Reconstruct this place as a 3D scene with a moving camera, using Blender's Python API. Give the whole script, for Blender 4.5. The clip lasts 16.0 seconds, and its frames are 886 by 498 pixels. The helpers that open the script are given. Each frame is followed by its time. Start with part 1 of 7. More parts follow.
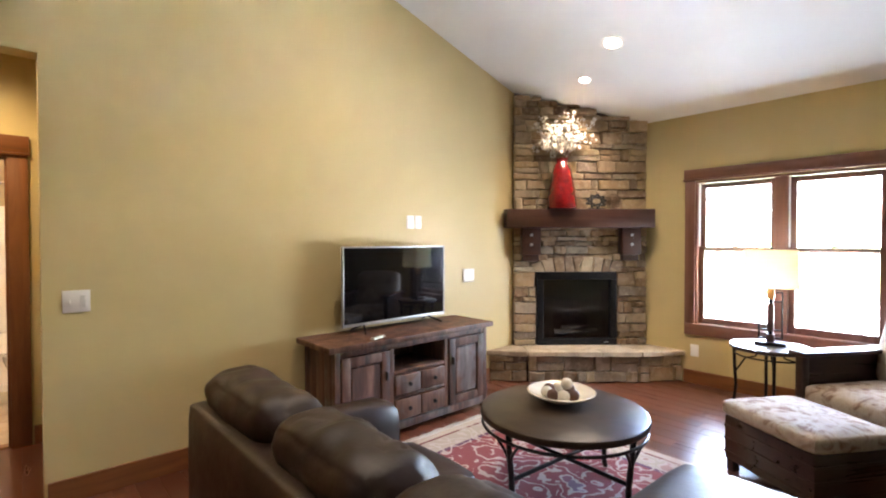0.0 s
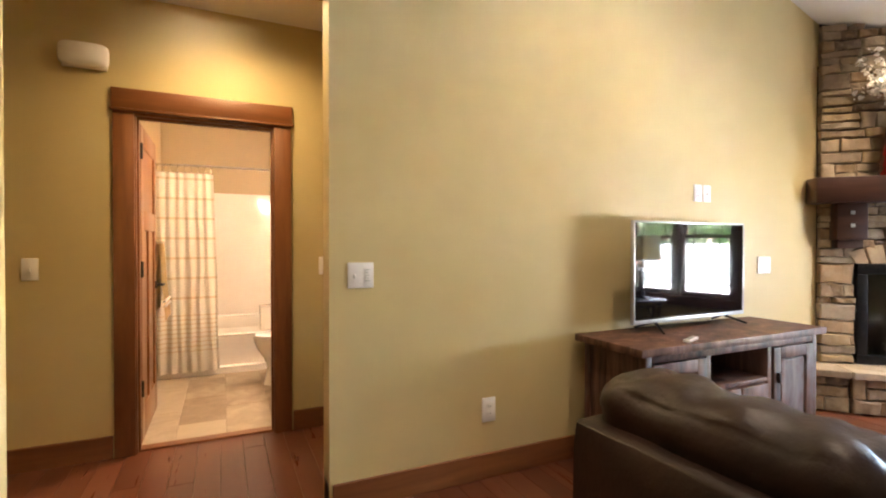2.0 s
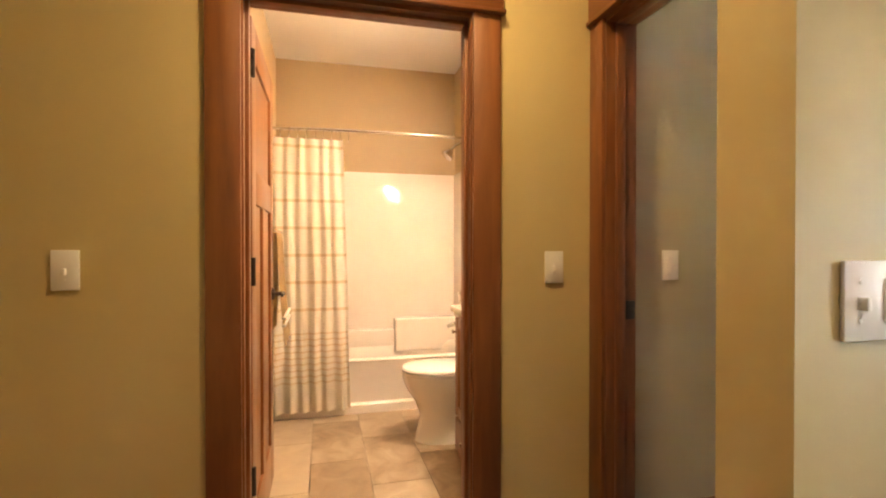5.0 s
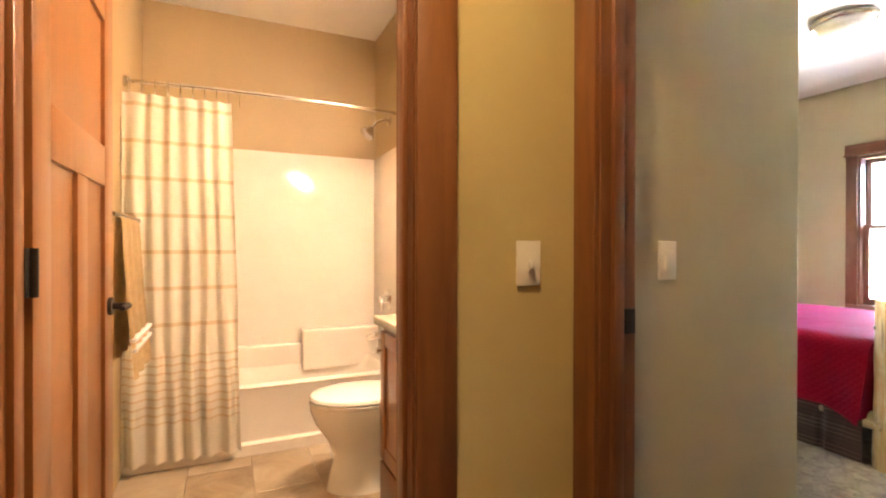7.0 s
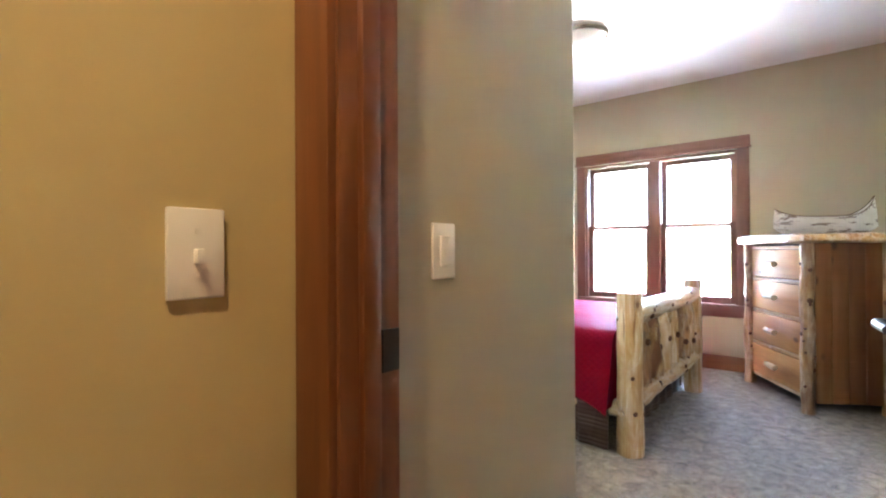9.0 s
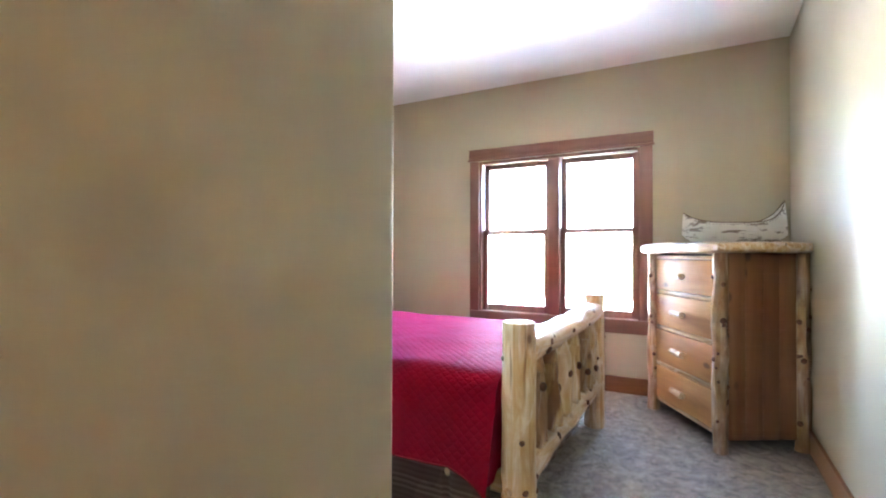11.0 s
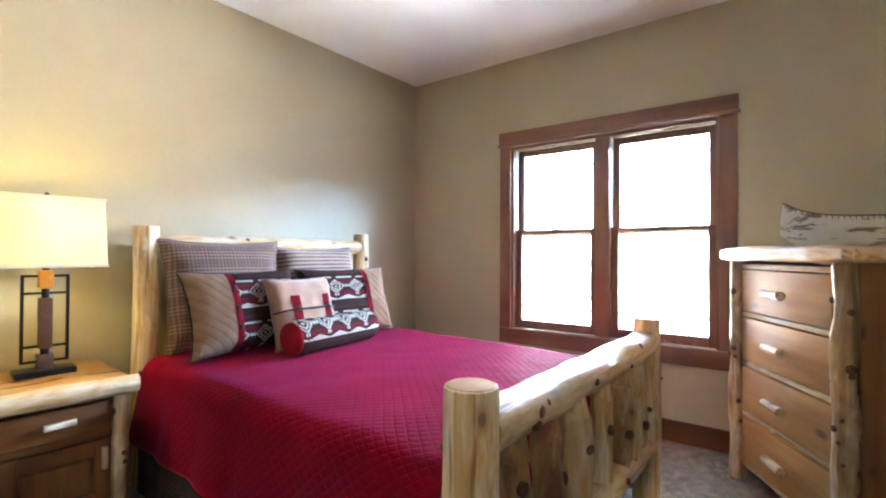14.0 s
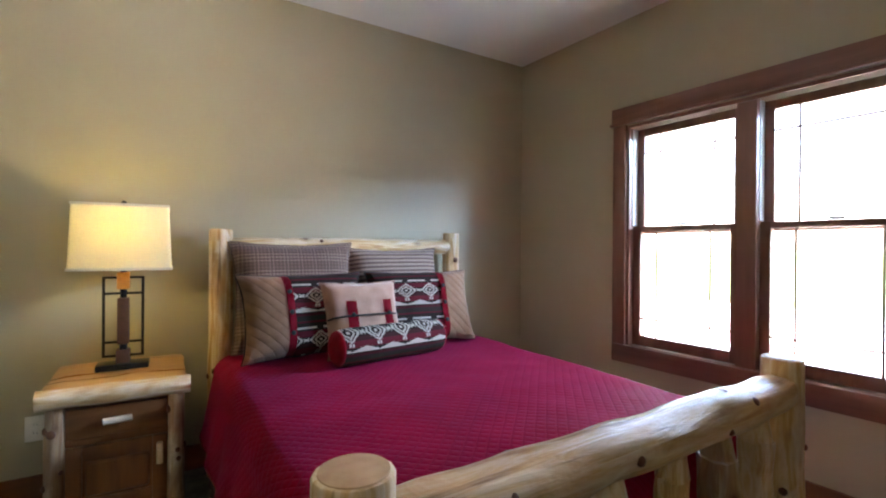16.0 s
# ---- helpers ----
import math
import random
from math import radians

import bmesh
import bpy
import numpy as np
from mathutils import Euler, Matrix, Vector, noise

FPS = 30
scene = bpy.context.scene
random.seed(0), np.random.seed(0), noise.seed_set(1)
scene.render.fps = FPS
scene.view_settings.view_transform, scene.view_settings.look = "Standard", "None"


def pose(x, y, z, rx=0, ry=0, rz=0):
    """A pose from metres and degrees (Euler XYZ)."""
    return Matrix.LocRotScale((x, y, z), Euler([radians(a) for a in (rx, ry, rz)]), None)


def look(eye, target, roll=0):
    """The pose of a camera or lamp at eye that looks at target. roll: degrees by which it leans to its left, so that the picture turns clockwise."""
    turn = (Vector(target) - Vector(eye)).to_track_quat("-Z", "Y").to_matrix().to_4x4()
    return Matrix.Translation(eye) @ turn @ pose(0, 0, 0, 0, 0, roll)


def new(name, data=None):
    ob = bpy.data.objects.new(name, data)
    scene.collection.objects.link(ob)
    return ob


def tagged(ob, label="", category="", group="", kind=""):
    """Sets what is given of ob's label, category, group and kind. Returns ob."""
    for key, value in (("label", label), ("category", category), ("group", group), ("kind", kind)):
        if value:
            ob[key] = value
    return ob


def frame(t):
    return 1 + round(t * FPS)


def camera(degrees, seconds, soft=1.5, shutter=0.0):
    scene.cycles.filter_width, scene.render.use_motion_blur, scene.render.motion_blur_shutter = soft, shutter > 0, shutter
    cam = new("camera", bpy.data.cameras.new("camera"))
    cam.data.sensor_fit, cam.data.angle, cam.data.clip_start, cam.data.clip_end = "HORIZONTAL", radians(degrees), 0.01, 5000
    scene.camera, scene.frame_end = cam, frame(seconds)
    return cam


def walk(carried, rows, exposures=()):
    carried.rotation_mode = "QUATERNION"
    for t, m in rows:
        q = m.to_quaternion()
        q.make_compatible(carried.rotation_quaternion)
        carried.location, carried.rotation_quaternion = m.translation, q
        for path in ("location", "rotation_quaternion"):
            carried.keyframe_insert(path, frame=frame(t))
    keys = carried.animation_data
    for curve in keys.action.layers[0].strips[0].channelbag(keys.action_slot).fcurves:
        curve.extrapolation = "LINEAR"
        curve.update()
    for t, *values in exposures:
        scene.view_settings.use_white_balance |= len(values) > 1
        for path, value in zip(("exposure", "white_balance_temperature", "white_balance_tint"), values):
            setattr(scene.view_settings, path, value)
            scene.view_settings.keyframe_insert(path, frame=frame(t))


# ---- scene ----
cam = camera(85.7, 16.0, soft=2.1)
PATH = [
    (0, (0.071, 0.034, 1.453), (1.405, 1.524, 1.418), -0.1),
    (0.5, (0.022, 0.278, 1.406), (1.25, 1.856, 1.378), -0.2),
    (1, (-0.059, 0.537, 1.337), (1.051, 2.2, 1.321), -0.3),
    (1.5, (-0.162, 0.832, 1.301), (0.808, 2.581, 1.281), -0.1),
    (2, (-0.281, 1.142, 1.267), (0.558, 2.958, 1.247), 0.0),
    (2.5, (-0.367, 1.442, 1.239), (0.353, 3.308, 1.222), 0.0),
    (3, (-0.454, 1.777, 1.227), (0.187, 3.672, 1.208), -0.0),
    (3.5, (-0.507, 2.048, 1.227), (0.068, 3.963, 1.204), -0.1),
    (4, (-0.488, 2.321, 1.217), (0.007, 4.258, 1.193), -0.2),
    (4.2, (-0.5, 2.437, 1.21), (-0.019, 4.378, 1.192), -0.0),
    (6.3, (-0.474, 3.254, 1.195), (0.138, 5.158, 1.173), -0.0),
    (6.5, (-0.462, 3.297, 1.188), (0.2, 5.184, 1.169), 0.0),
    (7, (-0.381, 3.43, 1.162), (0.443, 5.252, 1.154), 0.1),
    (7.5, (-0.285, 3.542, 1.155), (0.733, 5.263, 1.142), -0.1),
    (8, (-0.208, 3.636, 1.136), (0.994, 5.234, 1.131), 0.4),
    (8.5, (-0.058, 3.765, 1.147), (1.339, 5.196, 1.123), 0.2),
    (9, (0.079, 3.851, 1.12), (1.625, 5.12, 1.13), -0.3),
    (9.5, (0.28, 3.907, 1.128), (1.929, 5.038, 1.128), -0.2),
    (10, (0.464, 3.96, 1.135), (2.188, 4.974, 1.145), -0.3),
    (10.2, (0.559, 4.003, 1.14), (2.307, 4.975, 1.155), -0.2),
    (12.3, (1.388, 4.113, 1.156), (3.147, 5.064, 1.18), 0.3),
    (12.5, (1.417, 4.104, 1.152), (3.162, 5.079, 1.179), 0.2),
    (13, (1.544, 4.134, 1.187), (3.253, 5.172, 1.205), 0.2),
    (13.5, (1.679, 4.133, 1.192), (3.339, 5.247, 1.213), 0.3),
    (14, (1.842, 4.103, 1.188), (3.428, 5.322, 1.212), 0.3),
    (14.5, (2.016, 4.082, 1.181), (3.506, 5.416, 1.211), 0.3),
    (15, (2.187, 4.049, 1.196), (3.56, 5.503, 1.218), 0.4),
    (15.5, (2.346, 4.02, 1.21), (3.586, 5.589, 1.226), 0.4),
    (16, (2.471, 4.022, 1.239), (3.563, 5.697, 1.233), 0.4),
]
EXPOSURES = [(0, 6.54, 6150, 15), (2, 6.74, 6500, 17), (4, 6.76, 6950, 18), (6.5, 6.88, 6900, 18), (8, 6.92, 6550, 20), (9, 6.98, 5850, 18), (10.5, 6.9, 5750, 17), (12.5, 6.78, 6350, 17), (14, 6.15, 6500, 18), (16, 5.12, 6600, 20)]
walk(cam, [(t, look(eye, target, roll)) for t, eye, target, roll in PATH], EXPOSURES)

# ---- world, sun, lamps ----
world = bpy.data.worlds.new("sky_world")
scene.world = world
world.use_nodes = True
wn = world.node_tree
sky = wn.nodes.new("ShaderNodeTexSky")
sky.sky_type, sky.sun_disc = "NISHITA", False
sky.sun_elevation, sky.sun_rotation = radians(58), radians(186)
wn.links.new(sky.outputs[0], wn.nodes["Background"].inputs[0])
wn.nodes["Background"].inputs[1].default_value = 0.15


def lamp(name, kind, energy, color, matrix, size=0.1, size_y=None, angle=None, blend=None, spread=None):
    data = bpy.data.lights.new(name, kind)
    data.energy, data.color = energy, color
    if kind == "AREA":
        data.size = size
        if size_y:
            data.shape, data.size_y = "RECTANGLE", size_y
        if spread:
            data.spread = radians(spread)
    elif kind == "SUN":
        data.angle = radians(angle)
    else:
        data.shadow_soft_size = size
        if kind == "SPOT":
            data.spot_size, data.spot_blend = radians(angle), blend
    ob = new(name, data)
    ob.matrix_world = matrix
    return ob


WARM = (1.0, 0.82, 0.58)
SUN_AZ, SUN_EL = radians(186), radians(58)
sun_dir = Vector((math.sin(SUN_AZ) * math.cos(SUN_EL), math.cos(SUN_AZ) * math.cos(SUN_EL), math.sin(SUN_EL)))
lamp("sun", "SUN", 5.0, (1.0, 0.95, 0.88), look(sun_dir * 30, (0, 0, 0)), angle=0.5)


def portal(name, y, z, w, h):
    p = lamp(name, "AREA", 1.0, (1, 1, 1), pose(5.36, y, z, 0, 90, 0), size=h, size_y=w)
    p.data.cycles.is_portal = True


# recessed cans in the living room slope, hall, and the lit lamps
lamp("can_light_glow", "SPOT", 1.6, WARM, look((4.206, 2.587, 2.995), (4.50, 2.98, 2.0)), size=0.04, angle=80, blend=0.8)
lamp("can_light_glow", "SPOT", 1.6, WARM, look((3.845, 2.10, 3.10), (3.845, 2.12, 0)), size=0.05, angle=130, blend=0.9)
# next two cans are unseen, added to brighten the television wall
lamp("can_light_glow", "SPOT", 1.5, WARM, look((1.75, 2.35, 3.72), (1.75, 2.45, 0)), size=0.05, angle=105, blend=0.9)
lamp("can_light_glow", "SPOT", 1.9, WARM, look((0.3, 1.6, 4.15), (0.3, 1.8, 0)), size=0.05, angle=95, blend=0.9)
lamp("hall_light_glow", "SPOT", 1.15, (1.0, 0.72, 0.34), look((-0.22, 3.98, 2.72), (-0.22, 3.95, 0)), size=0.09, angle=160, blend=0.9)
lamp("vanity_light_glow", "AREA", 0.95, (1.0, 0.75, 0.50), look((0.56, 5.25, 2.36), (-0.6, 5.5, 0.8)), size=0.07, size_y=0.5)
lamp("bedside_glow", "POINT", 0.15, (1.0, 0.83, 0.27), pose(2.44, 6.75, 1.30), size=0.035)
lamp("living_lamp_glow", "POINT", 0.11, (1.0, 0.72, 0.38), pose(4.62, 1.14, 1.22), size=0.035)
# area lamps added at the windows stand in for daylight
lamp("window_daylight", "AREA", 0.72, (0.76, 0.89, 1.0), look((5.40, 5.265, 1.33), (3.9, 5.4, 1.30)), size=1.40, size_y=1.43)
# lamp added outside in place of sky, for the blue patch behind the bed
lamp("sky_daylight", "AREA", 17, (0.42, 0.68, 1.0), look((6.95, 4.0, 2.5), (3.7, 7.0, 1.1)), size=1.7, size_y=0.5)
lamp("window_daylight", "AREA", 1.8, (0.84, 0.92, 1.0), pose(5.40, 1.205, 0.95, 0, 90, 0), size=0.64, size_y=1.43)
portal("window_portal", 1.205, 1.33, 1.45, 1.42)


# ---- materials ----
def nodes_of(name):
    m = bpy.data.materials.new(name)
    m.use_nodes = True
    t = m.node_tree
    return m, t, t.nodes["Principled BSDF"]


def N(t, kind, **kw):
    n = t.nodes.new("ShaderNode" + kind)
    for k, v in kw.items():
        n.inputs[k].default_value = v
    return n


def ramp(t, fac, stops):
    r = t.nodes.new("ShaderNodeValToRGB")
    e = r.color_ramp.elements
    while len(e) < len(stops):
        e.new(0.5)
    for el, (p, c) in zip(e, stops):
        el.position, el.color = p, (*c, 1)
    t.links.new(fac, r.inputs[0])
    return r.outputs[0]


def mixc(t, fac, a, b, mode="MIX"):
    m = t.nodes.new("ShaderNodeMix")
    m.data_type, m.blend_type = "RGBA", mode
    for s, v in ((m.inputs[0], fac), (m.inputs[6], a), (m.inputs[7], b)):
        if isinstance(v, bpy.types.NodeSocket):
            t.links.new(v, s)
        else:
            s.default_value = v if isinstance(v, (int, float)) else (*v, 1)
    return m.outputs[2]


def maths(t, op, a, b=None, c=None):
    m = t.nodes.new("ShaderNodeMath")
    m.operation = op
    for s, v in zip(m.inputs, (a, b, c)):
        if isinstance(v, bpy.types.NodeSocket):
            t.links.new(v, s)
        elif v is not None:
            s.default_value = v
    return m.outputs[0]


def coords(t, scale=(1, 1, 1), rot=(0, 0, 0), shift=False):
    c = t.nodes.new("ShaderNodeTexCoord")
    m = t.nodes.new("ShaderNodeMapping")
    m.inputs["Scale"].default_value = scale
    m.inputs["Rotation"].default_value = [radians(a) for a in rot]
    t.links.new(c.outputs["Object"], m.inputs[0])
    if shift:
        info = t.nodes.new("ShaderNodeObjectInfo")
        comb = t.nodes.new("ShaderNodeCombineXYZ")
        off = maths(t, "MULTIPLY", info.outputs["Random"], 37.0)
        for s in comb.inputs:
            t.links.new(off, s)
        t.links.new(comb.outputs[0], m.inputs[1])
    return m.outputs[0]


def noise_of(t, vec, scale, detail=4, rough=0.55, dist=0.0):
    n = N(t, "TexNoise", Scale=scale, Detail=detail, Roughness=rough, Distortion=dist)
    t.links.new(vec, n.inputs["Vector"])
    return n.outputs[0]


def bump_on(t, bsdf, height, strength, dist):
    b = N(t, "Bump", Strength=strength, Distance=dist)
    t.links.new(height, b.inputs["Height"])
    t.links.new(b.outputs[0], bsdf.inputs["Normal"])


def plain(name, dark, light, scale=3.0, rough=0.6, bump=0.1, bscale=120.0, metal=0.0, coat=0.0, stretch=(1, 1, 1), shift=False, rvar=0.1, sheen=0.0):
    """A surface whose colour drifts between two tones, with fine relief."""
    m, t, b = nodes_of(name)
    v = coords(t, stretch, shift=shift)
    t.links.new(ramp(t, noise_of(t, v, scale), [(0.3, dark), (0.7, light)]), b.inputs["Base Color"])
    fine = noise_of(t, v, bscale, 3)
    r = maths(t, "MULTIPLY_ADD", noise_of(t, v, scale * 3), rvar, rough - rvar / 2)
    t.links.new(r, b.inputs["Roughness"])
    b.inputs["Metallic"].default_value = metal
    b.inputs["Coat Weight"].default_value = coat
    b.inputs["Coat Roughness"].default_value = 0.15
    b.inputs["Sheen Weight"].default_value = sheen
    if sheen:
        b.inputs["Specular IOR Level"].default_value = 0.1
    if bump:
        bump_on(t, b, fine, bump, 0.002)
    return m


def wood(name, dark, mid, light, axis="z", rough=0.4, ring=14.0, coat=0.0, knots=0.0, bump=0.15, vary=0.0, kscale=None):
    """Stained or clear timber with its grain along one axis."""
    m, t, b = nodes_of(name)
    st = {"x": (0.09, 1, 1), "y": (1, 0.09, 1), "z": (1, 1, 0.09)}[axis]
    v = coords(t, st, shift=True)
    g = noise_of(t, v, ring, 6, 0.6, 0.6)
    col = ramp(t, g, [(0.25, dark), (0.5, mid), (0.78, light)])
    fine = noise_of(t, v, ring * 9, 3)
    col = mixc(t, maths(t, "MULTIPLY", fine, 0.35), col, dark, "MIX")
    info = t.nodes.new("ShaderNodeObjectInfo")
    col = mixc(t, maths(t, "MULTIPLY", info.outputs["Random"], vary), col, dark)
    if knots:
        kv = coords(t, kscale or {"x": (0.5, 1, 1), "y": (1, 0.5, 1), "z": (1, 1, 0.5)}[axis], shift=True)
        vo = N(t, "TexVoronoi", Scale=knots, Randomness=1.0)
        t.links.new(kv, vo.inputs["Vector"])
        k = ramp(t, vo.outputs["Distance"], [(0.07, (1, 1, 1)), (0.17, (0, 0, 0))])
        col = mixc(t, maths(t, "MULTIPLY", k, 0.8), col, tuple(c * 0.35 for c in dark))
    t.links.new(col, b.inputs["Base Color"])
    t.links.new(maths(t, "MULTIPLY_ADD", g, 0.2, rough - 0.1), b.inputs["Roughness"])
    b.inputs["Coat Weight"].default_value = coat
    b.inputs["Coat Roughness"].default_value = 0.2
    bump_on(t, b, fine, bump, 0.002)
    return m


def log_mat(name, axis, heart=0.0):
    """Peeled cedar and pine log: cream sapwood, orange streaks, dark checks, small knots."""
    m, t, b = nodes_of(name)
    put = lambda s: {"x": (s, 1, 1), "y": (1, s, 1), "z": (1, 1, s)}[axis]
    v = coords(t, put(0.10), shift=True)
    g = noise_of(t, v, 26, 6, 0.62, 0.9)
    col = ramp(t, g, [(0.30, (0.40, 0.19, 0.065)), (0.44, (0.58, 0.37, 0.165)), (0.60, (0.70, 0.56, 0.385)), (0.75, (0.80, 0.70, 0.54))])
    patch = noise_of(t, coords(t, put(0.45), shift=True), 9, 4, 0.6, 0.5)
    col = mixc(t, ramp(t, patch, [(0.50, (0, 0, 0)), (0.70, (0.75, 0.75, 0.75))]), col, (0.47, 0.225, 0.075))
    col = mixc(t, ramp(t, patch, [(0.28, (0.7, 0.7, 0.7)), (0.42, (0, 0, 0))]), col, (0.82, 0.75, 0.63))
    if heart:
        col = mixc(t, ramp(t, noise_of(t, coords(t, put(0.3), shift=True), 7, 4, 0.6, 1.2), [(0.42, (heart, heart, heart)), (0.62, (0.1, 0.1, 0.1))]), col, (0.20, 0.078, 0.035))
    crack = noise_of(t, coords(t, put(0.035), shift=True), 34, 3, 0.5, 0.3)
    col = mixc(t, ramp(t, crack, [(0.64, (0, 0, 0)), (0.70, (0.7, 0.7, 0.7))]), col, (0.16, 0.065, 0.025))
    vo = N(t, "TexVoronoi", Scale=8.0, Randomness=1.0)
    t.links.new(coords(t, put(0.6), shift=True), vo.inputs["Vector"])
    k = ramp(t, vo.outputs["Distance"], [(0.06, (1, 1, 1)), (0.10, (0.5, 0.5, 0.5)), (0.22, (0, 0, 0))])
    col = mixc(t, maths(t, "MULTIPLY", k, 0.85), col, (0.13, 0.05, 0.022))
    t.links.new(col, b.inputs["Base Color"])
    t.links.new(maths(t, "MULTIPLY_ADD", g, -0.25, 0.52), b.inputs["Roughness"])
    b.inputs["Coat Weight"].default_value = 0.2
    b.inputs["Coat Roughness"].default_value = 0.25
    bump_on(t, b, maths(t, "ADD", maths(t, "MULTIPLY", patch, 2.0), g), 0.5, 0.012)
    return m


def glowing(name, color, strength):
    m, t, b = nodes_of(name)
    b.inputs["Base Color"].default_value = (*color, 1)
    b.inputs["Emission Color"].default_value = (*color, 1)
    b.inputs["Emission Strength"].default_value = strength
    return m


def glass_pane(name):
    m, t, b = nodes_of(name)
    out = t.nodes["Material Output"]
    tr, gl, fr = N(t, "BsdfTransparent"), N(t, "BsdfGlossy", Roughness=0.02), N(t, "Fresnel", IOR=1.45)
    mx = t.nodes.new("ShaderNodeMixShader")
    t.links.new(fr.outputs[0], mx.inputs[0])
    t.links.new(tr.outputs[0], mx.inputs[1])
    t.links.new(gl.outputs[0], mx.inputs[2])
    t.links.new(mx.outputs[0], out.inputs[0])
    return m


def lampshade(name, color, through_light=0.66):
    m, t, b = nodes_of(name)
    out = t.nodes["Material Output"]
    v = coords(t)
    w = noise_of(t, v, 220, 2)
    df, tl = N(t, "BsdfDiffuse"), N(t, "BsdfTranslucent")
    col = ramp(t, w, [(0.3, tuple(c * 0.9 for c in color)), (0.7, color)])
    t.links.new(col, df.inputs[0])
    t.links.new(col, tl.inputs[0])
    mx = t.nodes.new("ShaderNodeMixShader")
    mx.inputs[0].default_value = through_light
    t.links.new(df.outputs[0], mx.inputs[1])
    t.links.new(tl.outputs[0], mx.inputs[2])
    t.links.new(mx.outputs[0], out.inputs[0])
    return m


def stone_mat(name, tones):
    m, t, b = nodes_of(name)
    info = t.nodes.new("ShaderNodeObjectInfo")
    v = coords(t, shift=True)
    step = 1.0 / len(tones)
    base = ramp(t, info.outputs["Random"], [(i * step, c) for i, c in enumerate(tones)])
    big = noise_of(t, v, 7, 6, 0.65, 0.4)
    col = mixc(t, ramp(t, big, [(0.4, (0, 0, 0)), (0.75, (0.6, 0.6, 0.6))]), base, (0.12, 0.082, 0.05), "MIX")
    col = mixc(t, ramp(t, noise_of(t, v, 22, 5), [(0.5, (0, 0, 0)), (0.75, (0.5, 0.5, 0.5))]), col, (0.50, 0.40, 0.27), "MIX")
    t.links.new(col, b.inputs["Base Color"])
    b.inputs["Roughness"].default_value = 0.85
    bump_on(t, b, noise_of(t, v, 45, 8, 0.7), 0.7, 0.012)
    return m


def carpet_mat(name):
    m, t, b = nodes_of(name)
    v = coords(t)
    a = noise_of(t, v, 16, 7, 0.8, 0.8)
    f = noise_of(t, v, 260, 2)
    col = ramp(t, a, [(0.36, (0.12, 0.092, 0.068)), (0.5, (0.34, 0.27, 0.205)), (0.64, (0.56, 0.46, 0.355))])
    col = mixc(t, maths(t, "MULTIPLY", f, 0.45), col, (0.08, 0.07, 0.06))
    t.links.new(col, b.inputs["Base Color"])
    b.inputs["Roughness"].default_value = 0.95
    b.inputs["Sheen Weight"].default_value = 0.3
    bump_on(t, b, maths(t, "ADD", f, maths(t, "MULTIPLY", a, 2.0)), 0.9, 0.012)
    return m


def quilt_mat(name):
    m, t, b = nodes_of(name)
    v = coords(t)
    sep = t.nodes.new("ShaderNodeSeparateXYZ")
    t.links.new(v, sep.inputs[0])
    k = math.pi / 0.048
    across = maths(t, "ADD", sep.outputs[0], sep.outputs[2])
    d1 = maths(t, "SINE", maths(t, "MULTIPLY", maths(t, "ADD", across, sep.outputs[1]), k))
    d2 = maths(t, "SINE", maths(t, "MULTIPLY", maths(t, "SUBTRACT", across, sep.outputs[1]), k))
    h = maths(t, "MINIMUM", maths(t, "ABSOLUTE", d1), maths(t, "ABSOLUTE", d2))
    h = maths(t, "POWER", h, 0.5)
    n = noise_of(t, v, 5, 4)
    col = ramp(t, n, [(0.3, (0.33, 0.003, 0.022)), (0.7, (0.42, 0.004, 0.031))])
    # crease shade of the stitch grooves is mixed into the red as well
    col = mixc(t, maths(t, "MULTIPLY_ADD", h, -0.14, 0.14), col, (0.15, 0.001, 0.011))
    t.links.new(col, b.inputs["Base Color"])
    b.inputs["Roughness"].default_value = 0.62
    # magenta sheen tint imitates blue window light on the red cloth
    b.inputs["Sheen Weight"].default_value = 0.17
    b.inputs["Specular IOR Level"].default_value = 0.05
    b.inputs["Sheen Roughness"].default_value = 0.4
    b.inputs["Sheen Tint"].default_value = (0.95, 0.25, 0.75, 1)
    bump_on(t, b, maths(t, "ADD", h, maths(t, "MULTIPLY", noise_of(t, v, 300, 2), 0.2)), 0.42, 0.005)
    return m


def quilted_suede(name):
    """Tan suede stitched in diagonal channels, with crease shade mixed into the colour."""
    m, t, b = nodes_of(name)
    v = coords(t)
    sep = t.nodes.new("ShaderNodeSeparateXYZ")
    t.links.new(v, sep.inputs[0])
    k = math.pi / 0.055
    d1 = maths(t, "ABSOLUTE", maths(t, "SINE", maths(t, "MULTIPLY", maths(t, "ADD", sep.outputs[0], sep.outputs[2]), k)))
    h = maths(t, "POWER", d1, 0.5)
    col = ramp(t, noise_of(t, v, 14), [(0.3, (0.34, 0.18, 0.10)), (0.7, (0.42, 0.24, 0.145))])
    t.links.new(mixc(t, maths(t, "MULTIPLY_ADD", h, -0.35, 0.35), col, (0.20, 0.11, 0.06)), b.inputs["Base Color"])
    b.inputs["Roughness"].default_value = 0.9
    b.inputs["Sheen Weight"].default_value = 0.3
    bump_on(t, b, h, 0.5, 0.006)
    return m


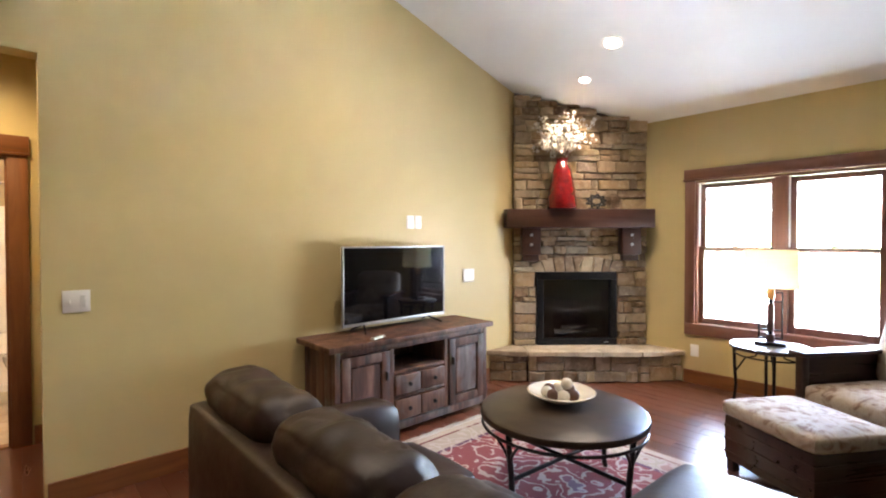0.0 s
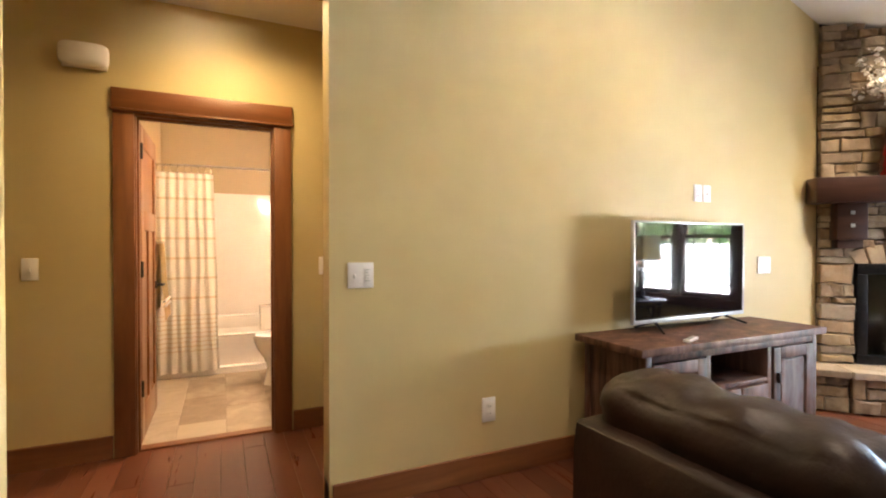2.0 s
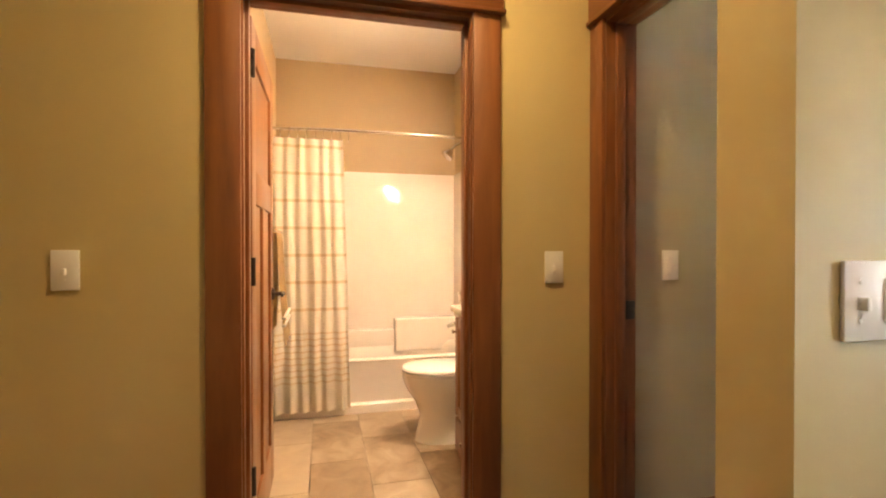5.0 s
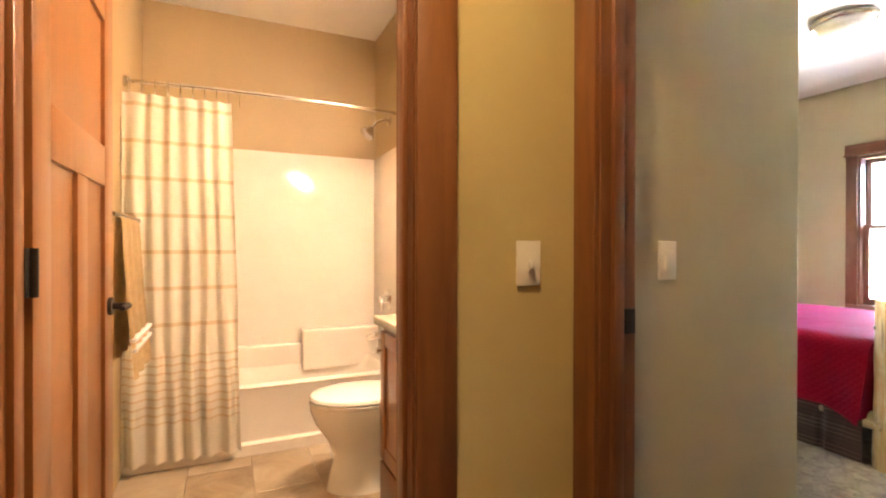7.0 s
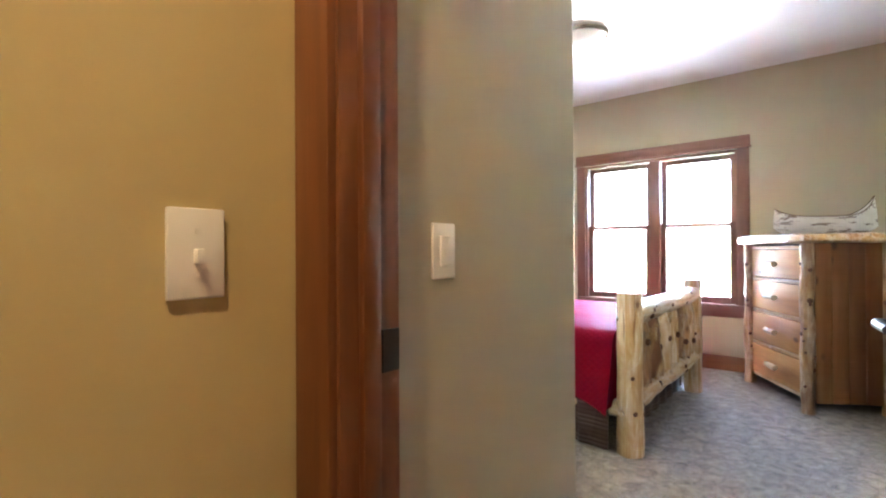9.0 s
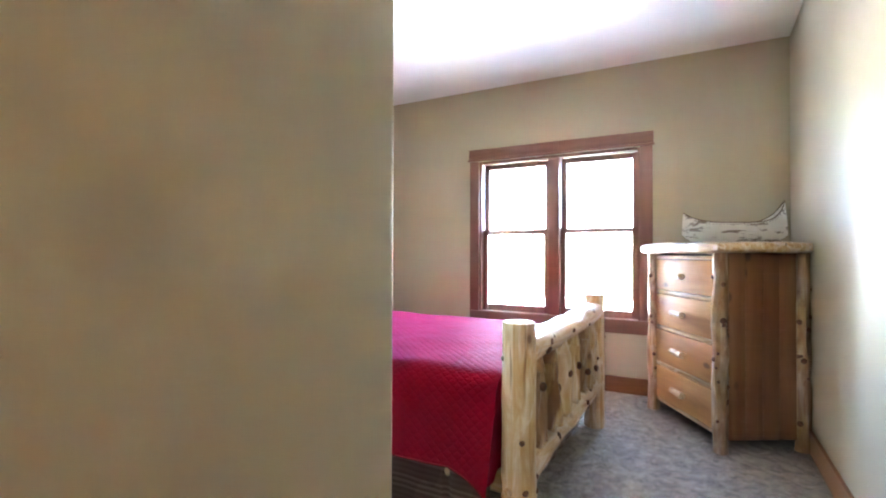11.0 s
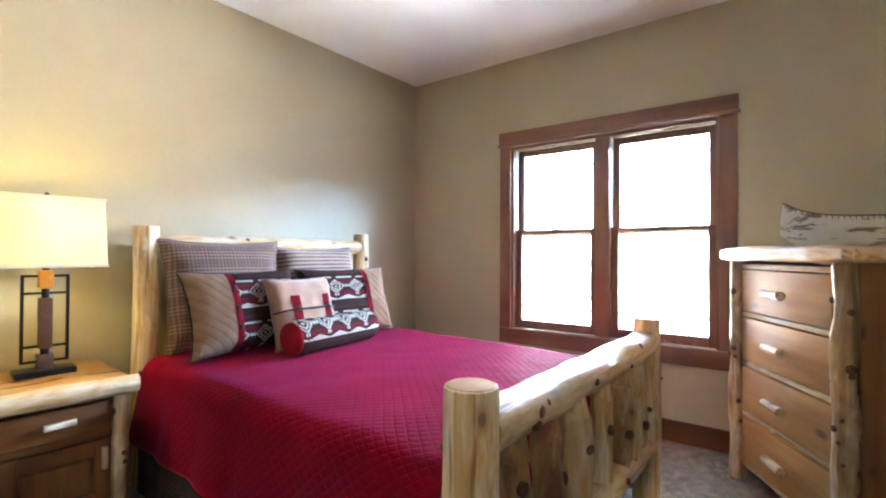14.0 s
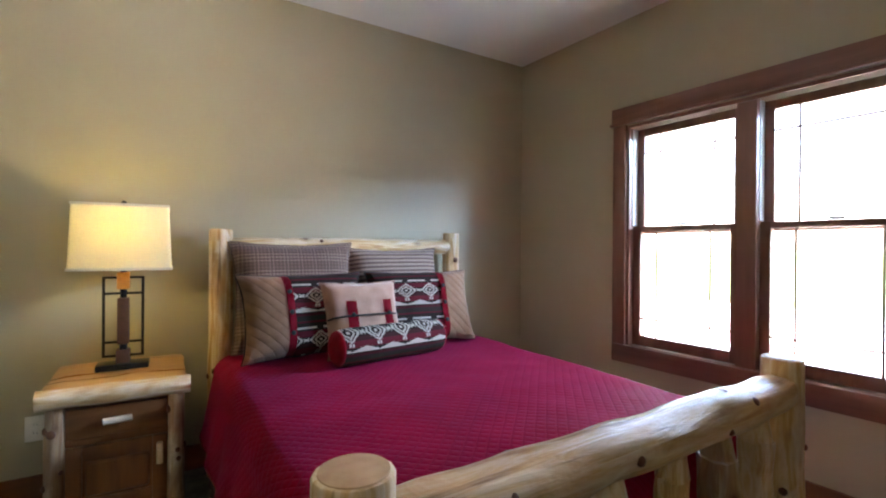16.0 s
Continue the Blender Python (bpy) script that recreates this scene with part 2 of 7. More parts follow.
def plaid_mat(name, period=0.05, vertical=True):
    m, t, b = nodes_of(name)
    v = coords(t)
    sep = t.nodes.new("ShaderNodeSeparateXYZ")
    t.links.new(v, sep.inputs[0])
    k = 2 * math.pi / period
    sx = maths(t, "GREATER_THAN", maths(t, "SINE", maths(t, "MULTIPLY", sep.outputs[0], k)), 0.2)
    sz = maths(t, "GREATER_THAN", maths(t, "SINE", maths(t, "MULTIPLY", sep.outputs[2], k)), 0.0)
    big = maths(t, "GREATER_THAN", maths(t, "SINE", maths(t, "MULTIPLY", sep.outputs[0], k / 4)), 0.3)
    if vertical:
        block = maths(t, "GREATER_THAN", maths(t, "SINE", maths(t, "MULTIPLY", sep.outputs[2], k / 5)), 0.1)
        f = maths(t, "MULTIPLY_ADD", maths(t, "MULTIPLY", sx, maths(t, "MULTIPLY_ADD", big, 0.7, 0.3)), 0.5, maths(t, "MULTIPLY", sz, maths(t, "MULTIPLY_ADD", block, 0.35, 0.15)))
    else:
        f = maths(t, "MULTIPLY_ADD", sx, 0.12, maths(t, "MULTIPLY", sz, 0.88))
    col = ramp(t, f, [(0.0, (0.10, 0.05, 0.038)), (0.5, (0.20, 0.118, 0.090)), (1.0, (0.32, 0.215, 0.165))])
    if vertical:
        col = mixc(t, maths(t, "MULTIPLY", big, 0.35), col, (0.10, 0.05, 0.04))
    t.links.new(col, b.inputs["Base Color"])
    b.inputs["Roughness"].default_value = 0.9
    b.inputs["Sheen Weight"].default_value = 0.2
    bump_on(t, b, noise_of(t, v, 400, 2), 0.4, 0.002)
    return m


def tribal_mat(name, pw=0.15, ph=0.225):
    """Woven bands in maroon, brown and grey with white stepped diamonds and peaks."""
    m, t, b = nodes_of(name)
    v = coords(t)
    sep = t.nodes.new("ShaderNodeSeparateXYZ")
    t.links.new(v, sep.inputs[0])
    x = maths(t, "SNAP", maths(t, "ADD", sep.outputs[0], 5.0), 0.005)
    z = maths(t, "SNAP", maths(t, "ADD", sep.outputs[2], 5.0), 0.005)
    fx = maths(t, "ABSOLUTE", maths(t, "SUBTRACT", maths(t, "MODULO", x, pw), pw / 2))
    fv = maths(t, "DIVIDE", maths(t, "MODULO", maths(t, "ADD", z, 0.035), ph), ph)
    inside = lambda lo, hi: maths(t, "MULTIPLY", maths(t, "GREATER_THAN", fv, lo), maths(t, "LESS_THAN", fv, hi))
    d = maths(t, "ADD", maths(t, "DIVIDE", fx, pw * 0.40), maths(t, "DIVIDE", maths(t, "ABSOLUTE", maths(t, "SUBTRACT", fv, 0.70)), 0.20))
    ring = lambda lo, hi: maths(t, "MULTIPLY", maths(t, "LESS_THAN", d, hi), maths(t, "GREATER_THAN", d, lo))
    diamond = maths(t, "MAXIMUM", ring(0.78, 1.0), maths(t, "MAXIMUM", ring(0.42, 0.62), maths(t, "LESS_THAN", d, 0.16)))
    side = maths(t, "SUBTRACT", pw / 2, fx)
    bow = maths(t, "MULTIPLY", maths(t, "LESS_THAN", maths(t, "ABSOLUTE", maths(t, "SUBTRACT", fv, 0.70)), maths(t, "MULTIPLY_ADD", side, 3.0, 0.012)), maths(t, "LESS_THAN", side, 0.014))
    peak = maths(t, "MULTIPLY", maths(t, "GREATER_THAN", fv, 0.33), maths(t, "LESS_THAN", fv, maths(t, "MULTIPLY_ADD", fx, 1.25, 0.345)))
    cross = maths(t, "MULTIPLY", inside(0.44, 0.50), maths(t, "MULTIPLY", maths(t, "LESS_THAN", fx, 0.014), maths(t, "GREATER_THAN", fx, 0.004)))
    line = maths(t, "MULTIPLY", inside(0.955, 0.99), maths(t, "GREATER_THAN", fx, pw * 0.13))
    white = maths(t, "MAXIMUM", maths(t, "MAXIMUM", diamond, bow), maths(t, "MAXIMUM", maths(t, "MAXIMUM", peak, cross), line))
    col = ramp(t, fv, [(0.0, (0.020, 0.013, 0.011)), (0.07, (0.065, 0.008, 0.012)), (0.12, (0.022, 0.017, 0.014)), (0.22, (0.045, 0.009, 0.011)), (0.29, (0.016, 0.010, 0.009)), (0.42, (0.085, 0.009, 0.014)), (0.54, (0.034, 0.011, 0.011)), (0.64, (0.019, 0.012, 0.011)), (0.76, (0.075, 0.008, 0.013)), (0.90, (0.022, 0.016, 0.014))])
    col.node.color_ramp.interpolation = "CONSTANT"
    col = mixc(t, maths(t, "MULTIPLY", white, 0.9), col, (0.40, 0.36, 0.31))
    t.links.new(col, b.inputs["Base Color"])
    b.inputs["Roughness"].default_value = 0.9
    b.inputs["Specular IOR Level"].default_value = 0.1
    bump_on(t, b, noise_of(t, v, 380, 2), 0.4, 0.002)
    return m


def rug_mat(name):
    m, t, b = nodes_of(name)
    v = coords(t)
    sep = t.nodes.new("ShaderNodeSeparateXYZ")
    t.links.new(v, sep.inputs[0])
    ex = maths(t, "SUBTRACT", 0.95, maths(t, "ABSOLUTE", sep.outputs[0]))
    ey = maths(t, "SUBTRACT", 1.1, maths(t, "ABSOLUTE", sep.outputs[1]))
    e = maths(t, "MINIMUM", ex, ey)
    base = ramp(t, e, [(0.0, (0.50, 0.42, 0.33)), (0.06, (0.16, 0.03, 0.035)), (0.08, (0.42, 0.35, 0.28)), (0.24, (0.12, 0.05, 0.09)), (0.27, (0.22, 0.05, 0.055))])
    base.node.color_ramp.interpolation = "CONSTANT"
    wob = N(t, "TexNoise", Scale=5.0, Detail=2.0)
    t.links.new(v, wob.inputs["Vector"])
    wv = mixc(t, 0.34, v, wob.outputs["Color"], "ADD")
    vo = N(t, "TexVoronoi", Scale=4.2, Randomness=0.6)
    t.links.new(wv, vo.inputs["Vector"])
    rings = maths(t, "SINE", maths(t, "MULTIPLY", vo.outputs["Distance"], 27.0))
    line = ramp(t, rings, [(0.52, (0, 0, 0)), (0.68, (1, 1, 1))])
    sepc = t.nodes.new("ShaderNodeSeparateXYZ")
    t.links.new(vo.outputs["Color"], sepc.inputs[0])
    cell = ramp(t, sepc.outputs[0], [(0.0, (0.27, 0.045, 0.055)), (0.35, (0.34, 0.12, 0.13)), (0.55, (0.17, 0.15, 0.21)), (0.75, (0.24, 0.03, 0.04))])
    heart = maths(t, "LESS_THAN", vo.outputs["Distance"], 0.30)
    inner = maths(t, "GREATER_THAN", e, 0.27)
    col = mixc(t, maths(t, "MULTIPLY", heart, maths(t, "MULTIPLY_ADD", inner, 0.5, 0.4)), base, cell)
    col = mixc(t, maths(t, "MULTIPLY", line, 0.75), col, (0.52, 0.44, 0.38))
    t.links.new(col, b.inputs["Base Color"])
    b.inputs["Roughness"].default_value = 0.95
    bump_on(t, b, noise_of(t, v, 330, 2), 0.6, 0.004)
    return m


def towel_band_mat(name):
    """White curtain cloth with tan cross stripes, closer together low down."""
    m, t, b = nodes_of(name)
    v = coords(t)
    sep = t.nodes.new("ShaderNodeSeparateXYZ")
    t.links.new(v, sep.inputs[0])
    z = sep.outputs[2]
    wide = maths(t, "LESS_THAN", maths(t, "MODULO", maths(t, "ADD", z, 0.004), 0.188), 0.02)
    wide = maths(t, "MULTIPLY", wide, maths(t, "GREATER_THAN", z, 0.62))
    close = maths(t, "LESS_THAN", maths(t, "MODULO", z, 0.042), 0.010)
    close = maths(t, "MULTIPLY", close, maths(t, "MULTIPLY", maths(t, "LESS_THAN", z, 0.60), maths(t, "GREATER_THAN", z, 0.235)))
    n = noise_of(t, v, 260, 2)
    f = maths(t, "MULTIPLY", maths(t, "MAXIMUM", wide, close), maths(t, "MULTIPLY_ADD", n, 0.6, 0.4))
    col = mixc(t, f, (0.90, 0.86, 0.77), (0.72, 0.57, 0.37))
    t.links.new(col, b.inputs["Base Color"])
    b.inputs["Roughness"].default_value = 0.9
    bump_on(t, b, n, 0.3, 0.002)
    tl, mx = N(t, "BsdfTranslucent"), t.nodes.new("ShaderNodeMixShader")
    t.links.new(col, tl.inputs[0])
    mx.inputs[0].default_value = 0.35
    t.links.new(b.outputs[0], mx.inputs[1])
    t.links.new(tl.outputs[0], mx.inputs[2])
    t.links.new(mx.outputs[0], t.nodes["Material Output"].inputs[0])
    return m


def floral_mat(name):
    m, t, b = nodes_of(name)
    v = coords(t)
    n = noise_of(t, v, 9, 4, 0.6, 1.5)
    col = ramp(t, n, [(0.36, (0.22, 0.14, 0.10)), (0.46, (0.42, 0.34, 0.27)), (0.6, (0.50, 0.43, 0.35)), (0.72, (0.33, 0.24, 0.18))])
    t.links.new(col, b.inputs["Base Color"])
    b.inputs["Roughness"].default_value = 0.9
    bump_on(t, b, noise_of(t, v, 350, 2), 0.4, 0.002)
    return m


def rustic_mat(name):
    """Weathered reclaimed boards, brown and grey."""
    m, t, b = nodes_of(name)
    v = coords(t, (1, 1, 0.12), shift=True)
    a = noise_of(t, v, 12, 6, 0.65, 0.5)
    c = noise_of(t, coords(t, shift=True), 6, 5)
    info = t.nodes.new("ShaderNodeObjectInfo")
    col = ramp(t, a, [(0.32, (0.028, 0.014, 0.011)), (0.5, (0.105, 0.046, 0.028)), (0.68, (0.22, 0.11, 0.07))])
    grey = ramp(t, a, [(0.3, (0.06, 0.055, 0.055)), (0.7, (0.24, 0.21, 0.20))])
    f = ramp(t, maths(t, "ADD", c, maths(t, "MULTIPLY_ADD", info.outputs["Random"], 0.3, -0.15)), [(0.56, (0, 0, 0)), (0.72, (0.7, 0.7, 0.7))])
    t.links.new(mixc(t, f, col, grey), b.inputs["Base Color"])
    b.inputs["Roughness"].default_value = 0.55
    bump_on(t, b, a, 0.6, 0.005)
    return m


def plank_mat(name):
    m, t, b = nodes_of(name)
    info = t.nodes.new("ShaderNodeObjectInfo")
    v = coords(t, (1, 0.06, 1), shift=True)
    g = noise_of(t, v, 22, 6, 0.6, 0.6)
    tone = ramp(t, info.outputs["Random"], [(0.0, (0.085, 0.026, 0.012)), (0.35, (0.12, 0.038, 0.017)), (0.7, (0.155, 0.052, 0.024)), (1.0, (0.10, 0.03, 0.014))])
    col = mixc(t, ramp(t, g, [(0.35, (0, 0, 0)), (0.75, (0.30, 0.30, 0.30))]), tone, (0.06, 0.017, 0.008))
    t.links.new(col, b.inputs["Base Color"])
    t.links.new(maths(t, "MULTIPLY_ADD", g, 0.04, 0.26), b.inputs["Roughness"])
    bump_on(t, b, g, 0.005, 0.002)
    return m


def tile_mat(name):
    m, t, b = nodes_of(name)
    info = t.nodes.new("ShaderNodeObjectInfo")
    v = coords(t, shift=True)
    a = noise_of(t, v, 5, 7, 0.62, 0.8)
    col = ramp(t, a, [(0.3, (0.19, 0.132, 0.080)), (0.5, (0.30, 0.222, 0.142)), (0.7, (0.42, 0.335, 0.235))])
    col = mixc(t, ramp(t, info.outputs["Random"], [(0.3, (0, 0, 0)), (0.9, (0.75, 0.75, 0.75))]), col, (0.47, 0.385, 0.275))
    col = mixc(t, ramp(t, info.outputs["Random"], [(0.05, (0.45, 0.45, 0.45)), (0.3, (0, 0, 0))]), col, (0.20, 0.135, 0.08))
    t.links.new(col, b.inputs["Base Color"])
    b.inputs["Roughness"].default_value = 0.4
    bump_on(t, b, a, 0.1, 0.004)
    return m


def birch_mat(name):
    m, t, b = nodes_of(name)
    v = coords(t, (1, 1, 1))
    v2 = coords(t, (0.35, 1, 1.6))
    spots = ramp(t, noise_of(t, v2, 19, 4, 0.65), [(0.56, (0, 0, 0)), (0.62, (1, 1, 1))])
    col = ramp(t, noise_of(t, v, 10, 4), [(0.3, (0.78, 0.74, 0.66)), (0.7, (0.88, 0.86, 0.81))])
    t.links.new(mixc(t, maths(t, "MULTIPLY", spots, 0.85), col, (0.17, 0.11, 0.075)), b.inputs["Base Color"])
    b.inputs["Roughness"].default_value = 0.7
    bump_on(t, b, noise_of(t, v, 80, 4), 0.4, 0.003)
    return m


OCHRE = plain("ochre_paint", (0.53, 0.42, 0.195), (0.56, 0.445, 0.215), 1.5, 0.55, 0.12, 260)
TAUPE = plain("sage_taupe_paint", (0.405, 0.352, 0.238), (0.43, 0.376, 0.256), 1.5, 0.5, 0.12, 260)
BATHPAINT = plain("tan_paint", (0.42, 0.315, 0.17), (0.45, 0.34, 0.185), 1.5, 0.55, 0.12, 260)
CEILPAINT = plain("white_ceiling_paint", (0.78, 0.77, 0.75), (0.82, 0.81, 0.79), 2, 0.8, 0.25, 160)
TRIM = {a: wood("stained_trim_" + a, (0.115, 0.036, 0.011), (0.20, 0.070, 0.020), (0.28, 0.110, 0.032), a, 0.45, coat=0.08) for a in "xyz"}
WTRIM = {a: wood("window_trim_" + a, (0.125, 0.050, 0.032), (0.20, 0.085, 0.053), (0.27, 0.12, 0.077), a, 0.4, coat=0.2) for a in "xyz"}
DOORWOOD = wood("alder_door", (0.15, 0.052, 0.014), (0.25, 0.096, 0.028), (0.34, 0.145, 0.047), "z", 0.35, coat=0.3)
PINE = {a: log_mat("pine_log_" + a, a) for a in "xyz"}
HEART = log_mat("cedar_log_heartwood", "z", 0.75)
DARKHEART = log_mat("dark_cedar_log", "z", 0.95)
CEDAR = {a: wood("cedar_board_" + a, (0.30, 0.118, 0.028), (0.50, 0.238, 0.066), (0.62, 0.355, 0.122), a, 0.52, 10.0, 0.06, 7.0) for a in "xyz"}
# shade on the dresser's side is put into this darker knotty cedar
SHADEDCEDAR = wood("shaded_cedar_side", (0.15, 0.045, 0.014), (0.30, 0.112, 0.036), (0.46, 0.215, 0.085), "z", 0.42, 7.0, 0.2, 7.0, vary=0.55, kscale=(0, 1, 0.6))
CEDARDARK = {a: wood("dark_cedar_" + a, (0.085, 0.025, 0.007), (0.20, 0.070, 0.018), (0.33, 0.135, 0.038), a, 0.4, 10.0, 0.25, 6.0) for a in "xz"}
PINETOP = wood("pine_top", (0.34, 0.13, 0.026), (0.55, 0.26, 0.065), (0.68, 0.40, 0.125), "x", 0.3, 14.0, 0.4, 5.0)
ENDGRAIN = plain("log_end_grain", (0.42, 0.24, 0.12), (0.60, 0.42, 0.24), 14, 0.5, 0.2, 90)
KNOT = plain("dark_knot", (0.08, 0.026, 0.012), (0.18, 0.065, 0.028), 30, 0.45, 0.3, 90)
PLANK = plank_mat("cherry_plank")
SUBFLOOR = plain("dark_joint", (0.02, 0.01, 0.006), (0.03, 0.014, 0.008), 4, 0.7, 0.0)
TILE = tile_mat("travertine_tile")
GROUT = plain("grout", (0.25, 0.19, 0.125), (0.31, 0.24, 0.165), 20, 0.9, 0.3, 200)
CARPET = carpet_mat("grey_beige_carpet")
STONE = stone_mat("ledge_stone", [(0.23, 0.155, 0.088), (0.43, 0.31, 0.165), (0.29, 0.18, 0.10), (0.55, 0.44, 0.28), (0.20, 0.155, 0.11), (0.40, 0.265, 0.14), (0.17, 0.11, 0.07), (0.36, 0.275, 0.185)])
SLAB = stone_mat("hearth_slab", [(0.50, 0.41, 0.29), (0.56, 0.47, 0.34), (0.47, 0.38, 0.27)])
MORTAR = plain("dark_mortar", (0.035, 0.028, 0.022), (0.06, 0.048, 0.038), 12, 0.95, 0.4, 90)
MANTEL = wood("dark_mantel", (0.022, 0.008, 0.005), (0.055, 0.020, 0.012), (0.10, 0.04, 0.024), "x", 0.35, 8.0, 0.2, 0, 0.5)
BLACKMETAL = plain("black_metal", (0.010, 0.010, 0.011), (0.02, 0.019, 0.019), 20, 0.4, 0.1, 200, 0.6)
BLACKGLASS = plain("dark_firebox_glass", (0.006, 0.006, 0.006), (0.012, 0.011, 0.010), 5, 0.08, 0.0, rvar=0.02)
SCREEN = plain("tv_screen", (0.004, 0.004, 0.005), (0.005, 0.005, 0.006), 2, 0.04, 0.0, rvar=0.01)
SCREEN.node_tree.nodes["Principled BSDF"].inputs["IOR"].default_value = 1.45
SILVER = plain("silver_plastic", (0.42, 0.43, 0.44), (0.52, 0.53, 0.54), 12, 0.35, 0.0, metal=0.7)
CHROME = plain("chrome", (0.60, 0.58, 0.55), (0.70, 0.68, 0.65), 20, 0.15, 0.0, metal=1.0, rvar=0.05)
BRONZE = plain("oil_rubbed_bronze", (0.012, 0.009, 0.008), (0.024, 0.017, 0.013), 30, 0.5, 0.1, 200, 0.2)
LEATHER = plain("brown_leather", (0.012, 0.005, 0.003), (0.031, 0.0125, 0.0072), 6, 0.46, 0.5, 70, rvar=0.2)
LEATHER.node_tree.nodes["Principled BSDF"].inputs["Specular IOR Level"].default_value = 0.38
PLASTIC = plain("white_plate", (0.78, 0.75, 0.70), (0.82, 0.79, 0.74), 10, 0.35, 0.0)
PORCELAIN = plain("porcelain", (0.76, 0.74, 0.70), (0.80, 0.78, 0.74), 3, 0.12, 0.0, coat=0.5)
ACRYLIC = plain("white_tub_acrylic", (0.76, 0.71, 0.63), (0.80, 0.75, 0.68), 3, 0.09, 0.0, rvar=0.03)
COUNTER = plain("speckled_counter", (0.50, 0.44, 0.34), (0.62, 0.56, 0.46), 90, 0.25, 0.0)
TABLEWOOD = plain("espresso_table", (0.024, 0.014, 0.009), (0.052, 0.031, 0.020), 9, 0.34, 0.05, 160, rvar=0.05)
CERAMIC = plain("cream_ceramic", (0.62, 0.55, 0.44), (0.72, 0.66, 0.55), 12, 0.25, 0.0)
REDGLAZE = plain("red_glaze", (0.085, 0.002, 0.003), (0.22, 0.005, 0.006), 16, 0.12, 0.05, 60, coat=0.7)
BLOSSOM = plain("white_blossom", (0.72, 0.66, 0.58), (0.86, 0.82, 0.76), 30, 0.8, 0.0)
TWIG = plain("dry_twig", (0.10, 0.06, 0.035), (0.18, 0.11, 0.06), 30, 0.8, 0.2, 200)
QUILT = quilt_mat("crimson_quilt")
PLAID = plaid_mat("brown_plaid", 0.019)
STRIPED = plaid_mat("brown_striped", 0.026, False)
SKIRT = plaid_mat("plaid_skirt", 0.024)
TRIBAL = tribal_mat("woven_tribal")
TANSUEDE = plain("tan_suede", (0.29, 0.165, 0.12), (0.36, 0.22, 0.165), 14, 0.9, 0.3, 200, sheen=0.4)
QUILTTAN = quilted_suede("quilted_tan_suede")
REDCLOTH = plain("red_cloth", (0.18, 0.004, 0.011), (0.25, 0.007, 0.017), 14, 0.85, 0.2, 300, sheen=0.04)
BLACKCORD = plain("black_cord", (0.010, 0.008, 0.008), (0.02, 0.016, 0.016), 40, 0.7, 0.2, 300)
SHEET = plain("white_mattress", (0.66, 0.63, 0.58), (0.72, 0.69, 0.64), 6, 0.9, 0.2, 300)
SHADE = lampshade("linen_shade", (0.86, 0.80, 0.65), 0.46)
DENSESHADE = lampshade("dense_linen_shade", (0.88, 0.83, 0.64), 0.46)
AMBER = plain("amber_wood_block", (0.42, 0.17, 0.035), (0.55, 0.25, 0.06), 20, 0.35, 0.1, 100)
COLUMN = plain("brown_leather_column", (0.085, 0.035, 0.020), (0.13, 0.055, 0.032), 25, 0.5, 0.2, 160)
RUSTIC = rustic_mat("reclaimed_board")
RUG = rug_mat("persian_rug")
FLORAL = floral_mat("faded_floral_cloth")
CHAIRWOOD = wood("mission_chair_wood", (0.017, 0.0055, 0.0036), (0.033, 0.0108, 0.006), (0.052, 0.018, 0.010), "x", 0.3, coat=0.3)
CURTAIN = towel_band_mat("striped_curtain_cloth")
TOWEL = plain("tan_towel", (0.50, 0.36, 0.18), (0.60, 0.45, 0.25), 30, 0.95, 0.6, 220)
BIRCH = birch_mat("birch_bark")
GLASS = glass_pane("window_glass")
LENS_ON = glowing("lit_lamp_lens", (1.0, 0.88, 0.72), 0.4)
BULB = glowing("lit_bulb", (1.0, 0.75, 0.42), 6.0)
OPAL = plain("opal_glass", (0.74, 0.72, 0.68), (0.80, 0.78, 0.74), 4, 0.25, 0.0)
GRASS = plain("lawn", (0.07, 0.12, 0.03), (0.14, 0.20, 0.06), 0.6, 0.95, 0.4, 30)
LEAF = plain("leaf", (0.07, 0.13, 0.03), (0.15, 0.24, 0.06), 2, 0.6, 0.0, shift=True)
BARK = plain("bark", (0.05, 0.035, 0.025), (0.11, 0.08, 0.06), 9, 0.9, 0.5, 40)
PATIO = plain("pale_concrete", (0.66, 0.65, 0.62), (0.74, 0.73, 0.70), 1.2, 0.9, 0.3, 60)
MARK = plain("grey_marking", (0.30, 0.33, 0.27), (0.36, 0.38, 0.32), 10, 0.6, 0.0)


# ---- mesh helpers ----
def box(bm, x0, x1, y0, y1, z0, z1, bev=0.0, seg=2):
    vs = [bm.verts.new((x, y, z)) for x in (x0, x1) for y in (y0, y1) for z in (z0, z1)]
    fs = [bm.faces.new([vs[i] for i in q]) for q in ((0, 1, 3, 2), (4, 6, 7, 5), (0, 4, 5, 1), (2, 3, 7, 6), (0, 2, 6, 4), (1, 5, 7, 3))]
    if bev:
        es = list({e for f in fs for e in f.edges})
        bmesh.ops.bevel(bm, geom=es, offset=bev, segments=seg, affect="EDGES", profile=0.5)
    return bm


def prism(bm, poly, z0, z1):
    lo = [bm.verts.new((x, y, z0)) for x, y in poly]
    hi = [bm.verts.new((x, y, z1)) for x, y in poly]
    bm.faces.new(lo[::-1]), bm.faces.new(hi)
    n = len(poly)
    for i in range(n):
        bm.faces.new((lo[i], lo[(i + 1) % n], hi[(i + 1) % n], hi[i]))
    bmesh.ops.recalc_face_normals(bm, faces=bm.faces)
    return bm


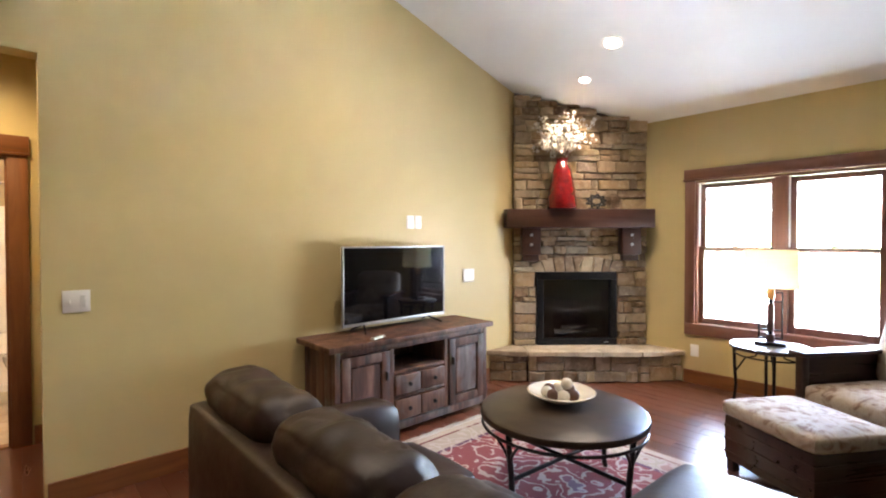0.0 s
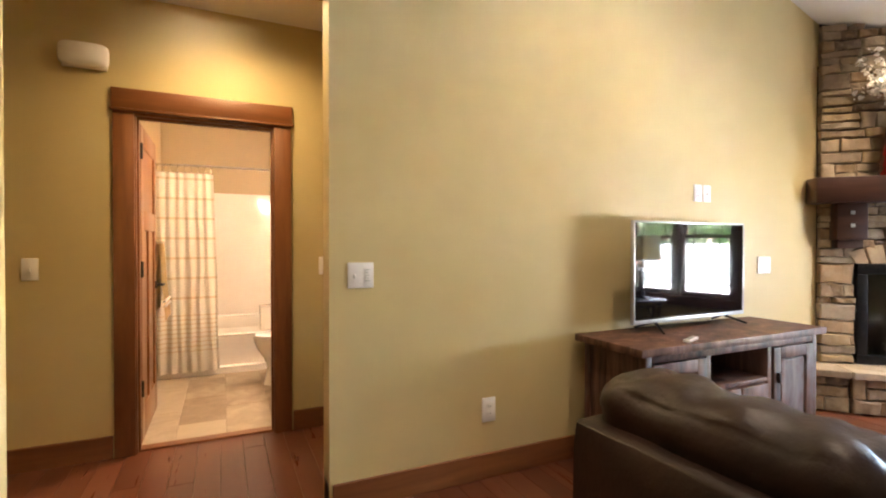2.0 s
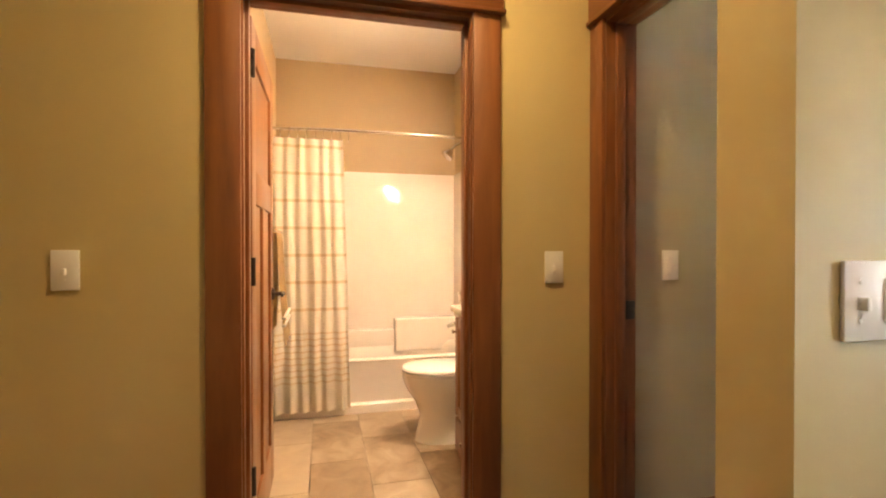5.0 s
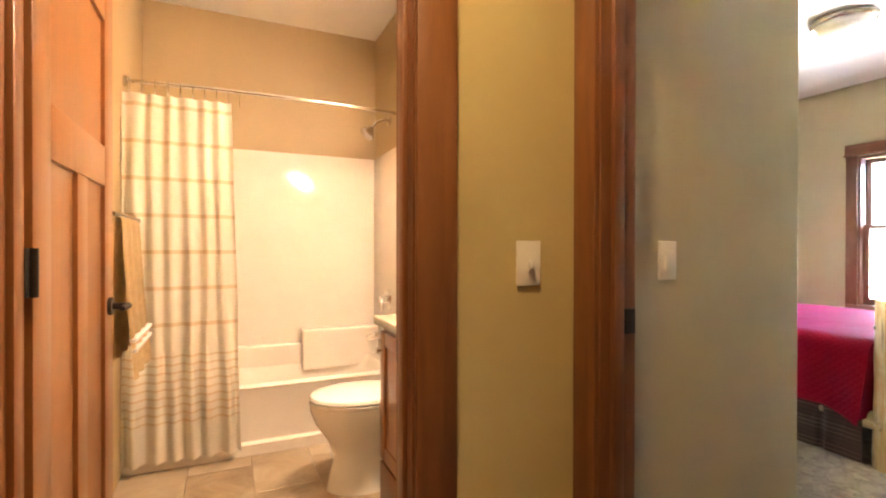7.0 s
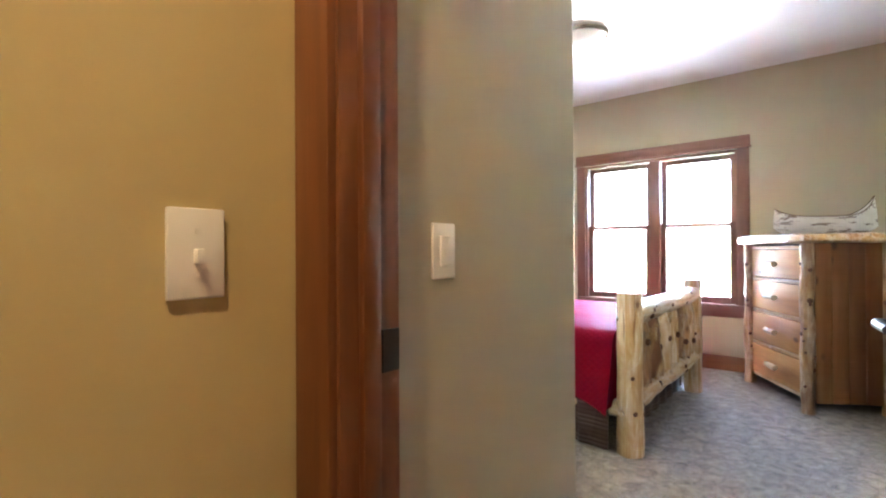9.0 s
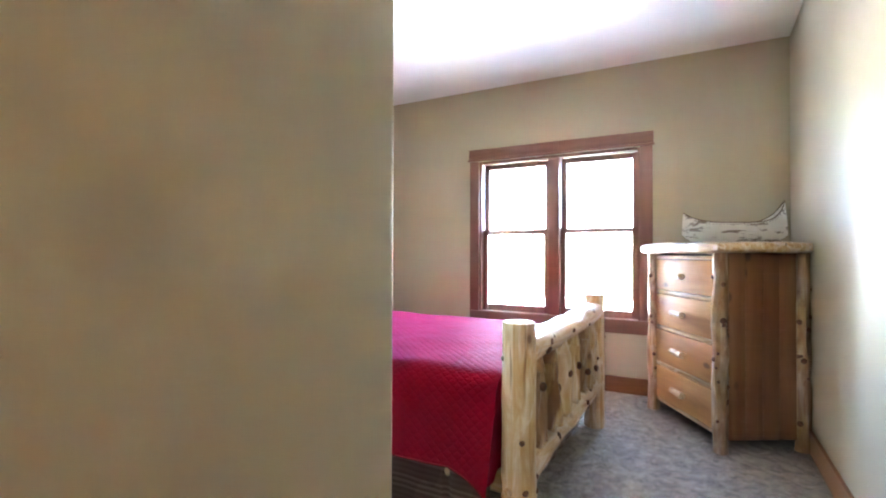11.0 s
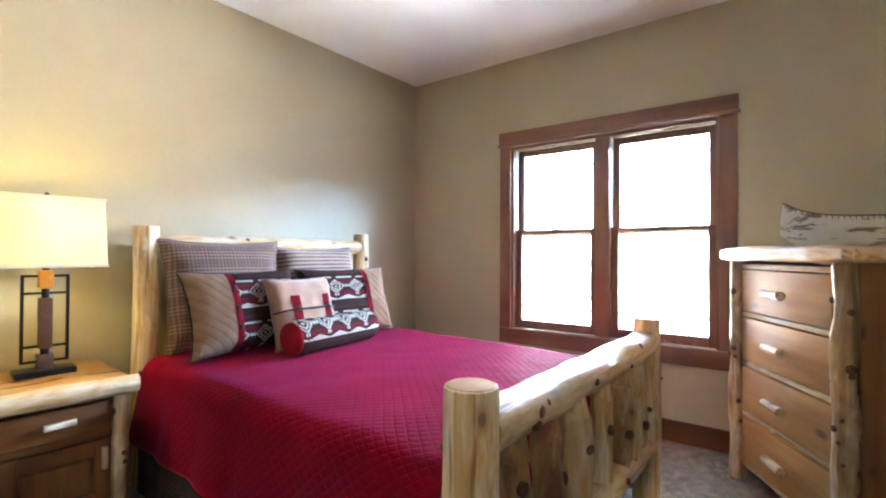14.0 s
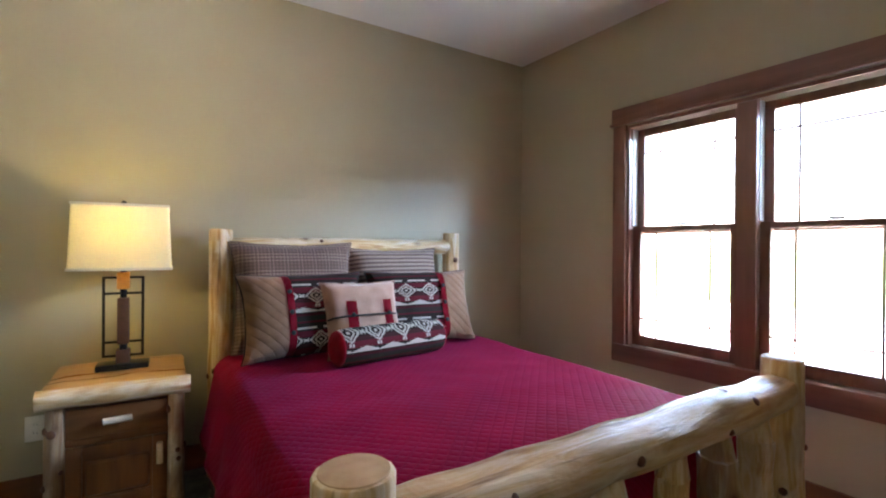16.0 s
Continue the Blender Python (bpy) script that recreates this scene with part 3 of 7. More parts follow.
def rod(bm, p0, p1, r0, r1=None, seg=12, rings=1, wob=0.0, seed=0, caps=True):
    """A round bar or log between two points; wob makes it uneven."""
    p0, p1 = Vector(p0), Vector(p1)
    r1 = r0 if r1 is None else r1
    d = (p1 - p0)
    q = d.to_track_quat("Z", "Y")
    loops = []
    for i in range(rings + 1):
        f = i / rings
        c = p0 + d * f
        ring_v = []
        for k in range(seg):
            a = 2 * math.pi * k / seg
            r = r0 + (r1 - r0) * f
            if wob:
                r *= 1 + wob * noise.noise(Vector((math.cos(a) * 1.3 + seed * 7.1, math.sin(a) * 1.3, f * d.length * 6 + seed)))
            ring_v.append(bm.verts.new(c + q @ Vector((math.cos(a) * r, math.sin(a) * r, 0))))
        loops.append(ring_v)
    for a, b in zip(loops, loops[1:]):
        for k in range(seg):
            bm.faces.new((a[k], a[(k + 1) % seg], b[(k + 1) % seg], b[k]))
    if caps:
        bm.faces.new(loops[0][::-1]), bm.faces.new(loops[-1])
    return bm


def lathe(bm, profile, seg=28, centre=(0, 0, 0)):
    loops = []
    for r, z in profile:
        loops.append([bm.verts.new((centre[0] + r * math.cos(2 * math.pi * k / seg), centre[1] + r * math.sin(2 * math.pi * k / seg), centre[2] + z)) for k in range(seg)])
    for a, b in zip(loops, loops[1:]):
        for k in range(seg):
            bm.faces.new((a[k], a[(k + 1) % seg], b[(k + 1) % seg], b[k]))
    bm.faces.new(loops[0][::-1]), bm.faces.new(loops[-1])
    return bm


def hoop(bm, r, z, tube, n=48, k=8):
    """A round iron ring lying flat."""
    loops = []
    for i in range(n):
        a = 2 * math.pi * i / n
        loops.append([bm.verts.new(((r + tube * math.cos(2 * math.pi * j / k)) * math.cos(a), (r + tube * math.cos(2 * math.pi * j / k)) * math.sin(a), z + tube * math.sin(2 * math.pi * j / k))) for j in range(k)])
    for a, b in zip(loops, loops[1:] + loops[:1]):
        for j in range(k):
            bm.faces.new((a[j], b[j], b[(j + 1) % k], a[(j + 1) % k]))
    return bm


def soft(bm, x0, x1, y0, y1, z0, z1, r=0.05, puff=0.02, cuts=7, lump=0.006, seed=0):
    """A padded block: rounded edges, swollen faces, slight lumps."""
    g = bmesh.new()
    bmesh.ops.create_cube(g, size=2)
    bmesh.ops.subdivide_edges(g, edges=g.edges, cuts=cuts, use_grid_fill=True)
    c, hs = Vector(((x0 + x1) / 2, (y0 + y1) / 2, (z0 + z1) / 2)), Vector(((x1 - x0) / 2, (y1 - y0) / 2, (z1 - z0) / 2))
    rr = min(r, *hs)
    for v in g.verts:
        u = v.co.copy()
        p = Vector(u[i] * hs[i] for i in range(3))
        inner = Vector(max(-hs[i] + rr, min(hs[i] - rr, p[i])) for i in range(3))
        dlt = p - inner
        if dlt.length > 1e-6:
            p = inner + dlt.normalized() * rr
            nrm = dlt.normalized()
        else:
            nrm = u.normalized()
        w = [1 - u[i] ** 2 for i in range(3)]
        sw = max(w[0] * w[1], w[1] * w[2], w[0] * w[2])
        p += nrm * (puff * sw + lump * noise.noise((p + c) * 6 + Vector((seed, 0, 0))))
        v.co = p + c
    me = bpy.data.meshes.new("tmp")
    g.to_mesh(me)
    g.free()
    bm.from_mesh(me)
    bpy.data.meshes.remove(me)
    return bm


def mesh_ob(name, bm, material, smooth=True, angle=40):
    me = bpy.data.meshes.new(name)
    bm.to_mesh(me)
    bm.free()
    me.materials.append(material)
    if smooth:
        me.shade_smooth()
        me.set_sharp_from_angle(angle=radians(angle))
    return new(name, me)


def part(name, bm, material, parent, label="", smooth=True):
    ob = mesh_ob(name, bm, material, smooth)
    ob.parent = parent
    if label:
        tagged(ob, label)
    return ob


def thing(name, m, label, category, group=""):
    ob = new(name)
    ob.matrix_world = m
    ob.empty_display_size = 0.1
    return tagged(ob, label, category, group)


def struct(name, bm, material, label, category="wall", smooth=False):
    return tagged(mesh_ob(name, bm, material, smooth), label, category, kind="structure")


def B(*a, **k):
    return box(bmesh.new(), *a, **k)


# ---- the shell ----
H = 2.745


def leaf_x(name, y0, y1, spans, z1, material, label, holes=()):
    """A wall along x, made of the spans given; holes are (x0, x1, z0, z1)."""
    bm = bmesh.new()
    for a, b in spans:
        cuts = sorted(h for h in holes if a <= h[0] and h[1] <= b)
        at = a
        for h0, h1, hz0, hz1 in cuts:
            box(bm, at, h0, y0, y1, 0, z1)
            if hz0 > 0:
                box(bm, h0, h1, y0, y1, 0, hz0)
            box(bm, h0, h1, y0, y1, hz1, z1)
            at = h1
        box(bm, at, b, y0, y1, 0, z1)
    return struct(name, bm, material, label)


def leaf_y(name, x0, x1, a, b, z1, material, label, holes=()):
    bm = bmesh.new()
    at = a
    for h0, h1, hz0, hz1 in sorted(holes):
        box(bm, x0, x1, at, h0, 0, z1)
        if hz0 > 0:
            box(bm, x0, x1, h0, h1, 0, hz0)
        box(bm, x0, x1, h0, h1, hz1, z1)
        at = h1
    box(bm, x0, x1, at, b, 0, z1)
    return struct(name, bm, material, label)


PASS = (-1.05, 0.175, 0, 2.46)
leaf_x("wall_living_north", 3.39, 3.46, [(-6.0, 5.19)], 5.0, OCHRE, "ochre painted living room wall with a passage opening", [PASS])
leaf_x("wall_hall_south", 3.46, 3.53, [(-3.0, 0.534)], H, OCHRE, "ochre painted hallway wall with a passage opening", [PASS])
leaf_x("wall_bedroom_south", 3.46, 3.53, [(0.65, 5.19)], H, TAUPE, "sage taupe painted bedroom wall")
leaf_x("wall_hall_north", 4.52, 4.58, [(-3.0, 0.65)], H, OCHRE, "ochre painted hallway wall with the bathroom doorway", [(-0.765, 0.045, 0, 2.06)])
leaf_x("wall_bath_south", 4.58, 4.64, [(-0.97, 0.65)], H, BATHPAINT, "tan painted bathroom wall with a doorway", [(-0.765, 0.045, 0, 2.06)])
leaf_y("wall_hall_east", 0.534, 0.592, 3.53, 4.52, H, OCHRE, "ochre painted hallway end wall with the bedroom doorway", [(3.63, 4.445, 0, 2.06)])
leaf_y("wall_bedroom_door", 0.592, 0.65, 3.53, 4.52, H, TAUPE, "sage taupe wall round the bedroom doorway", [(3.63, 4.445, 0, 2.06)])
leaf_y("wall_hall_west", -3.1, -3.0, 3.53, 4.52, H, OCHRE, "ochre painted wall closing the hallway")
bmc = B(0.65, 1.595, 4.52, 4.64, 0, H)
es = [e for e in bmc.edges if all(abs(v.co.x - 1.595) < 1e-4 and abs(v.co.y - 4.52) < 1e-4 for v in e.verts)]
bmesh.ops.bevel(bmc, geom=es, offset=0.02, segments=4, affect="EDGES", profile=0.5)
struct("wall_bedroom_entry", bmc, TAUPE, "sage taupe entry wall with a rounded corner", smooth=True)
leaf_y("wall_bedroom_west", 1.475, 1.595, 4.64, 7.0, H, TAUPE, "sage taupe painted bedroom wall")
leaf_x("wall_bedroom_north", 7.0, 7.12, [(1.475, 5.19)], H, TAUPE, "sage taupe wall behind the bed")
leaf_y("wall_bath_east", 0.66, 0.76, 4.64, 7.0, H, BATHPAINT, "tan painted bathroom wall")
leaf_y("wall_bath_west", -0.97, -0.87, 4.64, 7.0, H, BATHPAINT, "tan painted bathroom wall")
leaf_x("wall_bath_north", 7.0, 7.12, [(-0.97, 0.76)], H, BATHPAINT, "tan painted wall above the tub")
WIN = [(0.48, 1.93, 0.60, 2.045), (4.54, 5.99, 0.60, 2.045)]
leaf_y("wall_living_east", 5.19, 5.37, -3.3, 3.46, 3.0, OCHRE, "ochre painted outer wall with a double window", [WIN[0]])
leaf_y("wall_bedroom_east", 5.19, 5.37, 3.46, 7.12, 3.0, TAUPE, "sage taupe outer wall with a double window", [WIN[1]])
leaf_x("wall_living_south", -3.4, -3.3, [(-6.0, 5.37)], 5.0, OCHRE, "ochre painted wall closing the living room")
leaf_y("wall_living_west", -6.1, -6.0, -3.3, 3.39, 5.0, OCHRE, "ochre painted wall closing the living room")
# rounded plaster ends of the passage
for x, s in ((0.175, 1), (-1.05, -1)):
    bm = B(min(x, x - 0.004 * s), max(x, x - 0.004 * s), 3.388, 3.532, 0, 2.458)
    struct("passage_reveal", bm, OCHRE, "ochre plaster edge of the passage", "wall")
bm = bmesh.new()
box(bm, -3.1, 0.65, 3.40, 4.58, H, H + 0.1)
box(bm, 0.60, 5.37, 3.44, 7.12, H + 0.002, H + 0.1)
box(bm, -0.97, 0.76, 4.56, 7.12, H + 0.001, H + 0.1)
struct("ceiling", bm, CEILPAINT, "flat white textured ceiling", "ceiling")
bm = bmesh.new()
RIDGE, SLOPE = -0.4, 0.30


def ceil_z(x):
    return 2.72 + SLOPE * (5.19 - x)


vs = [(5.37, ceil_z(5.37)), (RIDGE, ceil_z(RIDGE)), (-6.1, ceil_z(RIDGE) - SLOPE * 5.7)]
lo = [[bm.verts.new((x, y, z)) for x, z in vs] for y in (-3.4, 3.42)]
hi = [[bm.verts.new((x, y, z + 0.15)) for x, z in vs] for y in (-3.4, 3.42)]
for i in (0, 1):
    bm.faces.new((lo[0][i], lo[1][i], lo[1][i + 1], lo[0][i + 1]))
    bm.faces.new((hi[0][i], hi[0][i + 1], hi[1][i + 1], hi[1][i]))
for g in (0, 1):
    for i in (0, 1):
        bm.faces.new((lo[g][i], lo[g][i + 1], hi[g][i + 1], hi[g][i]))
for i in (0, 2):
    bm.faces.new((lo[0][i], lo[1][i], hi[1][i], hi[0][i]))
bmesh.ops.recalc_face_normals(bm, faces=bm.faces)
struct("ceiling_living", bm, CEILPAINT, "white vaulted living room ceiling", "ceiling")

struct("floor_living", B(-6.1, 5.37, -3.4, 3.46, -0.2, -0.012), SUBFLOOR, "floor bed under the cherry planks", "floor")
struct("floor_hall", B(-3.1, 0.60, 3.46, 4.60, -0.2, -0.012), SUBFLOOR, "floor bed under the hallway planks", "floor")
bm = bmesh.new()
bmesh.ops.create_grid(bm, x_segments=90, y_segments=70, size=0.5)
for v in bm.verts:
    v.co = Vector((0.60 + (v.co.x + 0.5) * 4.60, 3.52 + (v.co.y + 0.5) * 3.49, 0.004 * noise.noise(Vector((v.co.x * 60, v.co.y * 60, 0)))))
struct("floor_bedroom", bm, CARPET, "grey beige mottled cut pile carpet", "carpet", smooth=True)
struct("floor_bath", B(-0.97, 0.76, 4.60, 7.12, -0.2, -0.010), GROUT, "tile bed of the bathroom floor", "floor")
struct("threshold", B(-0.745, 0.025, 4.55, 4.63, -0.012, 0.012, bev=0.005), TRIM["x"], "stained wood threshold of the bathroom door", "threshold")
struct("threshold_bedroom", B(0.53, 0.60, 3.65, 4.425, -0.012, 0.006, bev=0.003), TRIM["y"], "stained wood strip between planks and carpet", "threshold")


# ---- baseboards ----
def base(name, x0, x1, y0, y1, material, h=0.135):
    struct(name, B(x0, x1, y0, y1, 0, h, bev=0.004), material, "stained wood baseboard", "baseboard")


base("baseboard", 0.185, 3.72, 3.374, 3.392, TRIM["x"])
base("baseboard", -6.0, -1.06, 3.374, 3.392, TRIM["x"])
base("baseboard", 5.172, 5.192, -3.3, 2.03, TRIM["y"])
base("baseboard", -3.0, -0.872, 4.502, 4.522, TRIM["x"])
base("baseboard", 0.155, 0.515, 4.502, 4.522, TRIM["x"])
base("baseboard", -3.0, -1.06, 3.528, 3.546, TRIM["x"])
base("baseboard", 0.185, 0.52, 3.528, 3.546, TRIM["x"])
base("baseboard", 5.172, 5.192, 3.55, 6.98, TRIM["y"])
base("baseboard", 0.67, 5.17, 3.528, 3.546, TRIM["x"])
base("baseboard", 1.6, 5.17, 6.982, 7.002, TRIM["x"])
base("baseboard", 1.593, 1.611, 4.53, 6.98, TRIM["y"])
base("baseboard", 0.67, 1.60, 4.502, 4.522, TRIM["x"])
base("baseboard", 0.171, 0.189, 3.40, 3.525, TRIM["y"], 0.135)


# ---- doorways ----
def casing_x(name, x0, x1, yface, s, label):
    """Trim round a doorway in a wall along x; s is the side it stands proud of."""
    d = thing(name, pose(0, 0, 0), label, "door frame")
    d["kind"] = "structure"
    y0, y1 = sorted((yface, yface + 0.018 * s))
    part("side_casing", B(x0 - 0.115, x0 - 0.006, y0, y1, 0, 2.055, bev=0.003), TRIM["z"], d)
    part("side_casing", B(x1 + 0.006, x1 + 0.115, y0, y1, 0, 2.055, bev=0.003), TRIM["z"], d)
    y0, y1 = sorted((yface, yface + 0.026 * s))
    part("head_casing", B(x0 - 0.122, x1 + 0.122, y0, y1, 2.072, 2.19, bev=0.004), TRIM["x"], d)
    y0, y1 = sorted((yface, yface + 0.036 * s))
    part("head_bead", B(x0 - 0.13, x1 + 0.13, y0, y1, 2.055, 2.071, bev=0.005), TRIM["x"], d)
    return d


def casing_y(name, y0, y1, xface, s, label, clip=None):
    d = thing(name, pose(0, 0, 0), label, "door frame")
    d["kind"] = "structure"
    lo_, hi_ = (y0 - 0.10, y1 + 0.10) if clip is None else clip
    a, b = sorted((xface, xface + 0.018 * s))
    part("side_casing", B(a, b, lo_, y0 - 0.006, 0, 2.055, bev=0.003), TRIM["z"], d)
    part("side_casing", B(a, b, y1 + 0.006, hi_, 0, 2.055, bev=0.003), TRIM["z"], d)
    a, b = sorted((xface, xface + 0.026 * s))
    part("head_casing", B(a, b, lo_, hi_, 2.072, 2.19, bev=0.004), TRIM["y"], d)
    a, b = sorted((xface, xface + 0.036 * s))
    part("head_bead", B(a, b, lo_, hi_, 2.055, 2.071, bev=0.004), TRIM["y"], d)
    return d


casing_x("door_frame_1", -0.75, 0.03, 4.521, -1, "reddish stained wood casing round the bathroom doorway")
casing_x("door_frame_2", -0.75, 0.03, 4.639, 1, "stained wood casing on the bathroom side")
casing_y("door_frame_3", 3.65, 4.425, 0.535, -1, "reddish stained wood casing round the bedroom doorway", (3.55, 4.516))
casing_y("door_frame_4", 3.65, 4.425, 0.649, 1, "stained wood casing on the bedroom side", (3.55, 4.516))
j = thing("door_jamb_1", pose(0, 0, 0), "stained wood jamb of the bathroom door with dark hinges", "door jamb")
j["kind"] = "structure"
part("jamb_side", B(-0.77, -0.75, 4.519, 4.641, 0, 2.06), TRIM["z"], j)
part("jamb_side", B(0.03, 0.05, 4.519, 4.641, 0, 2.06), TRIM["z"], j)
part("jamb_head", B(-0.75, 0.03, 4.519, 4.641, 2.04, 2.06), TRIM["x"], j)
part("stop", B(-0.752, -0.738, 4.555, 4.595, 0, 2.04, bev=0.002), TRIM["z"], j)
part("stop", B(0.018, 0.032, 4.555, 4.595, 0, 2.04, bev=0.002), TRIM["z"], j)
part("stop", B(-0.738, 0.018, 4.555, 4.595, 2.027, 2.042, bev=0.002), TRIM["x"], j)
part("strike_plate", B(0.0275, 0.031, 4.598, 4.628, 0.86, 0.92), BRONZE, j, "dark bronze strike plate")
j = thing("door_jamb_2", pose(0, 0, 0), "stained wood jamb of the bedroom door with a strike plate", "door jamb")
j["kind"] = "structure"
part("jamb_side", B(0.533, 0.651, 4.425, 4.447, 0, 2.06), TRIM["z"], j)
part("jamb_side", B(0.533, 0.651, 3.628, 3.65, 0, 2.06), TRIM["z"], j)
part("jamb_head", B(0.533, 0.651, 3.65, 4.425, 2.04, 2.06), TRIM["y"], j)
part("stop", B(0.570, 0.608, 4.412, 4.427, 0, 2.04, bev=0.003), TRIM["z"], j)
part("stop", B(0.570, 0.608, 3.648, 3.663, 0, 2.04, bev=0.003), TRIM["z"], j)
part("stop", B(0.570, 0.608, 3.663, 4.412, 2.027, 2.042, bev=0.003), TRIM["y"], j)
part("strike_plate", B(0.618, 0.656, 4.4205, 4.4265, 0.922, 0.992, bev=0.001), BRONZE, j, "dark bronze strike plate")


def door_leaf(name, m, label):
    """A 0.76 wide craftsman door: one panel over two. Hinge on the local z axis, leaf along +x, 0.04 thick in y."""
    d = thing(name, m, label, "door")
    d["kind"] = "structure"
    w, h, th = 0.755, 2.03, 0.038
    bm = bmesh.new()
    for a, b, z0, z1 in ((0.0, 0.115, 0.008, h), (w - 0.115, w, 0.008, h), (0.115, w - 0.115, h - 0.13, h), (0.115, w - 0.115, 1.36, 1.49), (0.115, w - 0.115, 0.008, 0.22), (w / 2 - 0.05, w / 2 + 0.05, 0.22, 1.36)):
        box(bm, a, b, 0, th, z0, z1, bev=0.004)
    part("frame", bm, DOORWOOD, d)
    for a, b, z0, z1 in ((0.115, w - 0.115, 1.49, h - 0.13), (0.115, w / 2 - 0.05, 0.22, 1.36), (w / 2 + 0.05, w - 0.115, 0.22, 1.36)):
        part("panel", B(a - 0.005, b + 0.005, 0.012, th - 0.012, z0 - 0.005, z1 + 0.005), DOORWOOD, d)
    for s, y in ((1, th), (-1, 0.0)):
        bm = bmesh.new()
        rod(bm, (w - 0.065, y, 0.96), (w - 0.065, y + 0.012 * s, 0.96), 0.03, seg=20)
        rod(bm, (w - 0.065, y, 0.96), (w - 0.065, y + 0.055 * s, 0.96), 0.011, seg=12)
        rod(bm, (w - 0.060, y + 0.055 * s, 0.96), (w - 0.17, y + 0.055 * s, 0.962), 0.011, 0.008, seg=12)
        part("lever_handle", bm, BRONZE, d, "dark bronze lever handle")
    for z in (0.355, 1.108, 1.853):
        bm = B(-0.030, 0.002, 0.004, 0.034, z - 0.05, z + 0.05)
        rod(bm, (-0.014, -0.006, z - 0.05), (-0.014, -0.006, z + 0.05), 0.008, seg=10)
        part("hinge", bm, BRONZE, d, "dark bronze hinge")
    return d


door_leaf("door_1", Matrix(((0, -1, 0, -0.745), (1, 0, 0, 4.674), (0, 0, 1, 0), (0, 0, 0, 1))), "open alder bathroom door with three recessed panels")
door_leaf("door_2", pose(0.675, 3.645, 0.012, 0, 0, 4), "alder bedroom door swung open along the wall")


# ---- windows ----
def window(name, yc, label):
    """A pair of double-hung sashes in a stained frame; outer trim 1.65 wide, opening 1.45 by 1.445."""
    wd = thing(name, pose(0, yc, 0), label, "window")
    wd["kind"] = "structure"
    xf = 5.172
    w = 0.725
    for s in (-1, 1):
        part("side_casing", B(xf, 5.192, min(s * w, s * 0.82), max(s * w, s * 0.82), 0.61, 2.05, bev=0.003), WTRIM["z"], wd)
    part("head_casing", B(xf - 0.008, 5.192, -0.828, 0.828, 2.066, 2.165, bev=0.004), WTRIM["y"], wd)
    part("head_bead", B(xf - 0.018, 5.192, -0.838, 0.838, 2.05, 2.067, bev=0.005), WTRIM["y"], wd)
    part("sill", B(5.194, 5.33, -0.722, 0.722, 0.588, 0.611, bev=0.003), WTRIM["y"], wd)
    part("bottom_casing", B(xf - 0.003, 5.192, -0.82, 0.82, 0.495, 0.609, bev=0.003), WTRIM["y"], wd)
    for s in (-1, 1):
        part("jamb", B(5.19, 5.37, min(s * w, s * (w - 0.02)), max(s * w, s * (w - 0.02)), 0.611, 2.045), WTRIM["z"], wd)
    part("head_jamb", B(5.19, 5.37, -w + 0.02, w - 0.02, 2.025, 2.045), WTRIM["y"], wd)
    part("mullion", B(5.195, 5.35, -0.05, 0.05, 0.611, 2.025, bev=0.004), WTRIM["z"], wd)
    for s in (-1, 1):
        a, b = sorted((s * 0.05, s * (w - 0.02)))
        for up in (0, 1):
            x0 = 5.275 if up else 5.235
            z0, z1 = (1.335, 2.022) if up else (0.613, 1.385)
            sash = bmesh.new()
            rail = 0.05
            low = 0.035 if up else 0.065
            top = 0.05 if up else 0.035
            box(sash, x0, x0 + 0.036, a + 0.001, a + rail, z0, z1, bev=0.003)
            box(sash, x0, x0 + 0.036, b - rail, b - 0.001, z0, z1, bev=0.003)
            box(sash, x0, x0 + 0.036, a + rail, b - rail, z0, z0 + low, bev=0.003)
            box(sash, x0, x0 + 0.036, a + rail, b - rail, z1 - top, z1, bev=0.003)
            so = part("sash", sash, WTRIM["z"], wd)
            g = part("pane", B(x0 + 0.015, x0 + 0.019, a + rail - 0.003, b - rail + 0.003, z0 + low - 0.003, z1 - top + 0.003), GLASS, so, smooth=False)
            g.visible_shadow = False
            mb = bmesh.new()
            ya, yb, za, zb = a + rail, b - rail, z0 + low, z1 - top
            for y in (ya + 0.11, yb - 0.11):
                box(mb, x0 + 0.006, x0 + 0.013, y - 0.006, y + 0.006, za, zb)
            zz = zb - 0.11 if up else za + 0.11
            box(mb, x0 + 0.006, x0 + 0.013, ya, yb, zz - 0.006, zz + 0.006)
            part("muntin", mb, WTRIM["z"], so, smooth=False)
        for y in (a, b - 0.004):
            part("track_liner", B(5.226, 5.272, y, y + 0.004, 1.392, 2.022), PLASTIC, wd, "pale vinyl sash track")
        part("sash_lock", B(5.225, 5.25, (a + b) / 2 - 0.03, (a + b) / 2 + 0.03, 1.386, 1.40, bev=0.004), BRONZE, wd, "dark bronze sash lock")
    return wd


window("window_1", 1.205, "double-hung pair window in stained wood trim")
window("window_2", 5.265, "double-hung pair window in stained wood trim beside the bed")


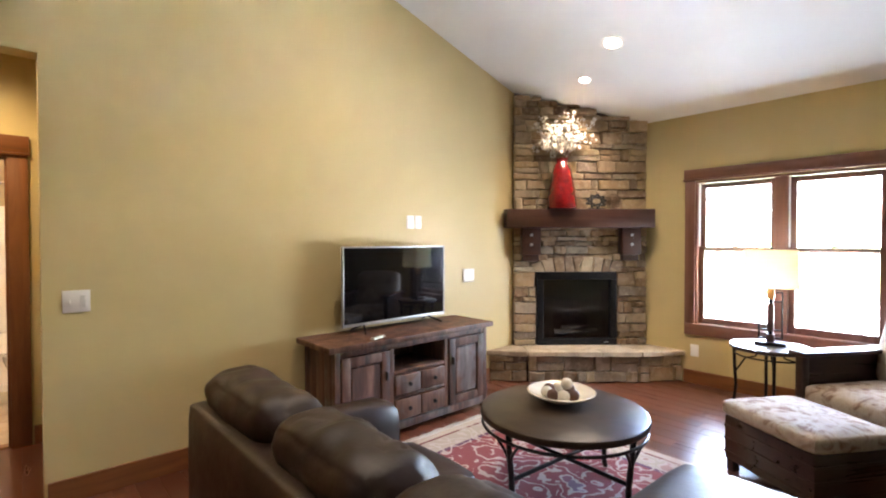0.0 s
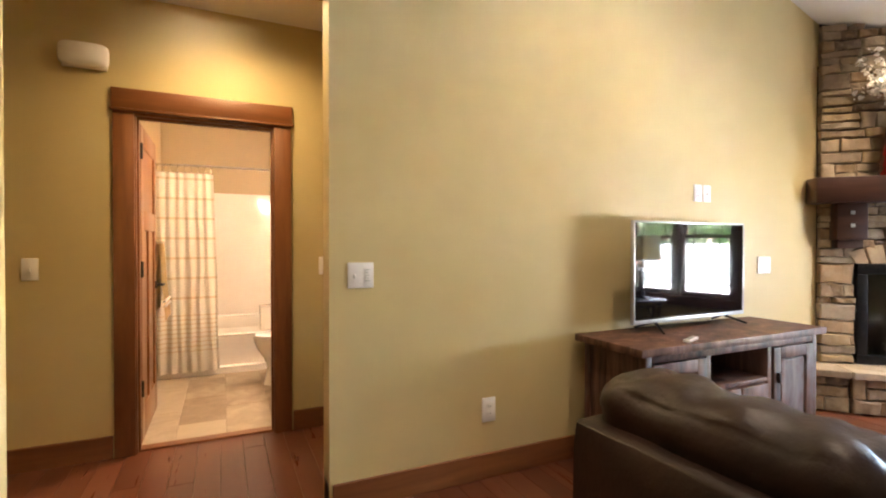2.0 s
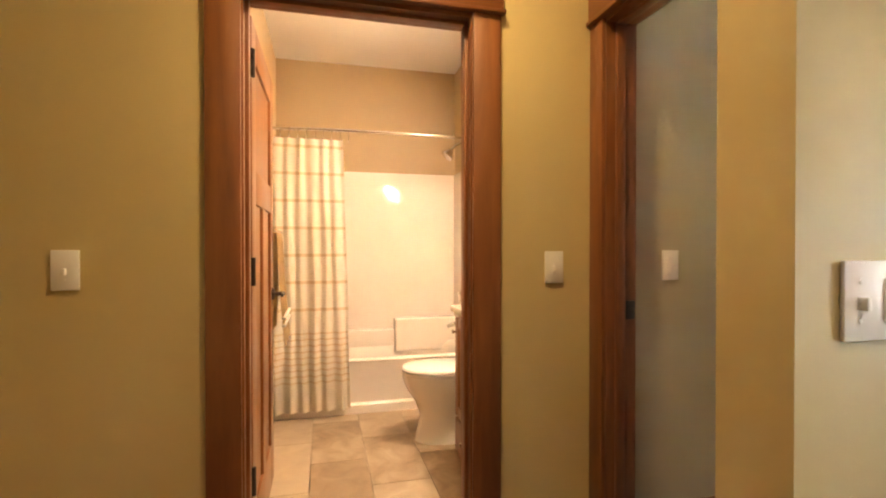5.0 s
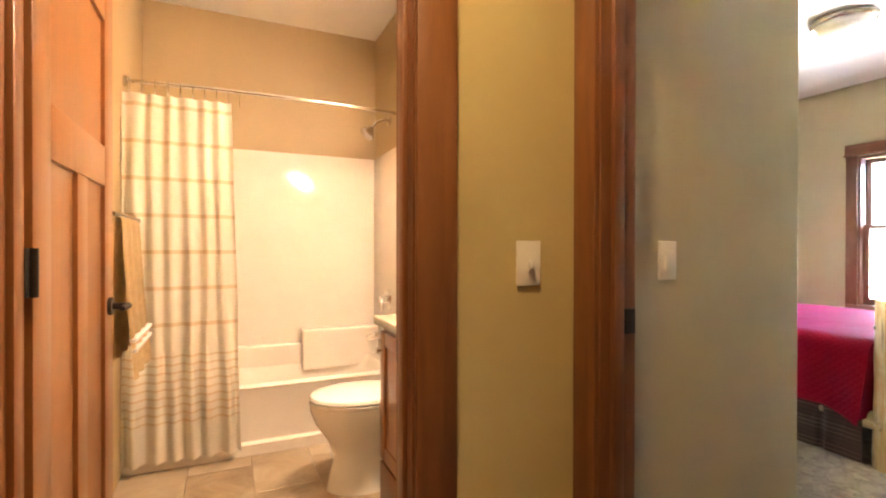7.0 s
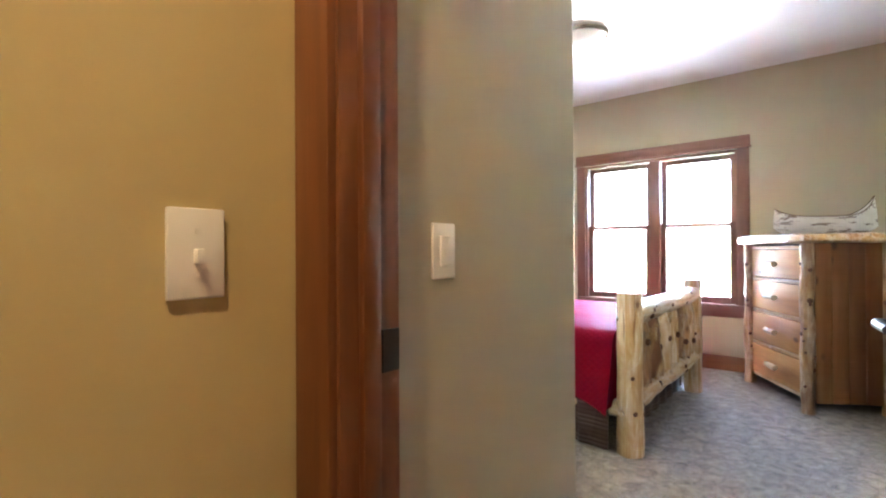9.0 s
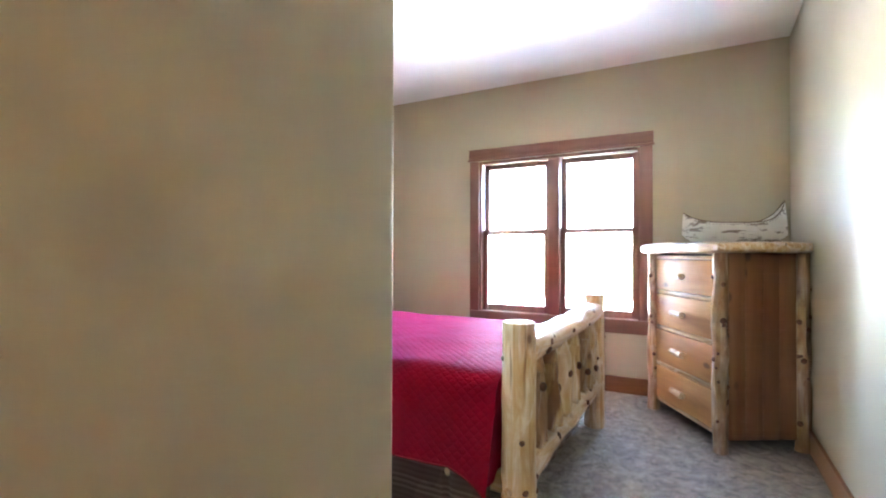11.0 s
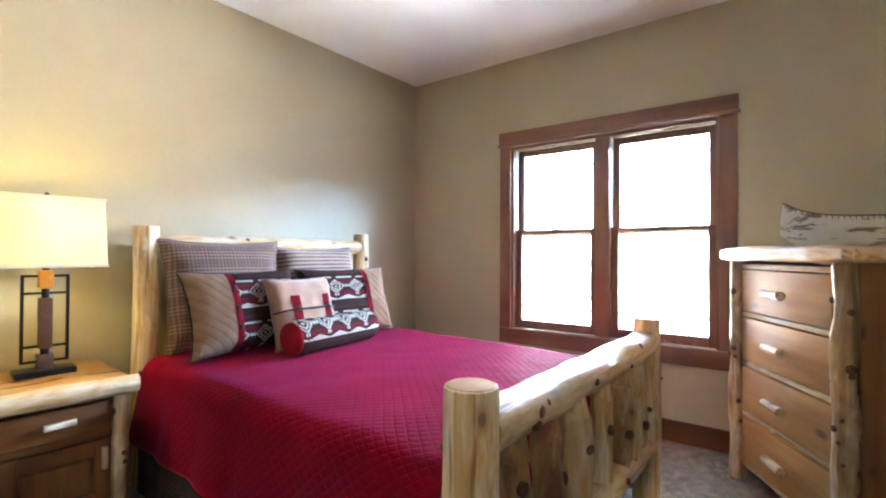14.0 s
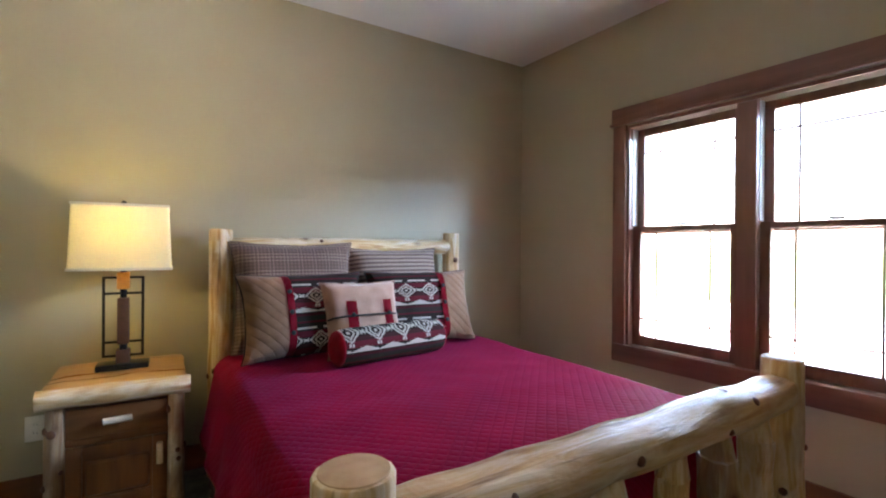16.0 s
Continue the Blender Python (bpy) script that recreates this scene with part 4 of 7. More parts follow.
# ---- wall plates ----
def plate(name, m, w, h, kind, label, category, group=""):
    """A cover plate facing local -y, its centre at the origin."""
    p = thing(name, m, label, category, group)
    part("cover", B(-w / 2, w / 2, -0.007, 0.001, -h / 2, h / 2, bev=0.003), PLASTIC, p)
    if kind == "toggle" or kind == "two":
        x = 0 if kind == "toggle" else -w / 4
        part("toggle", B(x - 0.005, x + 0.005, -0.02, -0.006, -0.014, 0.006, bev=0.002), PLASTIC, p)
        for z in (-0.03, 0.03):
            bm = bmesh.new()
            rod(bm, (x, -0.006, z), (x, -0.0082, z), 0.0035, seg=10)
            part("screw", bm, PLASTIC, p)
    if kind == "two":
        part("timer_keys", B(w / 4 - 0.016, w / 4 + 0.016, -0.010, -0.006, -0.034, 0.034, bev=0.002), PLASTIC, p)
        for i in range(5):
            z = 0.026 - i * 0.013
            part("marking", B(w / 4 - 0.013, w / 4 + (0.004 if i % 2 else 0.010), -0.0112, -0.0095, z - 0.0016, z + 0.0016), MARK, p)
    if kind == "outlet":
        for z in (-0.02, 0.02):
            f = part("receptacle", B(-0.016, 0.016, -0.010, -0.006, z - 0.014, z + 0.014, bev=0.004), PLASTIC, p)
            for x in (-0.006, 0.006):
                part("slot", B(x - 0.001, x + 0.001, -0.0106, -0.009, z - 0.005, z + 0.005), BLACKMETAL, f)
    if kind == "dimmer":
        part("paddle", B(-0.016, 0.016, -0.011, -0.006, -0.033, 0.033, bev=0.003), PLASTIC, p)
    return p


plate("light_switch", pose(0.321, 3.389, 1.118), 0.126, 0.122, "two", "white double switch plate with timer keys", "switch")
plate("light_switch", pose(-1.253, 4.519, 1.127), 0.076, 0.122, "toggle", "white toggle switch plate beside the bathroom door", "switch")
plate("light_switch", pose(0.365, 4.519, 1.119), 0.076, 0.122, "toggle", "white toggle switch plate near the door corner", "switch")
plate("light_switch", pose(0.890, 4.519, 1.121), 0.076, 0.122, "dimmer", "white paddle switch plate on the sage wall", "switch")
plate("wall_outlet", pose(1.03, 3.389, 0.37), 0.082, 0.13, "outlet", "white outlet plate low on the ochre wall", "outlet")
plate("wall_outlet", pose(2.682, 3.389, 1.618), 0.075, 0.115, "outlet", "white outlet plate above the television", "outlet")
plate("cable_plate", pose(2.77, 3.389, 1.618), 0.075, 0.115, "toggle", "white cable plate above the television", "outlet")
plate("cable_plate", pose(3.412, 3.389, 1.11), 0.15, 0.125, "plain", "white blank double plate beside the television", "outlet")
plate("wall_outlet", pose(5.189, 1.93, 0.335, 0, 0, 90), 0.08, 0.12, "outlet", "white outlet plate under the window", "outlet")
plate("wall_outlet", pose(2.74, 3.531, 0.33, 0, 0, 180), 0.08, 0.12, "outlet", "white outlet plate low on the sage wall", "outlet")
plate("wall_outlet", pose(2.09, 6.999, 0.36), 0.08, 0.12, "outlet", "white outlet plate behind the nightstand", "outlet")
ch = thing("door_chime", pose(-0.995, 4.52, 2.350), "white plastic door chime box high on the wall", "door chime")
part("cover", soft(bmesh.new(), -0.115, 0.115, -0.06, 0.0, -0.065, 0.065, r=0.025, puff=0.006, lump=0), PLASTIC, ch)
part("base", B(-0.108, 0.108, -0.02, 0.001, -0.070, 0.058, bev=0.003), PLASTIC, ch)


# ---- ceiling lamps ----
def can_light(x, y, z, tilt, lit, label, k=1.0):
    c = thing("recessed_light", pose(x, y, z, 0, tilt, 0), label, "ceiling light", "recessed lights")
    bm = lathe(bmesh.new(), [(r * k, h) for r, h in ((0.062, 0.0), (0.095, -0.004), (0.097, -0.009), (0.090, -0.012), (0.066, -0.006))], 28)
    part("trim_ring", bm, PLASTIC, c)
    part("lens", lathe(bmesh.new(), [(r * k, h) for r, h in ((0.001, -0.0085), (0.0655, -0.0085), (0.0655, -0.0063), (0.001, -0.0063))], 24), LENS_ON if lit else OPAL, c)


# the cans at x 1.75 and 0.3 are unseen additions for wall light
for x, y in ((4.206, 2.587), (3.845, 2.10), (1.75, 2.35), (0.3, 1.6)):
    can_light(x, y, ceil_z(x) - 0.003, math.degrees(math.atan(SLOPE)), True, "lit recessed can light in the vaulted ceiling", 0.68 if x > 4 else 1.0)
can_light(-0.42, 4.22, H - 0.003, 0, True, "lit recessed can light in the hallway ceiling")
fl = thing("ceiling_light", pose(3.50, 5.30, H), "flush ceiling light with opal dome and nickel rim", "ceiling light")
part("dome", lathe(bmesh.new(), [(0.165, -0.03), (0.16, -0.055), (0.135, -0.085), (0.09, -0.105), (0.04, -0.115), (0.005, -0.117)], 36), OPAL, fl)
part("rim", lathe(bmesh.new(), [(0.16, 0.0), (0.19, -0.002), (0.195, -0.02), (0.188, -0.035), (0.178, -0.042), (0.168, -0.036)], 36), CHROME, fl, "brushed nickel rim")


# ---- bedroom: the log bed ----
def log_part(name, p0, p1, r0, r1, parent, axis, seed, label="", wob=0.10, knots=3, material=None):
    """A peeled log with rounded ends and knots."""
    p0, p1 = Vector(p0), Vector(p1)
    d = (p1 - p0).normalized()
    bm = bmesh.new()
    n = max(4, int((p1 - p0).length / 0.05))
    rod(bm, p0, p1, r0, r1, 18, n, wob, seed)
    ends = [e for e in bm.edges if e.is_boundary is False and any(len(f.verts) > 8 for f in e.link_faces)]
    bmesh.ops.bevel(bm, geom=ends, offset=min(r0, r1) * 0.10, segments=2, affect="EDGES", profile=0.5)
    ob = part(name, bm, material or PINE[axis], parent, label)
    rnd = random.Random(seed * 13 + 5)
    side = d.orthogonal().normalized()
    for k in range(knots):
        f = rnd.uniform(0.12, 0.88)
        c = p0.lerp(p1, f)
        out = Matrix.Rotation(rnd.uniform(0, 6.28), 3, d) @ side
        r = r0 + (r1 - r0) * f
        kb = bmesh.new()
        s = rnd.uniform(0.008, 0.019)
        lathe(kb, [(s, -0.012), (s * 1.05, 0.001), (s * 0.8, 0.006), (s * 0.35, 0.008)], 10)
        bmesh.ops.transform(kb, matrix=Matrix.Translation(c + out * (r * 0.985)) @ out.to_track_quat("Z", "Y").to_matrix().to_4x4(), verts=kb.verts)
        part("knot", kb, KNOT, ob)
    return ob


bed = thing("bed", pose(2.768, 4.73, 0), "peeled pine log bed with a slatted footboard", "bed")
BW, BL = 1.508, 2.13
SKEW = Matrix(((1, 0.052, 0, 0), (0, 1, 0, 0), (0, 0, 1, 0), (0, 0, 0, 1)))  # the bed stands slightly out of square
log_part("foot_post", (0, 0, 0), (0, 0, 0.885), 0.073, 0.067, bed, "z", 1, knots=6, wob=0.07)
log_part("foot_post", (BW, 0, 0), (BW, 0, 0.885), 0.066, 0.062, bed, "z", 2, knots=6, wob=0.07)
log_part("head_post", (0, BL, 0), (0, BL, 1.33), 0.068, 0.060, bed, "z", 3, knots=8, wob=0.07)
log_part("head_post", (BW, BL, 0), (BW, BL, 1.34), 0.066, 0.060, bed, "z", 4, knots=8, wob=0.07)
for px_, py_, pz_, pr_ in ((0, 0, 0.885, 0.060), (BW, 0, 0.885, 0.056), (0, BL, 1.33, 0.054), (BW, BL, 1.34, 0.054)):
    part("end_grain", lathe(bmesh.new(), [(0.002, -0.002), (pr_, -0.002), (pr_ * 0.97, 0.002), (0.002, 0.003)], 24, (px_, py_, pz_)), ENDGRAIN, bed, "sawn log end")
log_part("foot_rail_top", (0.03, 0, 0.765), (BW - 0.03, 0, 0.775), 0.066, 0.062, bed, "x", 5, knots=12, wob=0.18)
log_part("foot_rail_low", (0.03, 0, 0.285), (BW - 0.03, 0, 0.285), 0.058, 0.055, bed, "x", 6, knots=9, wob=0.2)
log_part("head_rail_top", (0.03, BL, 1.235), (BW - 0.03, BL, 1.245), 0.052, 0.050, bed, "x", 7, knots=9, wob=0.16)
log_part("head_rail_low", (0.03, BL, 0.45), (BW - 0.03, BL, 0.45), 0.052, 0.050, bed, "x", 8, knots=2)
log_part("side_rail", (0, 0.05, 0.24), (0, BL - 0.05, 0.24), 0.05, 0.048, bed, "y", 9, knots=4)
log_part("side_rail", (BW, 0.05, 0.24), (BW, BL - 0.05, 0.24), 0.05, 0.048, bed, "y", 10, knots=4)
for i in range(6):
    x = 0.18 + i * (BW - 0.36) / 5
    bm = bmesh.new()
    rnd = random.Random(i + 40)
    rr = rnd.uniform(0.048, 0.062)
    x2 = x + rnd.uniform(-0.02, 0.02)
    rod(bm, (x, 0, 0.30), (x, 0, 0.36), 0.032, rr * 0.9, 14, 2, 0.08, i)
    rod(bm, (x, 0, 0.355), (x2, 0, 0.655), rr, rr * rnd.uniform(0.85, 1.1), 18, 14, 0.55, i + 20)
    rod(bm, (x2, 0, 0.65), (x2, 0, 0.74), rr * 0.9, 0.030, 14, 2, 0.08, i)
    sp = part("spindle", bm, DARKHEART if i == 1 else HEART if i in (0, 4) else PINE["z"], bed, "darker knotty spindle" if i == 1 else "")
    kb = bmesh.new()
    s = 0.019
    out = Vector((rnd.uniform(-0.6, 0.6), -1, 0)).normalized()
    lathe(kb, [(s, -0.014), (s * 1.05, 0.001), (s * 0.8, 0.006), (s * 0.35, 0.008)], 10)
    bmesh.ops.transform(kb, matrix=Matrix.Translation(Vector((x, 0, rnd.uniform(0.42, 0.6))) + out * rr) @ out.to_track_quat("Z", "Y").to_matrix().to_4x4(), verts=kb.verts)
    part("knot", kb, KNOT, sp)
for x in (-0.075, BW + 0.07):
    bm = bmesh.new()
    rod(bm, (x, 0.02, 0.235), (x + (0.05 if x > 0 else -0.02), 0.02, 0.235), 0.019, 0.017, 12)
    part("peg", bm, PINE["x"], bed, "short log peg end")
for i in range(5):
    x = 0.25 + i * (BW - 0.5) / 4
    bm = bmesh.new()
    rod(bm, (x, BL, 0.48), (x, BL, 1.2), 0.045, 0.042, 14, 10, 0.15, i + 60)
    part("spindle", bm, PINE["z"], bed)

mat_ = thing("mattress", pose(2.768, 4.73, 0), "white mattress and box spring on the log bed", "mattress")
part("box_spring", soft(bmesh.new(), 0.06, BW - 0.02, 0.10, BL - 0.08, 0.29, 0.45, r=0.03, puff=0.0, lump=0.0, cuts=3), SHEET, mat_)
part("mattress_body", soft(bmesh.new(), 0.04, BW - 0.01, 0.10, BL - 0.08, 0.45, 0.64, r=0.06, puff=0.0, lump=0.0, cuts=3), SHEET, mat_)

# plaid bed skirt with pleats
sk = thing("bed_skirt", pose(2.768, 4.73, 0), "brown plaid bed skirt hanging to the carpet", "bed skirt")
for x, s in ((-0.050, 1), (BW + 0.050, -1)):
    bm = bmesh.new()
    prev = None
    for i in range(120):
        y = 0.10 + i * (BL - 0.2) / 119
        w = 0.004 * math.sin(y * 40) + 0.006 * noise.noise(Vector((y * 9, s, 0)))
        if abs((y % 0.62) - 0.3) < 0.018:
            w += 0.02 * s
        col = [bm.verts.new((x + w * (1 - k / 4) - 0.012 * s * (1 - k / 4), y, 0.012 + k * 0.10)) for k in range(5)]
        if prev:
            for k in range(4):
                bm.faces.new((prev[k], col[k], col[k + 1], prev[k + 1]))
        prev = col
    bmesh.ops.solidify(bm, geom=bm.faces, thickness=0.003)
    part("skirt_panel", bm, SKIRT, sk)
bm = bmesh.new()
prev = None
for i in range(80):
    x = 0.05 + i * (BW - 0.06) / 79
    w = 0.005 * math.sin(x * 35)
    col = [bm.verts.new((x, 0.095 + w, 0.012 + k * 0.10)) for k in range(5)]
    if prev:
        for k in range(4):
            bm.faces.new((prev[k], col[k], col[k + 1], prev[k + 1]))
    prev = col
bmesh.ops.solidify(bm, geom=bm.faces, thickness=0.003)
part("skirt_panel", bm, SKIRT, sk)

# quilt: top plus draped sides with soft folds
qu = thing("quilt", pose(2.768, 4.73, 0), "crimson red diamond-quilted bedspread draped over the bed", "bedspread")
bm = bmesh.new()
prof = []
for k in range(9):
    f = k / 8
    prof.append((-0.098 + 0.058 * f, 0.275 + f * 0.295, 1 - f))
for k in range(1, 7):
    a = math.pi - k * (math.pi / 2) / 6
    prof.append((0.065 + 0.105 * math.cos(a), 0.57 + 0.092 * math.sin(a), 0.0))
nx = 40
for k in range(1, nx):
    prof.append((0.065 + (BW - 0.07) * k / nx, 0.662 + 0.012 * math.sin(math.pi * k / nx), 0.0))
for k in range(0, 7):
    a = math.pi / 2 - k * (math.pi / 2) / 6
    prof.append((BW - 0.01 + 0.08 * math.cos(a), 0.57 + 0.092 * math.sin(a), 0.0))
for k in range(1, 9):
    f = k / 8
    prof.append((BW + 0.07 + 0.03 * f, 0.57 - f * 0.305, f))
NY = 90
rows = []
for i in range(NY + 1):
    f = i / NY
    y = 0.085 + f * (BL - 0.16)
    row = []
    for px, pz, hang in prof:
        lump = 0.006 * noise.noise(Vector((px * 3, y * 3, 0))) + 0.003 * noise.noise(Vector((px * 9, y * 9, 4)))
        fold = hang * (0.010 * math.sin(y * 17 + 1.5 * noise.noise(Vector((y * 3, 0, 0)))) + 0.012 * noise.noise(Vector((y * 7, 1, px))))
        side = -1 if px < BW / 2 else 1
        flare = 0.0
        drop = 0.0
        if f < 0.10:
            g = 1 - f / 0.10
            flare = hang * 0.03 * g
            drop = -hang * 0.05 * g
        row.append(bm.verts.new((px + side * (fold + flare), y, pz + lump * (1 - hang) + drop + hang * 0.003 * math.sin(y * 5))))
    rows.append(row)
for a, b in zip(rows, rows[1:]):
    for k in range(len(prof) - 1):
        bm.faces.new((a[k], a[k + 1], b[k + 1], b[k]))
hem_pts = {k: [r[k].co.copy() for r in rows] for k in (0, len(prof) - 1)}
# foot end hangs down behind the footboard
foot = rows[0]
hang_rows = [foot]
for s_ in range(1, 6):
    line = []
    for v in foot:
        top = v.co.z
        z = max(min(top, 0.26 + 0.02 * math.sin(v.co.x * 9)), top - (top - 0.25) * s_ / 5)
        line.append(bm.verts.new((v.co.x, v.co.y - 0.004 - 0.012 * math.sin(v.co.x * 11) * s_ / 5, z)))
    hang_rows.append(line)
for a, b in zip(hang_rows, hang_rows[1:]):
    for k in range(len(foot) - 1):
        if (a[k].co - b[k].co).length > 1e-4 or (a[k + 1].co - b[k + 1].co).length > 1e-4:
            bm.faces.new((a[k + 1], a[k], b[k], b[k + 1]))
bmesh.ops.solidify(bm, geom=bm.faces, thickness=0.006)
part("quilt_cloth", bm, QUILT, qu)
# corded hem along the draped edge
for k in (0, len(prof) - 1):
    hem = bmesh.new()
    for a, b in zip(hem_pts[k], hem_pts[k][1:]):
        rod(hem, a, b, 0.004, seg=6, caps=False)
    part("hem", hem, REDCLOTH, qu, "red corded hem")
for ob in (bed, mat_, sk, qu):
    for piece in ob.children_recursive:
        piece.data.transform(SKEW)


# ---- pillows ----
def pad(u, v, side, w, h, t, seed, pinch=0.07, wr=0.010):
    """A point on a stuffed pillow: u and v run from -1 to 1 over its face."""
    rim = max(abs(u), abs(v)) ** 6
    n = (wr + 0.012 * rim) * noise.noise(Vector((u * 3 + seed, v * 3, side * 2 * (1 - rim))))
    ear = 0.03 * abs(u * v) ** 5
    th = t / 2 * (max(0, 1 - u ** 4) * max(0, 1 - v ** 4)) ** 0.5
    return Vector((u * w / 2 * (1 - pinch * (1 - v * v) + ear) + 0.4 * n, side * th + n, v * h / 2 * (1 - pinch * (1 - u * u)) + h / 2 + 0.5 * n))


def cushion(bm, w, h, t, nx=24, nz=20, seed=0):
    """A stuffed pillow standing in the local xz plane, thickness along y."""
    grid = {}
    for side in (-1, 1):
        for i in range(nx + 1):
            for k in range(nz + 1):
                u, v = 2 * i / nx - 1, 2 * k / nz - 1
                if side == 1 and (abs(u) == 1 or abs(v) == 1):
                    grid[(1, i, k)] = grid[(-1, i, k)]
                else:
                    grid[(side, i, k)] = bm.verts.new(pad(u, v, side, w, h, t, seed))
    for side in (-1, 1):
        for i in range(nx):
            for k in range(nz):
                q = [grid[(side, i, k)], grid[(side, i + 1, k)], grid[(side, i + 1, k + 1)], grid[(side, i, k + 1)]]
                bm.faces.new(q if side == -1 else q[::-1])
    return bm


def band(bm, w, h, t, seed, u0, u1, v0=-1.0, v1=1.0, off=0.004, nx=10, nz=20):
    """A piece of cloth sewn on the front of a cushion."""
    prev = None
    for i in range(nx + 1):
        u = u0 + (u1 - u0) * i / nx
        col = []
        for k in range(nz + 1):
            q = pad(u, v0 + (v1 - v0) * k / nz, -1, w, h, t, seed)
            col.append(bm.verts.new(q + Vector((0.0, -off, 0.0))))
        if prev:
            for k in range(nz):
                bm.faces.new((prev[k], col[k], col[k + 1], prev[k + 1]))
        prev = col
    bmesh.ops.solidify(bm, geom=bm.faces, thickness=0.003)
    return bm


def piping(bm, w, h, t, seed, r=0.005, n=20):
    """A cord sewn round the seam of a cushion."""
    ring = [(-1 + 2 * i / n, -1) for i in range(n)] + [(1, -1 + 2 * i / n) for i in range(n)] + [(1 - 2 * i / n, 1) for i in range(n)] + [(-1, 1 - 2 * i / n) for i in range(n)]
    pts = [pad(u, v, -1, w, h, t, seed) for u, v in ring]
    for p0, p1 in zip(pts, pts[1:] + pts[:1]):
        rod(bm, p0, p1, r, seg=6, caps=False)
    return bm


Z0 = 0.675
p = thing("euro_pillow", pose(3.24, 6.66, Z0, -12, 0, -4), "large brown plaid square pillow against the headboard", "pillow", "plaid pillows")
part("pillow_body", cushion(bmesh.new(), 0.66, 0.60, 0.20, seed=1), PLAID, p)
part("piping", piping(bmesh.new(), 0.66, 0.60, 0.20, 1), PLAID, p)
p = thing("euro_pillow", pose(3.88, 6.66, Z0, -12, 0, 2), "large brown striped square pillow against the headboard", "pillow", "plaid pillows")
part("pillow_body", cushion(bmesh.new(), 0.64, 0.57, 0.20, seed=2), STRIPED, p)
part("piping", piping(bmesh.new(), 0.64, 0.57, 0.20, 2), STRIPED, p)


def sham(m, flip, label):
    s = thing("sham_pillow", m, label, "pillow", "patterned shams")
    w, h, t = 0.66, 0.44, 0.19
    part("pillow_body", cushion(bmesh.new(), w, h, t, seed=3 + flip), TRIBAL, s)
    e = 1 if flip else -1
    a, b = sorted((e * 0.999, e * 0.40))
    part("piping", piping(bmesh.new(), w, h, t, 3 + flip, 0.004), BLACKCORD, s, "dark cord edge")
    part("tan_end", band(bmesh.new(), w, h, t, 3 + flip, a, b, off=0.004), QUILTTAN, s, "quilted tan suede end")
    a, b = sorted((e * 0.42, e * 0.30))
    red = part("red_stripe", band(bmesh.new(), w, h, t, 3 + flip, a, b, off=0.0075, nx=4), REDCLOTH, s, "red cloth stripe with buttons")
    for k in range(3):
        bm = bmesh.new()
        v = -0.5 + 0.5 * k
        q = pad(e * 0.36, v, -1, w, h, t, 3 + flip)
        lathe(bm, [(0.012, 0), (0.012, 0.006), (0.006, 0.010)], 12)
        bmesh.ops.transform(bm, matrix=Matrix.Translation(q + Vector((0, -0.009, 0))) @ Matrix.Rotation(radians(90), 4, "X"), verts=bm.verts)
        part("button", bm, BLACKCORD, red)


sham(pose(3.245, 6.44, Z0, -18, 0, 4), False, "southwestern woven sham with quilted tan end and red stripe")
sham(pose(3.93, 6.44, Z0, -18, 0, -6), True, "southwestern woven sham leaning with its tan end outward")
sq = thing("throw_pillow", pose(3.50, 6.30, Z0, -20, 0, 0), "small tan suede cushion with red patches and cord", "pillow")
part("pillow_body", cushion(bmesh.new(), 0.42, 0.40, 0.15, seed=8), TANSUEDE, sq)
part("piping", piping(bmesh.new(), 0.42, 0.40, 0.15, 8, 0.004), TANSUEDE, sq)
for u0, u1 in ((-0.58, -0.30), (0.46, 0.72)):
    patch = part("red_patch", band(bmesh.new(), 0.42, 0.40, 0.15, 8, u0, u1, -0.52, 0.42, 0.004, 5), REDCLOTH, sq, "red cloth patch")
    knob = lathe(bmesh.new(), [(0.011, 0), (0.011, 0.005), (0.005, 0.009)], 12)
    q = pad((u0 + u1) / 2, 0.0, -1, 0.42, 0.40, 0.15, 8)
    bmesh.ops.transform(knob, matrix=Matrix.Translation(q + Vector((0, -0.013, 0.004))) @ Matrix.Rotation(radians(90), 4, "X"), verts=knob.verts)
    part("button", knob, BLACKCORD, patch)
bm = bmesh.new()
pts = [pad(i / 10 - 1, 0.0, -1, 0.42, 0.40, 0.15, 8) + Vector((0, -0.010, 0)) for i in range(21)]
for a, b in zip(pts, pts[1:]):
    rod(bm, a, b, 0.005, seg=8)
part("cord", bm, BLACKCORD, sq, "black cord tie")
bo = thing("bolster_pillow", pose(3.575, 6.195, Z0 + 0.089, 0, 0, 8), "southwestern woven bolster with plain red ends", "pillow")
prof_b = [(0.0, -0.29), (0.06, -0.288), (0.092, -0.275), (0.1, -0.25), (0.101, -0.1), (0.099, 0.05), (0.101, 0.2), (0.1, 0.25), (0.092, 0.275), (0.06, 0.288)]
bm = bmesh.new()
lathe(bm, [(r * 0.985, z) for r, z in prof_b if abs(z) <= 0.276], 28)
bmesh.ops.transform(bm, matrix=Matrix.Rotation(radians(90), 4, "Y"), verts=bm.verts)
part("bolster_body", bm, TRIBAL, bo)
for s in (-1, 1):
    bm = bmesh.new()
    lathe(bm, [(0.0925, 0.272), (0.091, 0.279), (0.078, 0.286), (0.05, 0.288), (0.01, 0.286)], 28)
    bmesh.ops.transform(bm, matrix=Matrix.Rotation(radians(90 * s), 4, "Y"), verts=bm.verts)
    part("end_cap", bm, REDCLOTH, bo, "plain red cloth end")
